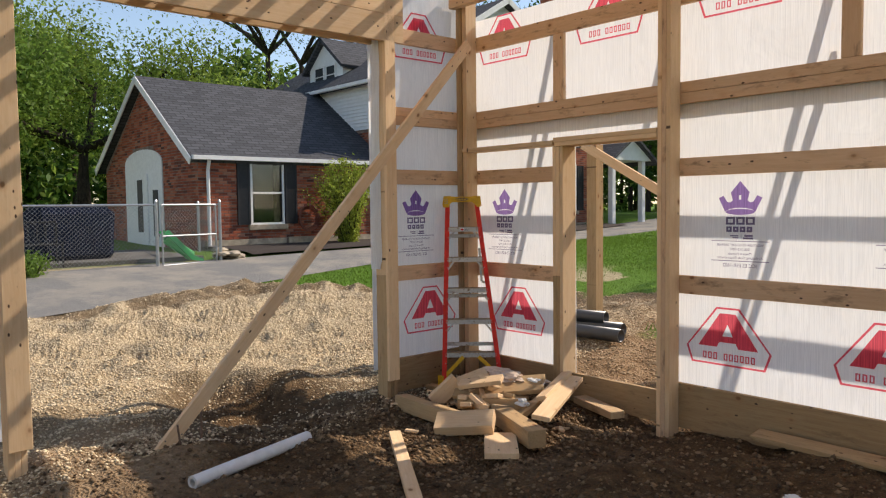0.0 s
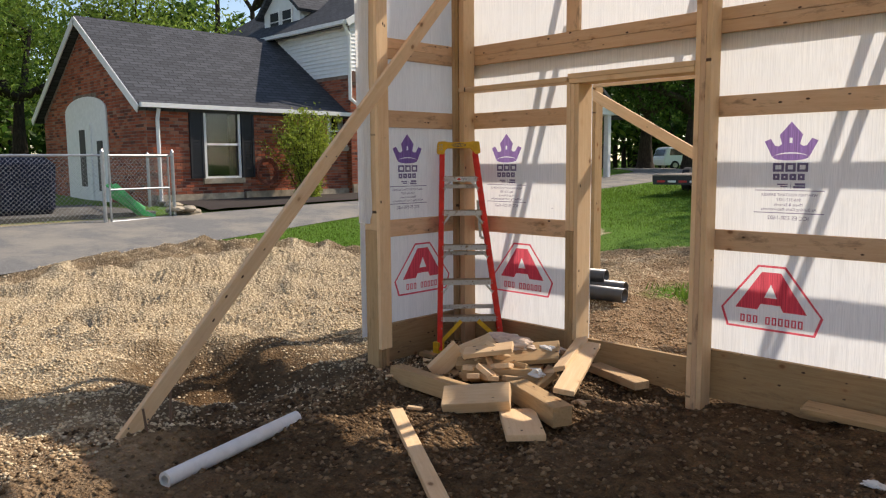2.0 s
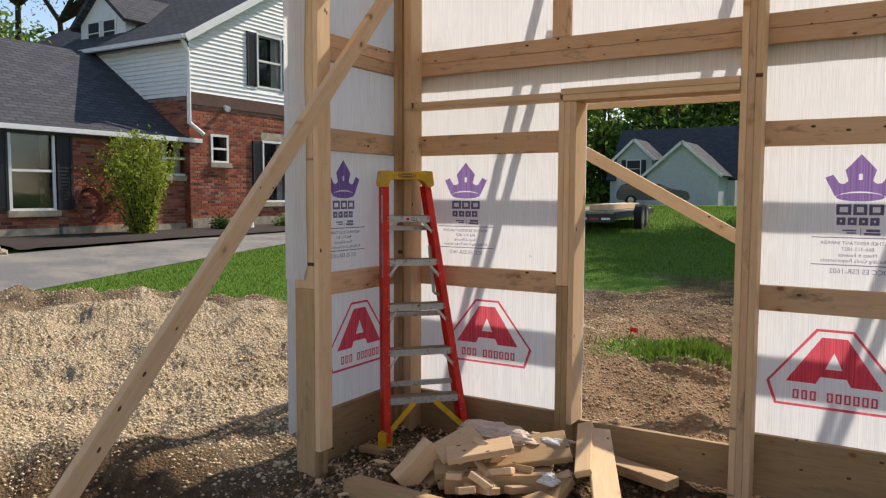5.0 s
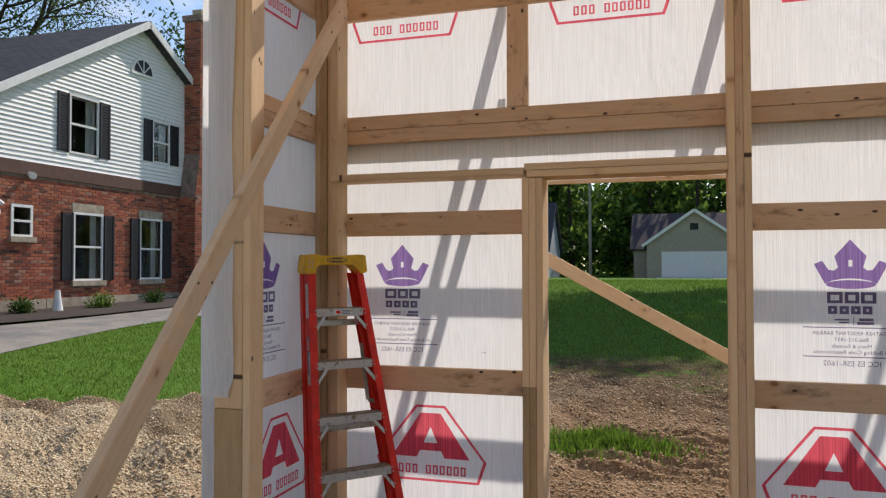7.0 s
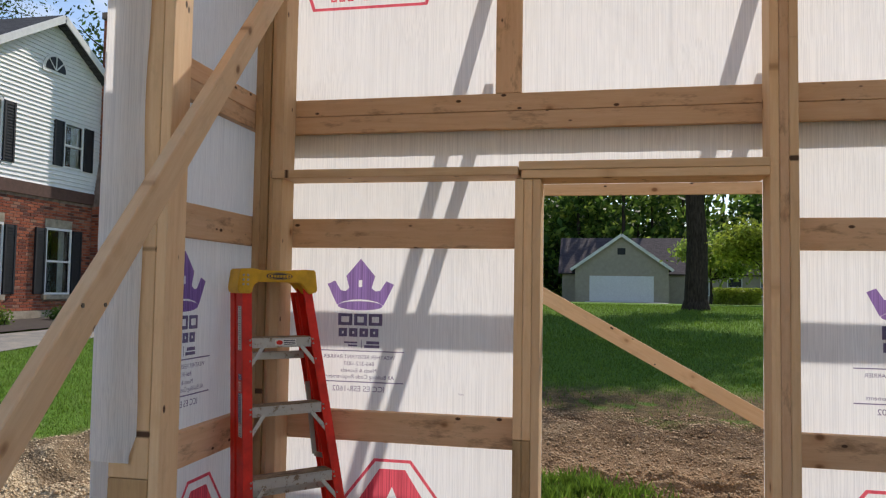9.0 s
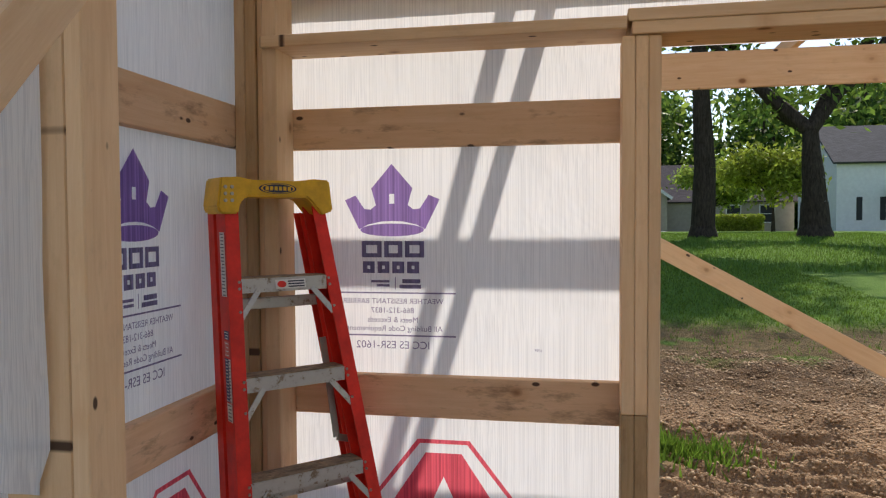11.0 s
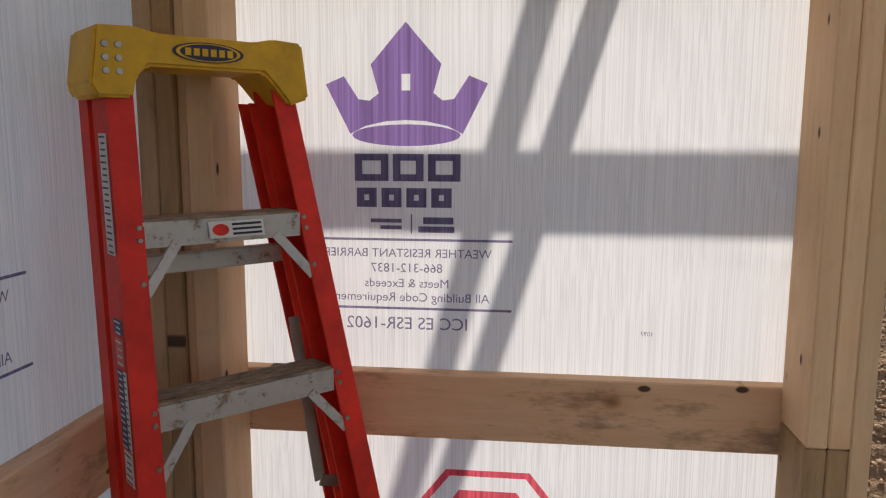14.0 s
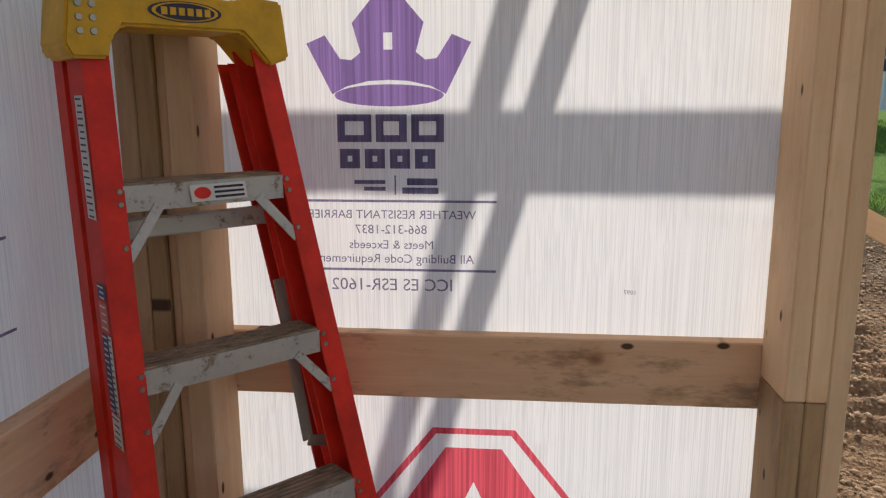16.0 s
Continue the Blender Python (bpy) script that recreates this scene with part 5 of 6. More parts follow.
    part("gable", bm, SIDING, dm)
    for a in (-16.62, -15.92):
        part("pane", df.block(a, a + 0.5, 5.85, 6.4, 0.005, 0.02), SHUTTER, dm)
        for c, d, e, g in ((a - 0.06, a, 5.8, 6.45), (a + 0.5, a + 0.56, 5.8, 6.45), (a, a + 0.5, 6.1, 6.13), (a, a + 0.5, 6.4, 6.45)):
            part("frame", df.block(c, d, e, g, 0.005, 0.04), TRIM, dm)
    for sgn in (-1, 1):
        slab("roof", [(-16.0 + sgn * 1.25, 8.35, 6.32), (-16.0 + sgn * 1.25, 10.5, 6.32), (-16.0, 10.9, 7.36), (-16.0, 8.35, 7.36)], 0.1, SHINGLE, dm)
    # floodlight under the siding
    lf = part("floodlight", tube((X + 0.02, 8.95, 3.86), (X + 0.2, 8.90, 3.80), 0.05, 0.08, 10), TRIM, h)
    # side porch with a small gable and white columns
    pf = Face((-10.9, 0, 0), (0, 1, 0), (1, 0, 0))
    bm = bmesh.new()
    add_prism(bm, [(17.3, 3.35), (20.0, 3.35), (18.65, 4.15)], -3.5, lambda u, v, w: pf.at(u, v, w))
    bmesh.ops.recalc_face_normals(bm, faces=bm.faces)
    pg = part("porch_gable", bm, SIDING, h)
    for sgn in (-1, 1):
        slab("porch_roof", [(-10.7, 18.65 + sgn * 1.6, 3.28), (-14.4, 18.65 + sgn * 1.6, 3.28), (-14.4, 18.65, 4.3), (-10.7, 18.65, 4.3)], 0.1, SHINGLE, h)
    for y in (17.7, 19.6):
        part("column", boxed(-11.2, -11.0, y - 0.1, y + 0.1, 0.8, 3.36, 0.01), TRIM, h)
    part("porch_floor", boxed(-14.4, -10.9, 17.36, 20.0, 0.5, 0.9, 0.01), CONCRETE, h)
    return h


build_cottage()
build_main_house()


# ---- drive, bed, fence ----
def asphalt():
    m = Mat("worn_drive", 0.95, 0.15)
    v = m.coords((1, 1, 1), "Object", False)
    a, b = m.noise(v, 70, 4, 0.7), m.noise(v, 1.2, 5, 0.65)
    c = m.mix(m.ramp(a, (0.3, 0.0), (0.7, 1.0)), (0.10, 0.098, 0.095), (0.30, 0.29, 0.275))
    c = m.mix(m.ramp(b, (0.42, 0.0), (0.62, 0.5)), c, (0.40, 0.35, 0.28))
    m.color(c)
    m.bump(a, 0.015, 0.9)
    return m.m


def strip(name, left, right, material, label, category, lift=0.012, n=90, m=10, wob=0.06):
    """A sheet laid on the land between two edges given as (x, y) polylines by y."""
    ys = np.linspace(left[0][1], left[-1][1], n)
    bm = bmesh.new()
    rows = []
    for y in ys:
        a = np.interp(y, [p[1] for p in left], [p[0] for p in left]) + wob * noise.noise(Vector((0, y * 2.1, 3))) + wob * 0.5 * noise.noise(Vector((0, y * 7, 3)))
        b = np.interp(y, [p[1] for p in right], [p[0] for p in right]) + wob * noise.noise(Vector((5, y * 2.3, 3))) + wob * 0.5 * noise.noise(Vector((5, y * 7, 3)))
        row = []
        for i in range(m + 1):
            x = a + (b - a) * i / m
            edge = 0.0 if 0 < i < m else -0.03
            row.append(bm.verts.new((x, y, zg(x, y) * 0.0 + zb(x, y) + lift + 0.03 + edge)))
        rows.append(row)
    for j in range(n - 1):
        for i in range(m):
            bm.faces.new((rows[j][i], rows[j][i + 1], rows[j + 1][i + 1], rows[j + 1][i]))
    bmesh.ops.recalc_face_normals(bm, faces=bm.faces)
    ob = part(name, bm, material, smooth=True)
    if ob.data.polygons[0].normal.z < 0:
        ob.data.flip_normals()
    return tagged(ob, label, category, kind="structure")


strip("driveway", [(-9.4, -16.0), (-9.0, -2.3), (-9.2, 0.3), (-9.4, 4.5), (-9.4, 7.0), (-9.9, 11), (-12.5, 24), (-30, 48)], [(-4.2, -16.0), (-5.3, -2.8), (-6.0, -0.8), (-6.5, 1.5), (-6.9, 3.5), (-7.4, 7.3), (-9.0, 24), (-26, 48)], asphalt(), "pale worn asphalt driveway running past the houses", "driveway")
MULCH = plain("dark_mulch", (0.045, 0.032, 0.026), 0.95, var=0.4, scale=40)
strip("mulch_bed", [(-12.0, 2.3), (-11.75, 17.4)], [(-9.3, 1.5), (-9.35, 7.0), (-10.2, 17.0)], MULCH, "dark mulch planting bed at the house's foot", "flower bed", lift=0.07, wob=0.12)

METAL = plain("galvanised_steel", (0.45, 0.46, 0.47), 0.4, 0.7, 0.5)


def chain_link(p, q, z0, z1, parent, pitch=0.075):
    """Woven mesh as two sets of thin diagonal wires."""
    p, q = Vector(p), Vector(q)
    ln, ht = (q - p).length, z1 - z0
    d = (q - p).normalized()
    verts, faces = [], []
    side = Vector((-d.y, d.x, 0)) * 0.0025
    for sgn in (1, -1):
        s = -ht if sgn > 0 else 0.0
        end = ln if sgn > 0 else ln + ht
        while s < end:
            a0, b0 = s, s + sgn * ht
            za, zb2 = z0, z1
            pa, pb = (a0, za), (b0, zb2)
            lo, hi = min(a0, b0), max(a0, b0)
            t0, t1 = 0.0, 1.0
            for lim, less in ((0.0, True), (ln, False)):
                if b0 != a0:
                    t = (lim - a0) / (b0 - a0)
                    if (less and b0 > a0) or (not less and b0 < a0):
                        t0 = max(t0, t)
                    else:
                        t1 = min(t1, t)
            if t1 > t0:
                u0, u1 = a0 + (b0 - a0) * t0, a0 + (b0 - a0) * t1
                w0, w1 = za + ht * t0, za + ht * t1
                A, B = p + d * u0, p + d * u1
                i = len(verts)
                wd = d * 0.0028
                verts += [(A - wd).to_tuple()[:2] + (w0,), (A + wd).to_tuple()[:2] + (w0,), (B + wd).to_tuple()[:2] + (w1,), (B - wd).to_tuple()[:2] + (w1,)]
                faces.append((i, i + 1, i + 2, i + 3))
            s += pitch
    me = bpy.data.meshes.new("mesh")
    me.from_pydata(verts, [], faces)
    me.materials.append(METAL)
    ob = new("wire_mesh", me)
    ob.parent = parent
    ob.matrix_basis = world_of(parent).inverted()
    ob["kind"] = "stuff"
    return ob


fence = empty("fence", label="galvanised chain-link fence round the yard", category="fence")
fz = 0.60
for (ax, ay), (bx, by) in (((-8.65, 0.02), (-8.98, -2.6)), ((-8.98, -2.6), (-9.3, -5.2)), ((-8.95, 1.42), (-11.6, 2.1))):
    part("top_rail", tube((ax, ay, fz + 1.22), (bx, by, fz + 1.22), 0.02, n=8), METAL, fence)
    chain_link((ax, ay, 0), (bx, by, 0), fz, fz + 1.2, fence)
for x, y in ((-8.65, 0.02), (-8.98, -2.6), (-9.3, -5.2), (-8.95, 1.42), (-11.6, 2.1)):
    pp = part("post", tube((x, y, 0.2), (x, y, fz + 1.28), 0.032, n=10), METAL, fence)
    part("cap", tube((x, y, fz + 1.28), (x, y, fz + 1.33), 0.036, 0.01, 10), METAL, pp)
gate = empty("gate", label="chain-link gate in a tubular steel frame", category="gate")
ga, gb = Vector((-8.67, 0.13, 0)), Vector((-8.92, 1.32, 0))
for z in (fz + 0.06, fz + 0.62, fz + 1.22):
    part("rail", tube((ga.x, ga.y, z), (gb.x, gb.y, z), 0.018, n=8), METAL, gate)
for g in (ga, gb):
    part("upright", tube((g.x, g.y, fz + 0.06), (g.x, g.y, fz + 1.22), 0.018, n=8), METAL, gate)
chain_link(ga, gb, fz + 0.06, fz + 1.22, gate)

# green toy slide, covered grill, iron bench, stacked rocks, cone
GREEN = plain("green_plastic", (0.02, 0.36, 0.10), 0.4)
slide = empty("toy_slide", label="small green plastic slide behind the gate", category="slide")
for k in (-0.13, 0.13):
    bm = bmesh.new()
    pts = [(0.0, 0.62), (0.1, 0.66), (0.35, 0.42), (0.6, 0.14), (0.8, 0.05), (0.8, 0.0), (0.55, 0.05), (0.3, 0.32), (0.08, 0.55)]
    add_prism(bm, pts, 0.05, lambda u, v, w: Vector((-9.35 + k + w, 0.35 + u, zb(-9.3, 0.6) + v)))
    bmesh.ops.recalc_face_normals(bm, faces=bm.faces)
    part("side", bm, GREEN, slide)
part("chute", tube((-9.3, 0.42, zb(-9.3, 0.6) + 0.5), (-9.3, 0.95, zb(-9.3, 0.6) + 0.12), 0.10, n=8), plain("yellow_plastic", (0.05, 0.42, 0.12), 0.45), slide)
pz = zb(-12.6, -1.0)
tagged(part("patio", boxed(-13.2, -9.5, -6.0, 1.3, pz - 0.5, pz + 0.035, 0.01), plain("worn_concrete", (0.15, 0.14, 0.125), 0.95, spec=0.1, var=0.25, scale=1.5)), "worn dark concrete patio behind the chain-link fence", "patio", kind="structure")
grill = empty("covered_grill", label="barbecue grill under a dark blue-black cover", category="grill")
bm = boxed(-11.3, -10.2, -1.7, -0.2, zb(-10.7, -1), zb(-10.7, -1) + 1.1, 0.14)
for v in bm.verts:
    v.co += Vector((noise.noise(v.co * 3), noise.noise(v.co * 3 + Vector((5, 0, 0))), 0)) * 0.08
part("cover", bm, plain("dark_cover", (0.012, 0.015, 0.03), 0.95, spec=0.05, var=0.3), grill)
IRON = plain("black_iron", (0.02, 0.02, 0.02), 0.5, 0.3)
bench = empty("garden_bench", label="black wrought-iron garden bench behind the fence", category="bench")
bz = zb(-9.6, -2)
for y in (-2.55, -1.45):
    for x in (-9.75, -9.35):
        part("leg", tube((x, y, bz), (x, y, bz + (0.85 if x < -9.5 else 0.45)), 0.018, n=6), IRON, bench)
for k in range(5):
    part("seat_slat", tube((-9.75 + 0.1 * k, -2.55, bz + 0.44), (-9.75 + 0.1 * k, -1.45, bz + 0.44), 0.014, n=6), IRON, bench)
part("back_rail", tube((-9.75, -2.55, bz + 0.85), (-9.75, -1.45, bz + 0.85), 0.018, n=6), IRON, bench)
for k in range(7):
    bm = bmesh.new()
    cy = -2.45 + 0.15 * k
    ring = arc(cy, bz + 0.64, 0.085, 0.19, 0, 360, 14)
    for (a, b), (c, d) in zip(ring[:-1], ring[1:]):
        add_tube(bm, (-9.75, a, b), (-9.75, c, d), 0.009, n=5, caps=False)
    part("scroll", bm, IRON, bench)
rnd = random.Random(5)
for k in range(7):
    x, y, z = -9.2 + rnd.uniform(-0.2, 0.2), 1.65 + rnd.uniform(-0.25, 0.25), 0.66 + 0.07 * (k // 2)
    bm = bmesh.new()
    bmesh.ops.create_icosphere(bm, subdivisions=2, radius=1)
    for v in bm.verts:
        f = 1 + 0.25 * noise.noise(v.co * 1.8 + Vector((k * 3, 0, 0)))
        v.co = Vector((v.co.x * 0.2 * f + x, v.co.y * 0.17 * f + y, v.co.z * 0.06 * f + z))
    tagged(part("rock", bm, STONE), "flat tan fieldstone stacked by the gate post", "rock", "stacked rocks")
bm = tube((-10.9, 9.0, 0.72), (-10.9, 9.0, 1.28), 0.13, 0.05, 14)
add_box(bm, -11.1, -10.7, 8.8, 9.2, 0.70, 0.74)
tagged(part("yard_cone", bm, TRIM), "white plastic cone standing in the mulch", "cone")
hose = bmesh.new()
for turn in range(4):
    r = 0.24 + 0.025 * turn
    ring = arc(5.25, 1.45, r, r * 1.1, 0, 360, 20)
    for (a, b), (c, d) in zip(ring[:-1], ring[1:]):
        add_tube(hose, (-11.85 + 0.02 * turn, a, b), (-11.85 + 0.02 * turn, c, d), 0.014, n=5, caps=False)
tagged(part("garden_hose", hose, plain("brown_hose", (0.20, 0.07, 0.05), 0.5)), "coiled reddish-brown hose on the cottage wall", "hose")


# ---- trees and plants ----
def leaf_material(name, rgb, trans=0.35):
    m = Mat(name, 0.6, 0.2)
    geo = m.n.new("ShaderNodeNewGeometry")
    c = m.ramp(geo.outputs["Random Per Island"], (0.0, tuple(x * 0.55 for x in rgb)), (0.6, rgb), (1.0, tuple(min(1, x * 1.5) for x in rgb)))
    m.color(c)
    tr = m.n.new("ShaderNodeBsdfTranslucent")
    m.l.new(c, tr.inputs[0])
    mx = m.n.new("ShaderNodeMixShader")
    mx.inputs[0].default_value = trans
    m.l.new(m.b.outputs[0], mx.inputs[1])
    m.l.new(tr.outputs[0], mx.inputs[2])
    m.l.new(mx.outputs[0], m.n["Material Output"].inputs[0])
    return m.m


BARK = Mat("bark", 0.95, 0.1)
_v = BARK.coords((4, 4, 0.9), "Object", False)
_b = BARK.noise(_v, 4, 6, 0.7)
BARK.color(BARK.ramp(_b, (0.3, (0.02, 0.015, 0.011)), (0.7, (0.085, 0.065, 0.05))))
BARK.bump(_b, 0.04, 0.8)
BARK = BARK.m
LEAF_LIGHT = leaf_material("spring_leaves", (0.24, 0.33, 0.06), 0.5)
LEAF_MID = leaf_material("mid_leaves", (0.14, 0.23, 0.04), 0.45)
LEAF_DARK = leaf_material("dark_leaves", (0.05, 0.105, 0.018), 0.4)
LEAF_YELLOW = leaf_material("yellow_green_leaves", (0.30, 0.36, 0.05))


def leaf_mesh(name, centers, size, material, parent, rng, flat=0.0):
    """Small bent leaves at the given centres."""
    n = len(centers)
    d = rng.normal(size=(n, 3))
    d /= np.linalg.norm(d, axis=1)[:, None]
    e = rng.normal(size=(n, 3))
    e -= d * (e * d).sum(1)[:, None]
    e /= np.linalg.norm(e, axis=1)[:, None]
    s = size * rng.uniform(0.6, 1.3, (n, 1))
    p = np.stack([centers - d * s, centers + e * s * 0.45, centers + d * s, centers - e * s * 0.45], 1).reshape(-1, 3)
    me = bpy.data.meshes.new(name)
    me.vertices.add(len(p))
    me.vertices.foreach_set("co", p.ravel())
    me.loops.add(len(p))
    me.loops.foreach_set("vertex_index", np.arange(len(p)))
    me.polygons.add(n)
    me.polygons.foreach_set("loop_start", np.arange(0, len(p), 4))
    me.update(calc_edges=True)
    me.materials.append(material)
    ob = new(name, me)
    ob.parent = parent
    return ob


def tree(x, y, h, r, leaf, label, seed, trunk_r=0.25, crown_from=0.3, leaves=7000, size=0.16, fork=5, lean=0.0, spread=0.55, open_=0.0, base=None):
    rng = np.random.default_rng(seed)
    z0 = zb(x, y) - 0.1 if base is None else base
    root = empty("tree", pose(x, y, z0), label=label, category="tree")
    bm = bmesh.new()
    tips = []

    def limb(p, d, ln, rad, depth):
        q = p
        segs = 4
        for k in range(segs):
            nd = (d + Vector(rng.normal(size=3)) * (0.16 if depth else 0.03) + Vector((0, 0, 0.05))).normalized()
            b = q + nd * ln / segs
            add_tube(bm, q, b, rad * (1 - 0.5 * k / segs), rad * (1 - 0.5 * (k + 1) / segs), 8 if depth < 2 else 5, caps=False)
            q, d = b, nd
            if depth >= 1:
                tips.append(np.array(q))
        if depth < 3:
            for k in range(fork if depth == 0 else 3):
                ang = rng.uniform(0, 6.28)
                up = rng.uniform(0.25, 0.9)
                nd = (d * up + Vector((math.cos(ang), math.sin(ang), rng.uniform(-0.1, 0.5))) * spread * 1.6).normalized()
                limb(q - d * ln * rng.uniform(0, 0.35) if depth else q, nd, ln * rng.uniform(0.5, 0.75) if depth else (h - crown_from * h) * 0.5, rad * 0.5, depth + 1)

    add_tube(bm, (0, 0, 0), (lean * 0.1, 0, 0.5), trunk_r * 1.35, trunk_r, 12, caps=False)
    limb(Vector((lean * 0.1, 0, 0.5)), Vector((lean, 0, 1)).normalized(), h * crown_from, trunk_r, 0)
    part("trunk", bm, BARK, root, smooth=True, local=True)
    tips = np.array(tips)
    if leaves:
        pick = tips[rng.integers(0, len(tips), leaves)]
        cen = pick + rng.normal(size=(leaves, 3)) * np.array([r, r, r * 0.8]) * 0.16
        leaf_mesh("crown", cen, size, leaf, root, rng)
    return root


tree(-24.5, 3.2, 10.5, 4.5, LEAF_LIGHT, "tall spring-green tree behind the cottage", 2, 0.3, 0.24, 44000, 0.085, 7)
tree(-21.5, -1.5, 8.0, 3.6, LEAF_MID, "green shade tree beyond the yard fence", 3, 0.25, 0.25, 32000, 0.085, 5)
tree(-29.0, -7.0, 10.0, 4.0, LEAF_MID, "green shade tree beyond the yard fence", 4, 0.3, 0.25, 20000, 0.085, 5)
tree(-25.5, 11.5, 18.0, 4.0, LEAF_MID, "tall tree with thin early leaves behind the roof", 7, 0.2, 0.4, 9000, 0.07, 6)
tree(-28.0, 15.5, 21.0, 4.4, LEAF_DARK, "tall tree with thin early leaves behind the roof", 8, 0.22, 0.36, 13000, 0.08, 7)
tree(-24.0, 19.5, 21.0, 4.4, LEAF_DARK, "tall tree with thin early leaves behind the roof", 9, 0.22, 0.36, 13000, 0.08, 7)
tree(-20.0, 28.0, 15.0, 4.2, LEAF_DARK, "dense dark green tree behind the house", 10, 0.35, 0.2, 30000, 0.12, 6)
tree(-13.0, 30.0, 12.0, 4.5, LEAF_DARK, "dense dark green tree behind the house", 12, 0.4, 0.2, 30000, 0.12, 6)
tree(-17.5, 33.5, 12.0, 5.0, LEAF_DARK, "broad dark tree shading the street", 13, 0.45, 0.22, 30000, 0.12, 6)
tree(5.3, 26.2, 17.0, 4.0, LEAF_MID, "massive old tree with dark bark on the lawn", 14, 0.43, 0.5, 15000, 0.18, 7)
tree(9.2, 26.5, 17.0, 4.0, LEAF_MID, "massive old forked tree on the lawn", 15, 0.52, 0.2, 15000, 0.18, 4, spread=0.42)
tree(10.1, 36.6, 4.4, 2.0, LEAF_YELLOW, "small bright yellow-green tree on the lawn", 16, 0.09, 0.25, 7000, 0.13, 6)
tree(9.0, 48.0, 5.0, 2.2, LEAF_LIGHT, "young green tree beside the garage", 18, 0.12, 0.25, 5000, 0.16, 5)


def shrub(name, x, y, h, w, leaf, label, seed, stems=26, leaves=4500, size=0.045):
    rng = np.random.default_rng(seed)
    z0 = zb(x, y)
    root = empty(name, pose(x, y, z0), label=label, category="shrub")
    bm = bmesh.new()
    pts = []
    for k in range(stems):
        a, t = rng.uniform(0, 6.28), rng.uniform(0.1, 1.0)
        p = Vector((0.18 * math.cos(a) * t, 0.18 * math.sin(a) * t, 0))
        top = Vector((w * t * math.cos(a), w * t * math.sin(a), h * rng.uniform(0.7, 1.0) * (1 - 0.22 * t)))
        mid = p.lerp(top, 0.5) - Vector((top.x, top.y, 0)) * 0.12
        add_tube(bm, p, mid, 0.013, 0.01, 5, caps=False)
        add_tube(bm, mid, top, 0.01, 0.004, 5, caps=False)
        for q in np.linspace(0.05, 1, 14):
            pts.append(np.array(p.lerp(mid, q * 2) if q < 0.5 else mid.lerp(top, q * 2 - 1)))
    part("stems", bm, BARK, root, local=True)
    pts = np.array(pts)
    cen = pts[rng.integers(0, len(pts), leaves)] + rng.normal(size=(leaves, 3)) * 0.075
    leaf_mesh("leaves", cen, size, leaf, root, rng)
    return root


shrub("shrub", -10.9, 5.9, 2.4, 1.2, LEAF_YELLOW, "tall upright yellow-green shrub in the mulch bed", 21, 70, 16000, 0.04)
shrub("shrub", -8.4, -2.25, 0.45, 0.4, LEAF_MID, "low round green shrub by the fence", 22, 20, 2500, 0.035)
for k, (x, y) in enumerate(((-10.9, 8.1), (-10.8, 10.2), (-10.9, 12.2), (-10.7, 13.6), (-10.6, 16.0))):
    shrub("perennial", x, y, 0.42, 0.28, LEAF_MID if k % 2 else LEAF_DARK, "small leafy perennial in dark mulch", 30 + k, 12, 700, 0.04)

# hedge, woods
rng = np.random.default_rng(40)
hc = np.column_stack([rng.uniform(8.3, 10.8, 5000), rng.uniform(41.5, 42.8, 5000), 1.0 + 1.05 * rng.uniform(0, 1, 5000) ** 0.7])
hd = empty("hedge", pose(0, 0, 0), label="clipped yellow-green hedge on the far lawn", category="hedge")
leaf_mesh("leaves", hc, 0.09, LEAF_YELLOW, hd, rng)


def woods():
    rng = np.random.default_rng(50)
    cen, trunks = [], bmesh.new()
    for k in range(290):
        az = radians(rng.uniform(-100, 50))
        d = rng.uniform(74, 108)
        x, y = d * math.sin(az), d * math.cos(az)
        h, r = rng.uniform(10, 20), rng.uniform(2.5, 4.5)
        z0 = zb(x, y)
        add_tube(trunks, (x, y, z0 - 0.3), (x + rng.normal() * 0.5, y, z0 + h * 0.8), 0.3, 0.1, 6, caps=False)
        for j in range(13):
            c = np.array([x + rng.normal() * r * 0.55, y + rng.normal() * r * 0.55, z0 + h * rng.uniform(0.04, 0.95)])
            m = 60
            cen.append(c + rng.normal(size=(m, 3)) * np.array([1.0, 1.0, 0.75]) * r * 0.33)
    cen = np.concatenate(cen)
    pick = rng.random(len(cen))
    base = empty("woods", label="leafy spring woods along the horizon", category="woods", kind="stuff")
    part("trunks", trunks, BARK, base)["kind"] = "stuff"
    for name, lo, hi, mat in (("foliage", 0, 0.3, LEAF_MID), ("foliage", 0.3, 0.85, LEAF_DARK), ("foliage", 0.85, 1.0, LEAF_LIGHT)):
        leaf_mesh(name, cen[(pick >= lo) & (pick < hi)], 0.5, mat, base, rng)["kind"] = "stuff"


woods()


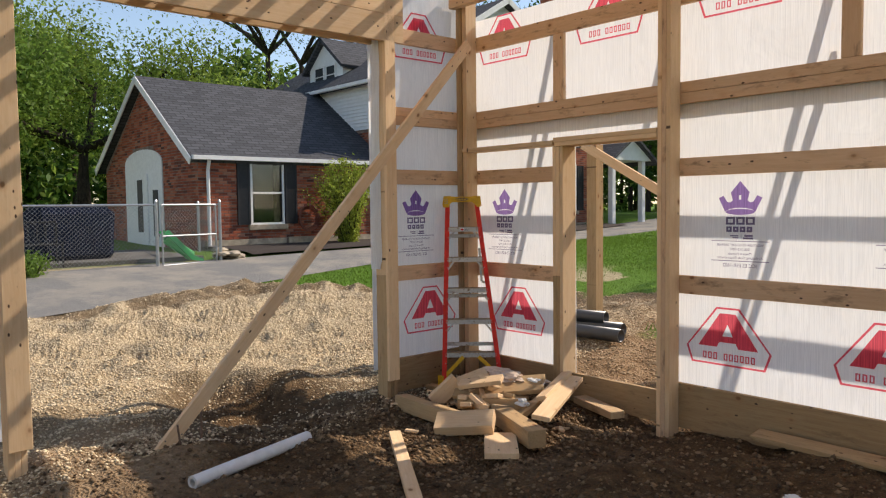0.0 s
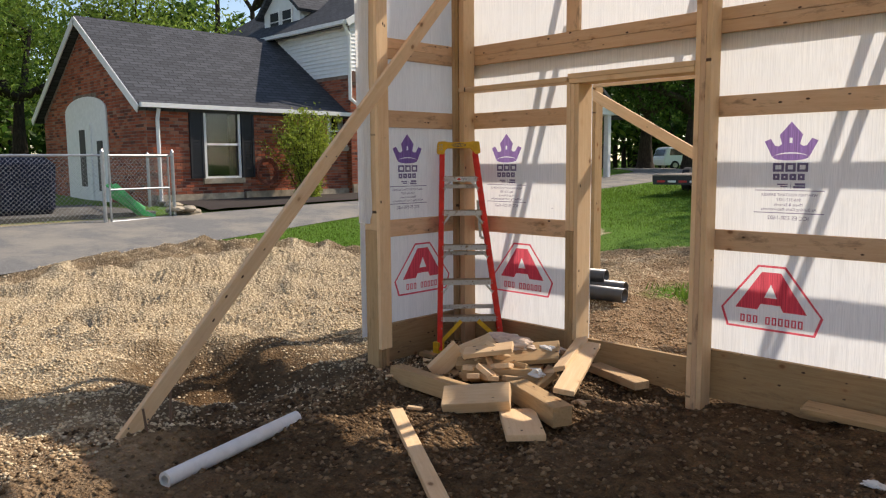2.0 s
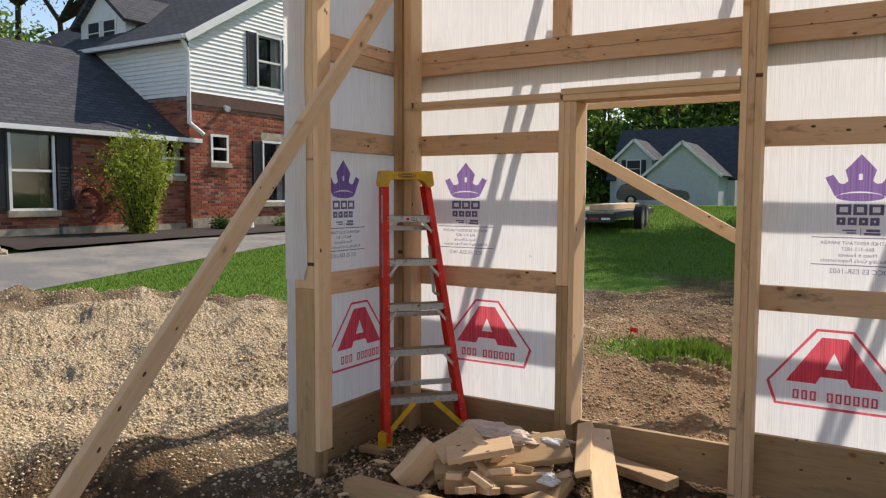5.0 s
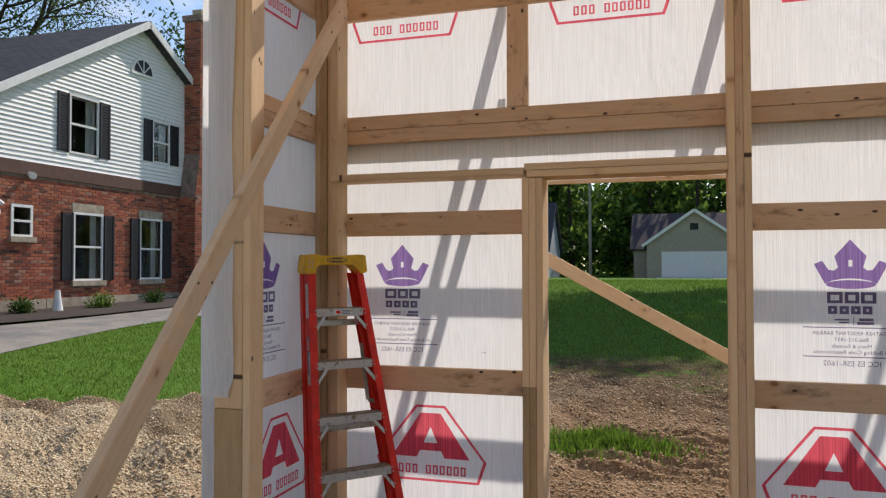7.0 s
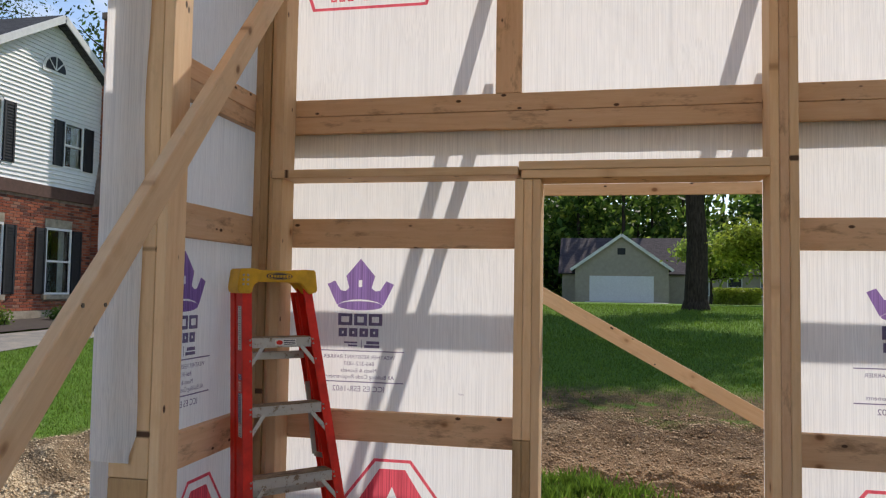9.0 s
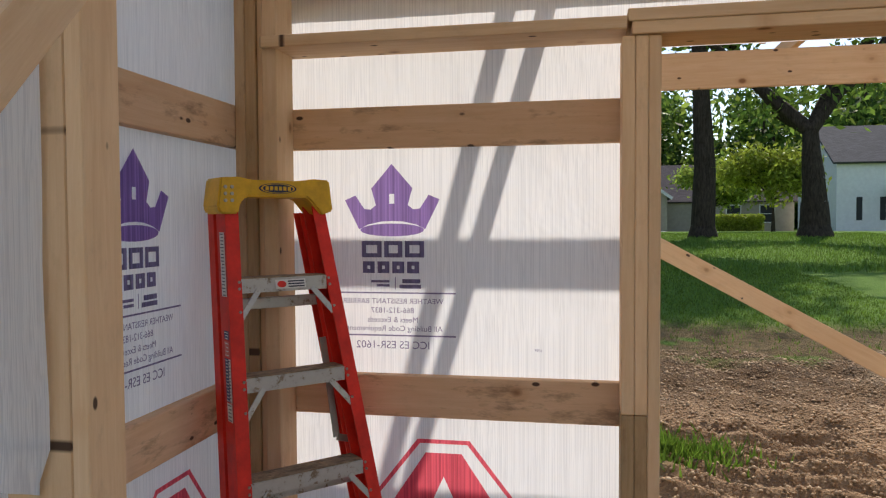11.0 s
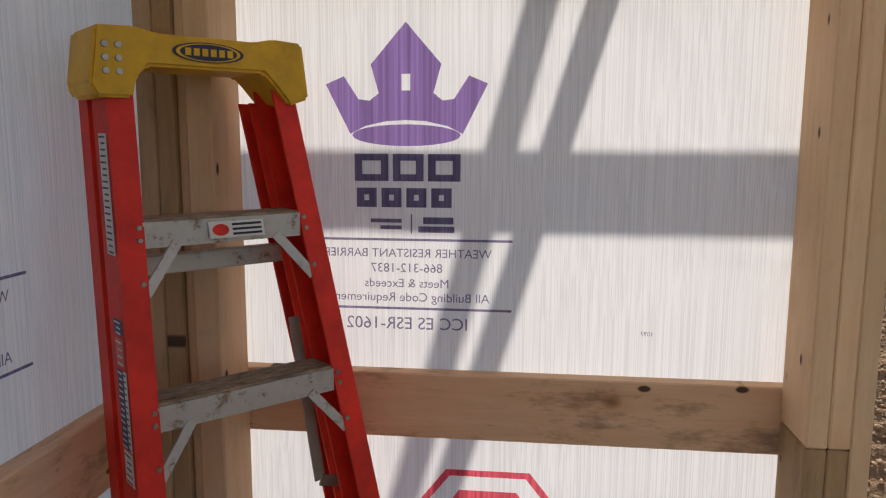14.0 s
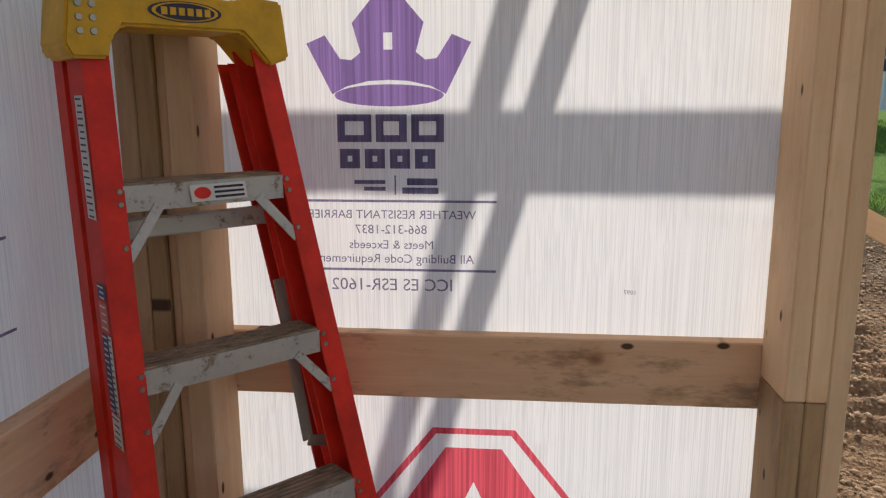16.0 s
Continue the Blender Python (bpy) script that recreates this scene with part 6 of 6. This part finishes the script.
# ---- far houses, trailer, cars ----
def far_house(name, label, x0, x1, y0, y1, ze, zr, wallmat, roofmat, ridge="x", base=None):
    h = empty(name, pose((x0 + x1) / 2, (y0 + y1) / 2, 0), label=label, category="house")
    b = zb((x0 + x1) / 2, y0) - 0.4 if base is None else base
    f = Face((0, y0, 0), (1, 0, 0), (0, -1, 0))
    k = Face((0, y1, 0), (1, 0, 0), (0, 1, 0))
    l = Face((x0 + 0.01, 0, 0), (0, 1, 0), (-1, 0, 0))
    r = Face((x1 - 0.01, 0, 0), (0, 1, 0), (1, 0, 0))
    xm, ym = (x0 + x1) / 2, (y0 + y1) / 2
    if ridge == "x":
        fo, so = [(x0, b), (x1, b), (x1, ze), (x0, ze)], [(y0 + 0.01, b), (y1 - 0.01, b), (y1 - 0.01, ze), (ym, zr), (y0 + 0.01, ze)]
        qs = [[(x0 - 0.3, y0 - 0.35, ze - 0.15), (x1 + 0.3, y0 - 0.35, ze - 0.15), (x1 + 0.3, ym, zr + 0.1), (x0 - 0.3, ym, zr + 0.1)], [(x0 - 0.3, y1 + 0.35, ze - 0.15), (x1 + 0.3, y1 + 0.35, ze - 0.15), (x1 + 0.3, ym, zr + 0.1), (x0 - 0.3, ym, zr + 0.1)]]
    else:
        fo, so = [(x0, b), (x1, b), (x1, ze), (xm, zr), (x0, ze)], [(y0 + 0.01, b), (y1 - 0.01, b), (y1 - 0.01, ze), (y0 + 0.01, ze)]
        qs = [[(x0 - 0.35, y0 - 0.3, ze - 0.15), (x0 - 0.35, y1, ze - 0.15), (xm, y1, zr + 0.1), (xm, y0 - 0.3, zr + 0.1)], [(x1 + 0.35, y0 - 0.3, ze - 0.15), (x1 + 0.35, y1, ze - 0.15), (xm, y1, zr + 0.1), (xm, y0 - 0.3, zr + 0.1)]]
        for s in (x0 - 0.33, x1 + 0.33):
            board("rake_trim", (s, y0 - 0.31, ze - 0.22), (xm, y0 - 0.31, zr), 0.22, 0.03, TRIM, h, (0, 1, 0))
    f.wall("front_wall", fo, [], 0.2, wallmat, h)
    k.wall("back_wall", fo, [], 0.2, wallmat, h)
    l.wall("side_wall", so, [], 0.2, wallmat, h)
    r.wall("side_wall", so, [], 0.2, wallmat, h)
    for q in qs:
        slab("roof", q, 0.14, roofmat, h)
    return h, f


def far_window(f, parent, u0, u1, z0, z1, shutters=False):
    w = part("window", f.block(u0 - 0.08, u1 + 0.08, z0 - 0.08, z1 + 0.08, 0.0, 0.03), TRIM, parent)
    part("pane", f.block(u0, u1, z0, z1, 0.03, 0.04), SHUTTER, w)
    part("muntin", f.block(u0, u1, (z0 + z1) / 2 - 0.02, (z0 + z1) / 2 + 0.02, 0.04, 0.05), TRIM, w)
    if shutters:
        for a in (u0 - 0.5, u1 + 0.1):
            part("shutter", f.block(a, a + 0.4, z0 - 0.05, z1 + 0.05, 0.0, 0.03), SHUTTER, w)


h, f = far_house("tan_house", "low tan house with a long brown shingle roof", -1.2, 17.0, 60.0, 69.0, 3.4, 6.4, TANSIDE, SHINGLE_BROWN)
for x in (9.5, 12.0, 14.5):
    far_window(f, h, x, x + 1.0, 1.6, 2.9)
h, f = far_house("tan_garage", "tan gabled garage with a white double door", 0.0, 7.0, 55.5, 60.5, 3.6, 6.1, TANSIDE, SHINGLE_BROWN, "y")
gd = part("garage_door", f.block(1.1, 5.9, 0.6, 2.95, 0.0, 0.05), TRIM, h)
for k in range(4):
    for j in range(5):
        part("door_panel", f.block(1.2 + 0.94 * j, 2.06 + 0.94 * j, 0.78 + 0.54 * k, 1.22 + 0.54 * k, 0.05, 0.06), TRIM, gd)
part("vent", f.block(3.2, 3.8, 4.6, 5.1, 0.0, 0.03), SHUTTER, h)
part("apron", boxed(0.8, 6.6, 47.0, 55.4, zb(3, 52) - 0.1, zb(3, 52) + 0.05), CONCRETE, h)
h, f = far_house("grey_house", "pale grey two-storey house with gabled roofs", -19.0, -8.5, 60.0, 68.0, 3.2, 7.6, GREYSIDE, SHINGLE)
h, f = far_house("grey_garage", "pale grey gabled garage with a wall lamp", -14.6, -9.0, 56.0, 61.0, 3.4, 5.9, GREYSIDE, SHINGLE, "y")
part("garage_door", f.block(-13.9, -9.9, 0.6, 2.7, 0.0, 0.05), GREYSIDE, h)
h, f = far_house("grey_wing", "pale grey gabled house wing with a dark window", -17.6, -14.6, 57.5, 61.0, 4.8, 6.3, GREYSIDE, SHINGLE, "y")
far_window(f, h, -16.7, -15.6, 3.2, 4.6, True)
h, f = far_house("white_house", "white two-storey house with a grey roof", 17.0, 32.0, 50.0, 59.0, 5.6, 8.2, SIDING, SHINGLE)
for x in (18.2, 19.6):
    part("slit_window", f.block(x, x + 0.35, 1.7, 3.2, 0.0, 0.03), SHUTTER, h)
for z0, z1 in ((1.8, 3.1), (4.0, 5.1)):
    far_window(f, h, 21.4, 23.6, z0, z1, True)
    far_window(f, h, 25.4, 27.0, z0, z1, True)
slab("porch_roof", [(20.3, 48.0, 3.5), (29.0, 48.0, 3.5), (29.0, 50.0, 4.2), (20.3, 50.0, 4.2)], 0.12, SHINGLE, h)
for x in (20.5, 23.2, 26.0, 28.8):
    part("porch_column", boxed(x, x + 0.2, 48.1, 48.3, 0.6, 3.45), TRIM, h)
pole = empty("utility_pole", pose(-5.2, 64, 0), label="bare wooden utility pole at the wood's edge", category="pole")
part("pole", tube((0, 0, 0), (0, 0, 9.5), 0.16, 0.12, 10), plain("weathered_pole", (0.34, 0.30, 0.25), 0.9, var=0.15), pole, local=True)


def trailer():
    d = Vector((-0.16, 0.987, 0)).normalized()
    left = Vector((-d.y, d.x, 0))
    o = Vector((-2.6, 12.4, 0))
    z = zb(-3.5, 13)
    t = empty("flatbed_trailer", pose(o.x, o.y, z), label="flatbed trailer with worn plank deck and black frame", category="trailer")
    STEELB = plain("black_frame", (0.025, 0.025, 0.028), 0.5)
    deckm = wood("grey_deck", (0.38, 0.34, 0.29), (0.24, 0.21, 0.18), wear=0.3)
    for k in range(9):
        s = 0.13 + 0.255 * k
        board("deck_plank", o + left * s + Vector((0, 0, z + 0.55)), o + d * 7.4 + left * s + Vector((0, 0, z + 0.55)), 0.24, 0.04, deckm, t, (0, 0, 1))
    for s in (0.0, 2.3):
        board("side_rail", o + left * s + Vector((0, 0, z + 0.47)), o + d * 7.4 + left * s + Vector((0, 0, z + 0.47)), 0.05, 0.16, STEELB, t, (0, 0, 1))
    board("rear_bumper", o + Vector((0, 0, z + 0.42)), o + left * 2.3 + Vector((0, 0, z + 0.42)), 0.06, 0.2, STEELB, t, (0, 0, 1))
    for k in range(8):
        a = o - d * 0.034 + left * (0.1 + 0.27 * k)
        board("reflector", a + Vector((0, 0, z + 0.40)), a + left * 0.2 + Vector((0, 0, z + 0.40)), 0.008, 0.05, plain("reflector_red", (0.5, 0.02, 0.02), 0.4) if k % 2 else TRIM, t, (0, 0, 1), bevel=0)
    TYRE = plain("tyre_rubber", (0.02, 0.02, 0.02), 0.85)
    for s in (-0.14, 2.44):
        for u in (3.2, 4.1):
            c = o + d * u + left * s + Vector((0, 0, z + 0.36))
            w = part("wheel", tube(c - left * 0.1, c + left * 0.1, 0.36, n=20), TYRE, t)
            part("rim", tube(c - left * 0.105, c + left * 0.105, 0.19, n=14), STEEL, w)
    board("tongue", o + d * 7.4 + left * 1.15 + Vector((0, 0, z + 0.45)), o + d * 8.9 + left * 1.15 + Vector((0, 0, z + 0.45)), 0.12, 0.12, STEELB, t, (0, 0, 1))
    for k in range(4):
        s = 0.35 + 0.15 * k
        tagged(board("timber", o + d * (0.8 + 0.2 * k) + left * s + Vector((0, 0, z + 0.65)), o + d * (6.3 + 0.2 * k) + left * s + Vector((0, 0, z + 0.65)), 0.13, 0.14, PINE, None, (0, 0, 1)), "long pine timber lying on the trailer deck", "timber", "timbers on the trailer")


trailer()


def car(x, y, heading, paint, label, tall=1.7):
    z = zb(x, y)
    c = empty("car", pose(0, 0, 0), label=label, category="car")
    m = pose(x, y, z, 0, 0, heading)
    side = [(-2.25, 0.35), (-2.3, 0.85), (-2.2, 1.0), (-1.95, tall - 0.05), (-1.6, tall), (0.4, tall - 0.03), (1.15, 1.08), (2.1, 0.95), (2.3, 0.75), (2.3, 0.35)]
    bm = bmesh.new()
    add_prism(bm, side, 1.7, lambda u, v, w: m @ Vector((u, w - 0.85, v)))
    bmesh.ops.recalc_face_normals(bm, faces=bm.faces)
    bmesh.ops.bevel(bm, geom=list(bm.edges), offset=0.07, segments=2, affect="EDGES")
    body = part("body", bm, plain("car_paint_" + label.split()[0], paint, 0.25, spec=0.6, var=0.03), c)
    GL = plain("dark_glass", (0.02, 0.022, 0.025), 0.08, spec=0.8)
    for s in (-0.86, 0.853):
        for a, b in ((-1.85, -0.75), (-0.65, 0.75)):
            bm = bmesh.new()
            add_prism(bm, [(a, 1.08), (b + (0.25 if b > 0 else 0), 1.08), (b - (0.25 if b > 0 else 0), tall - 0.14), (a + 0.08, tall - 0.14)], 0.008, lambda u, v, w: m @ Vector((u, s + w, v)))
            part("side_window", bm, GL, body)
    bm = bmesh.new()
    bm.faces.new([bm.verts.new(m @ Vector(p)) for p in ((-2.235, -0.7, 1.05), (-2.235, 0.7, 1.05), (-2.05, 0.62, tall - 0.18), (-2.05, -0.62, tall - 0.18))])
    part("rear_window", bm, GL, body)
    TY = plain("car_tyre", (0.02, 0.02, 0.02), 0.85)
    for u in (-1.4, 1.4):
        for s in (-0.8, 0.8):
            w = part("wheel", tube(m @ Vector((u, s - 0.1, 0.34)), m @ Vector((u, s + 0.1, 0.34)), 0.34, n=18), TY, c)
            part("rim", tube(m @ Vector((u, s - 0.105, 0.34)), m @ Vector((u, s + 0.105, 0.34)), 0.2, n=12), STEEL, w)
    return c


car(-22.5, 48.0, 60, (0.75, 0.75, 0.74), "white sport utility vehicle parked on the street")
car(-11.0, 45.0, 20, (0.03, 0.035, 0.05), "dark blue car parked near the grey garage", 1.45)


# ---- loose ground cover ----
def pebbles(n, where, sizes, material, name, label, seed):
    """Small faceted stones scattered by where(rng, n) -> x, y."""
    rng = np.random.default_rng(seed)
    x, y = where(rng, n)
    n = len(x)
    z = height(x, y)
    base = np.array([[1, 0, 0], [-1, 0, 0], [0, 1, 0], [0, -1, 0], [0, 0, 1], [0, 0, -1]], float)
    tri = np.array([[0, 2, 4], [2, 1, 4], [1, 3, 4], [3, 0, 4], [2, 0, 5], [1, 2, 5], [3, 1, 5], [0, 3, 5]])
    s = sizes[0] + (sizes[1] - sizes[0]) * rng.random(n) ** 3
    p = base[None] * rng.uniform(0.6, 1.3, (n, 6, 1)) * s[:, None, None] * np.array([1, 1, 0.7])
    a = rng.uniform(0, 6.28, n)
    rx = p[..., 0] * np.cos(a)[:, None] - p[..., 1] * np.sin(a)[:, None]
    ry = p[..., 0] * np.sin(a)[:, None] + p[..., 1] * np.cos(a)[:, None]
    p = np.stack([rx + x[:, None], ry + y[:, None], p[..., 2] + z[:, None] + 0.25 * s[:, None]], -1).reshape(-1, 3)
    f = (tri[None] + 6 * np.arange(n)[:, None, None]).reshape(-1, 3)
    me = bpy.data.meshes.new(name)
    me.vertices.add(len(p))
    me.vertices.foreach_set("co", p.ravel())
    me.loops.add(f.size)
    me.loops.foreach_set("vertex_index", f.ravel())
    me.polygons.add(len(f))
    me.polygons.foreach_set("loop_start", np.arange(0, f.size, 3))
    me.update(calc_edges=True)
    me.materials.append(material)
    return tagged(new(name, me), label, name, kind="stuff")


def stone_material(name, lo, hi):
    m = Mat(name, 0.9, 0.2)
    geo = m.n.new("ShaderNodeNewGeometry")
    m.color(m.ramp(geo.outputs["Random Per Island"], (0.0, lo), (1.0, hi)))
    return m.m


def west_yard(rng, n):
    x, y = rng.uniform(-6.8, 0.6, n), rng.uniform(-4.6, 3.4, n)
    keep = (grassy(x, y) < 0.3) & (rng.random(n) < 0.25 + 0.75 * smooth(-5.5, -0.6, x)) & (rng.random(n) > 0.8 * np.exp(-(((x + 0.4) / 1.15) ** 2 + ((y + 2.1) / 0.95) ** 2) ** 2))
    return x[keep], y[keep]


def inside_floor(rng, n):
    x, y = rng.uniform(0.1, 5.0, n), rng.uniform(-4.6, -0.05, n)
    keep = rng.random(n) < 0.25 + 0.75 * smooth(2.4, 0.8, np.hypot(x - 0.5, y + 0.9))
    return x[keep], y[keep]


def north_yard(rng, n):
    x, y = rng.uniform(-2.5, 4.0, n), rng.uniform(0.1, 5.4, n)
    keep = grassy(x, y) < 0.6
    return x[keep], y[keep]


pebbles(115000, west_yard, (0.004, 0.019), stone_material("tan_gravel", (0.40, 0.29, 0.17), (0.84, 0.68, 0.46)), "gravel", "tan crushed gravel over the yard", 61)
pebbles(62000, inside_floor, (0.003, 0.026), stone_material("brown_gravel", (0.05, 0.029, 0.015), (0.31, 0.205, 0.115)), "gravel", "loose stones on the dirt floor", 62)
pebbles(44000, north_yard, (0.004, 0.022), stone_material("soil_clods", (0.25, 0.165, 0.095), (0.58, 0.42, 0.26)), "soil_clods", "broken clods of brown soil", 63)


def grass(n, where, hgt, seed, name="grass"):
    rng = np.random.default_rng(seed)
    x, y = where(rng, n)
    n = len(x)
    z = height(x, y)
    a = rng.uniform(0, 6.28, n)
    hh = rng.uniform(0.5, 1.2, n) * hgt
    lean = rng.normal(size=(n, 2)) * 0.4
    w = 0.006 + 0.05 * hgt
    p = np.stack([np.stack([x - w * np.cos(a), y - w * np.sin(a), z - 0.01], -1), np.stack([x + w * np.cos(a), y + w * np.sin(a), z - 0.01], -1), np.stack([x + lean[:, 0] * hh, y + lean[:, 1] * hh, z + hh], -1)], 1).reshape(-1, 3)
    me = bpy.data.meshes.new(name)
    me.vertices.add(len(p))
    me.vertices.foreach_set("co", p.ravel())
    me.loops.add(len(p))
    me.loops.foreach_set("vertex_index", np.arange(len(p)))
    me.polygons.add(n)
    me.polygons.foreach_set("loop_start", np.arange(0, len(p), 3))
    me.update(calc_edges=True)
    me.materials.append(LEAF_GRASS)
    return tagged(new(name, me), "short bright green spring grass", "grass", kind="stuff")


LEAF_GRASS = leaf_material("grass_blades", (0.13, 0.225, 0.03), 0.4)


def on_lawn(rng, n):
    x, y = rng.uniform(-9.0, 5.0, n), rng.uniform(0.5, 13.0, n)
    drive = np.interp(y, [-0.8, 1.5, 3.5, 7.3, 13], [-6.0, -6.5, -6.9, -7.4, -8.0])
    bare = smooth(-4.5, -2.5, x) * smooth(7.2, 6.0, y)
    keep = (grassy(x, y) > 0.5) & (x > drive + 0.05) & (rng.random(n) > 0.85 * bare)
    return x[keep], y[keep]


def on_strip(rng, n):
    x, y = rng.normal(1.5, 0.25, n), rng.normal(2.38, 0.14, n)
    return x, y


grass(130000, on_lawn, 0.042, 71)
def far_lawn(rng, n):
    x, y = rng.uniform(-8.0, 12.0, n), rng.uniform(12.5, 30.0, n)
    keep = x > np.interp(y, [12, 24, 30], [-7.6, -8.4, -8.0])
    return x[keep], y[keep]


grass(60000, far_lawn, 0.09, 73)
grass(2600, on_strip, 0.09, 72)


# ---- small things outside the doorway ----
bm = bmesh.new()
for k in range(2):
    c = Vector((0.80 + 0.035 * k, 2.8, zg(0.8, 2.8) + 0.03))
    grid = [[bm.verts.new(c + Vector((0.022 * i, 0.015 * math.sin(2.1 * i + j + k), 0.022 * j + 0.01 * math.sin(1.7 * i)))) for i in range(3)] for j in range(3)]
    for j in range(2):
        for i in range(2):
            bm.faces.new((grid[j][i], grid[j][i + 1], grid[j + 1][i + 1], grid[j + 1][i]))
add_tube(bm, (0.80, 2.8, zg(0.8, 2.8) - 0.03), (0.80, 2.8, zg(0.8, 2.8) + 0.09), 0.003, n=5)
tagged(part("marker_flag", bm, plain("red_flag", (0.75, 0.05, 0.03), 0.6)), "small torn red marker flag in the soil", "flag")
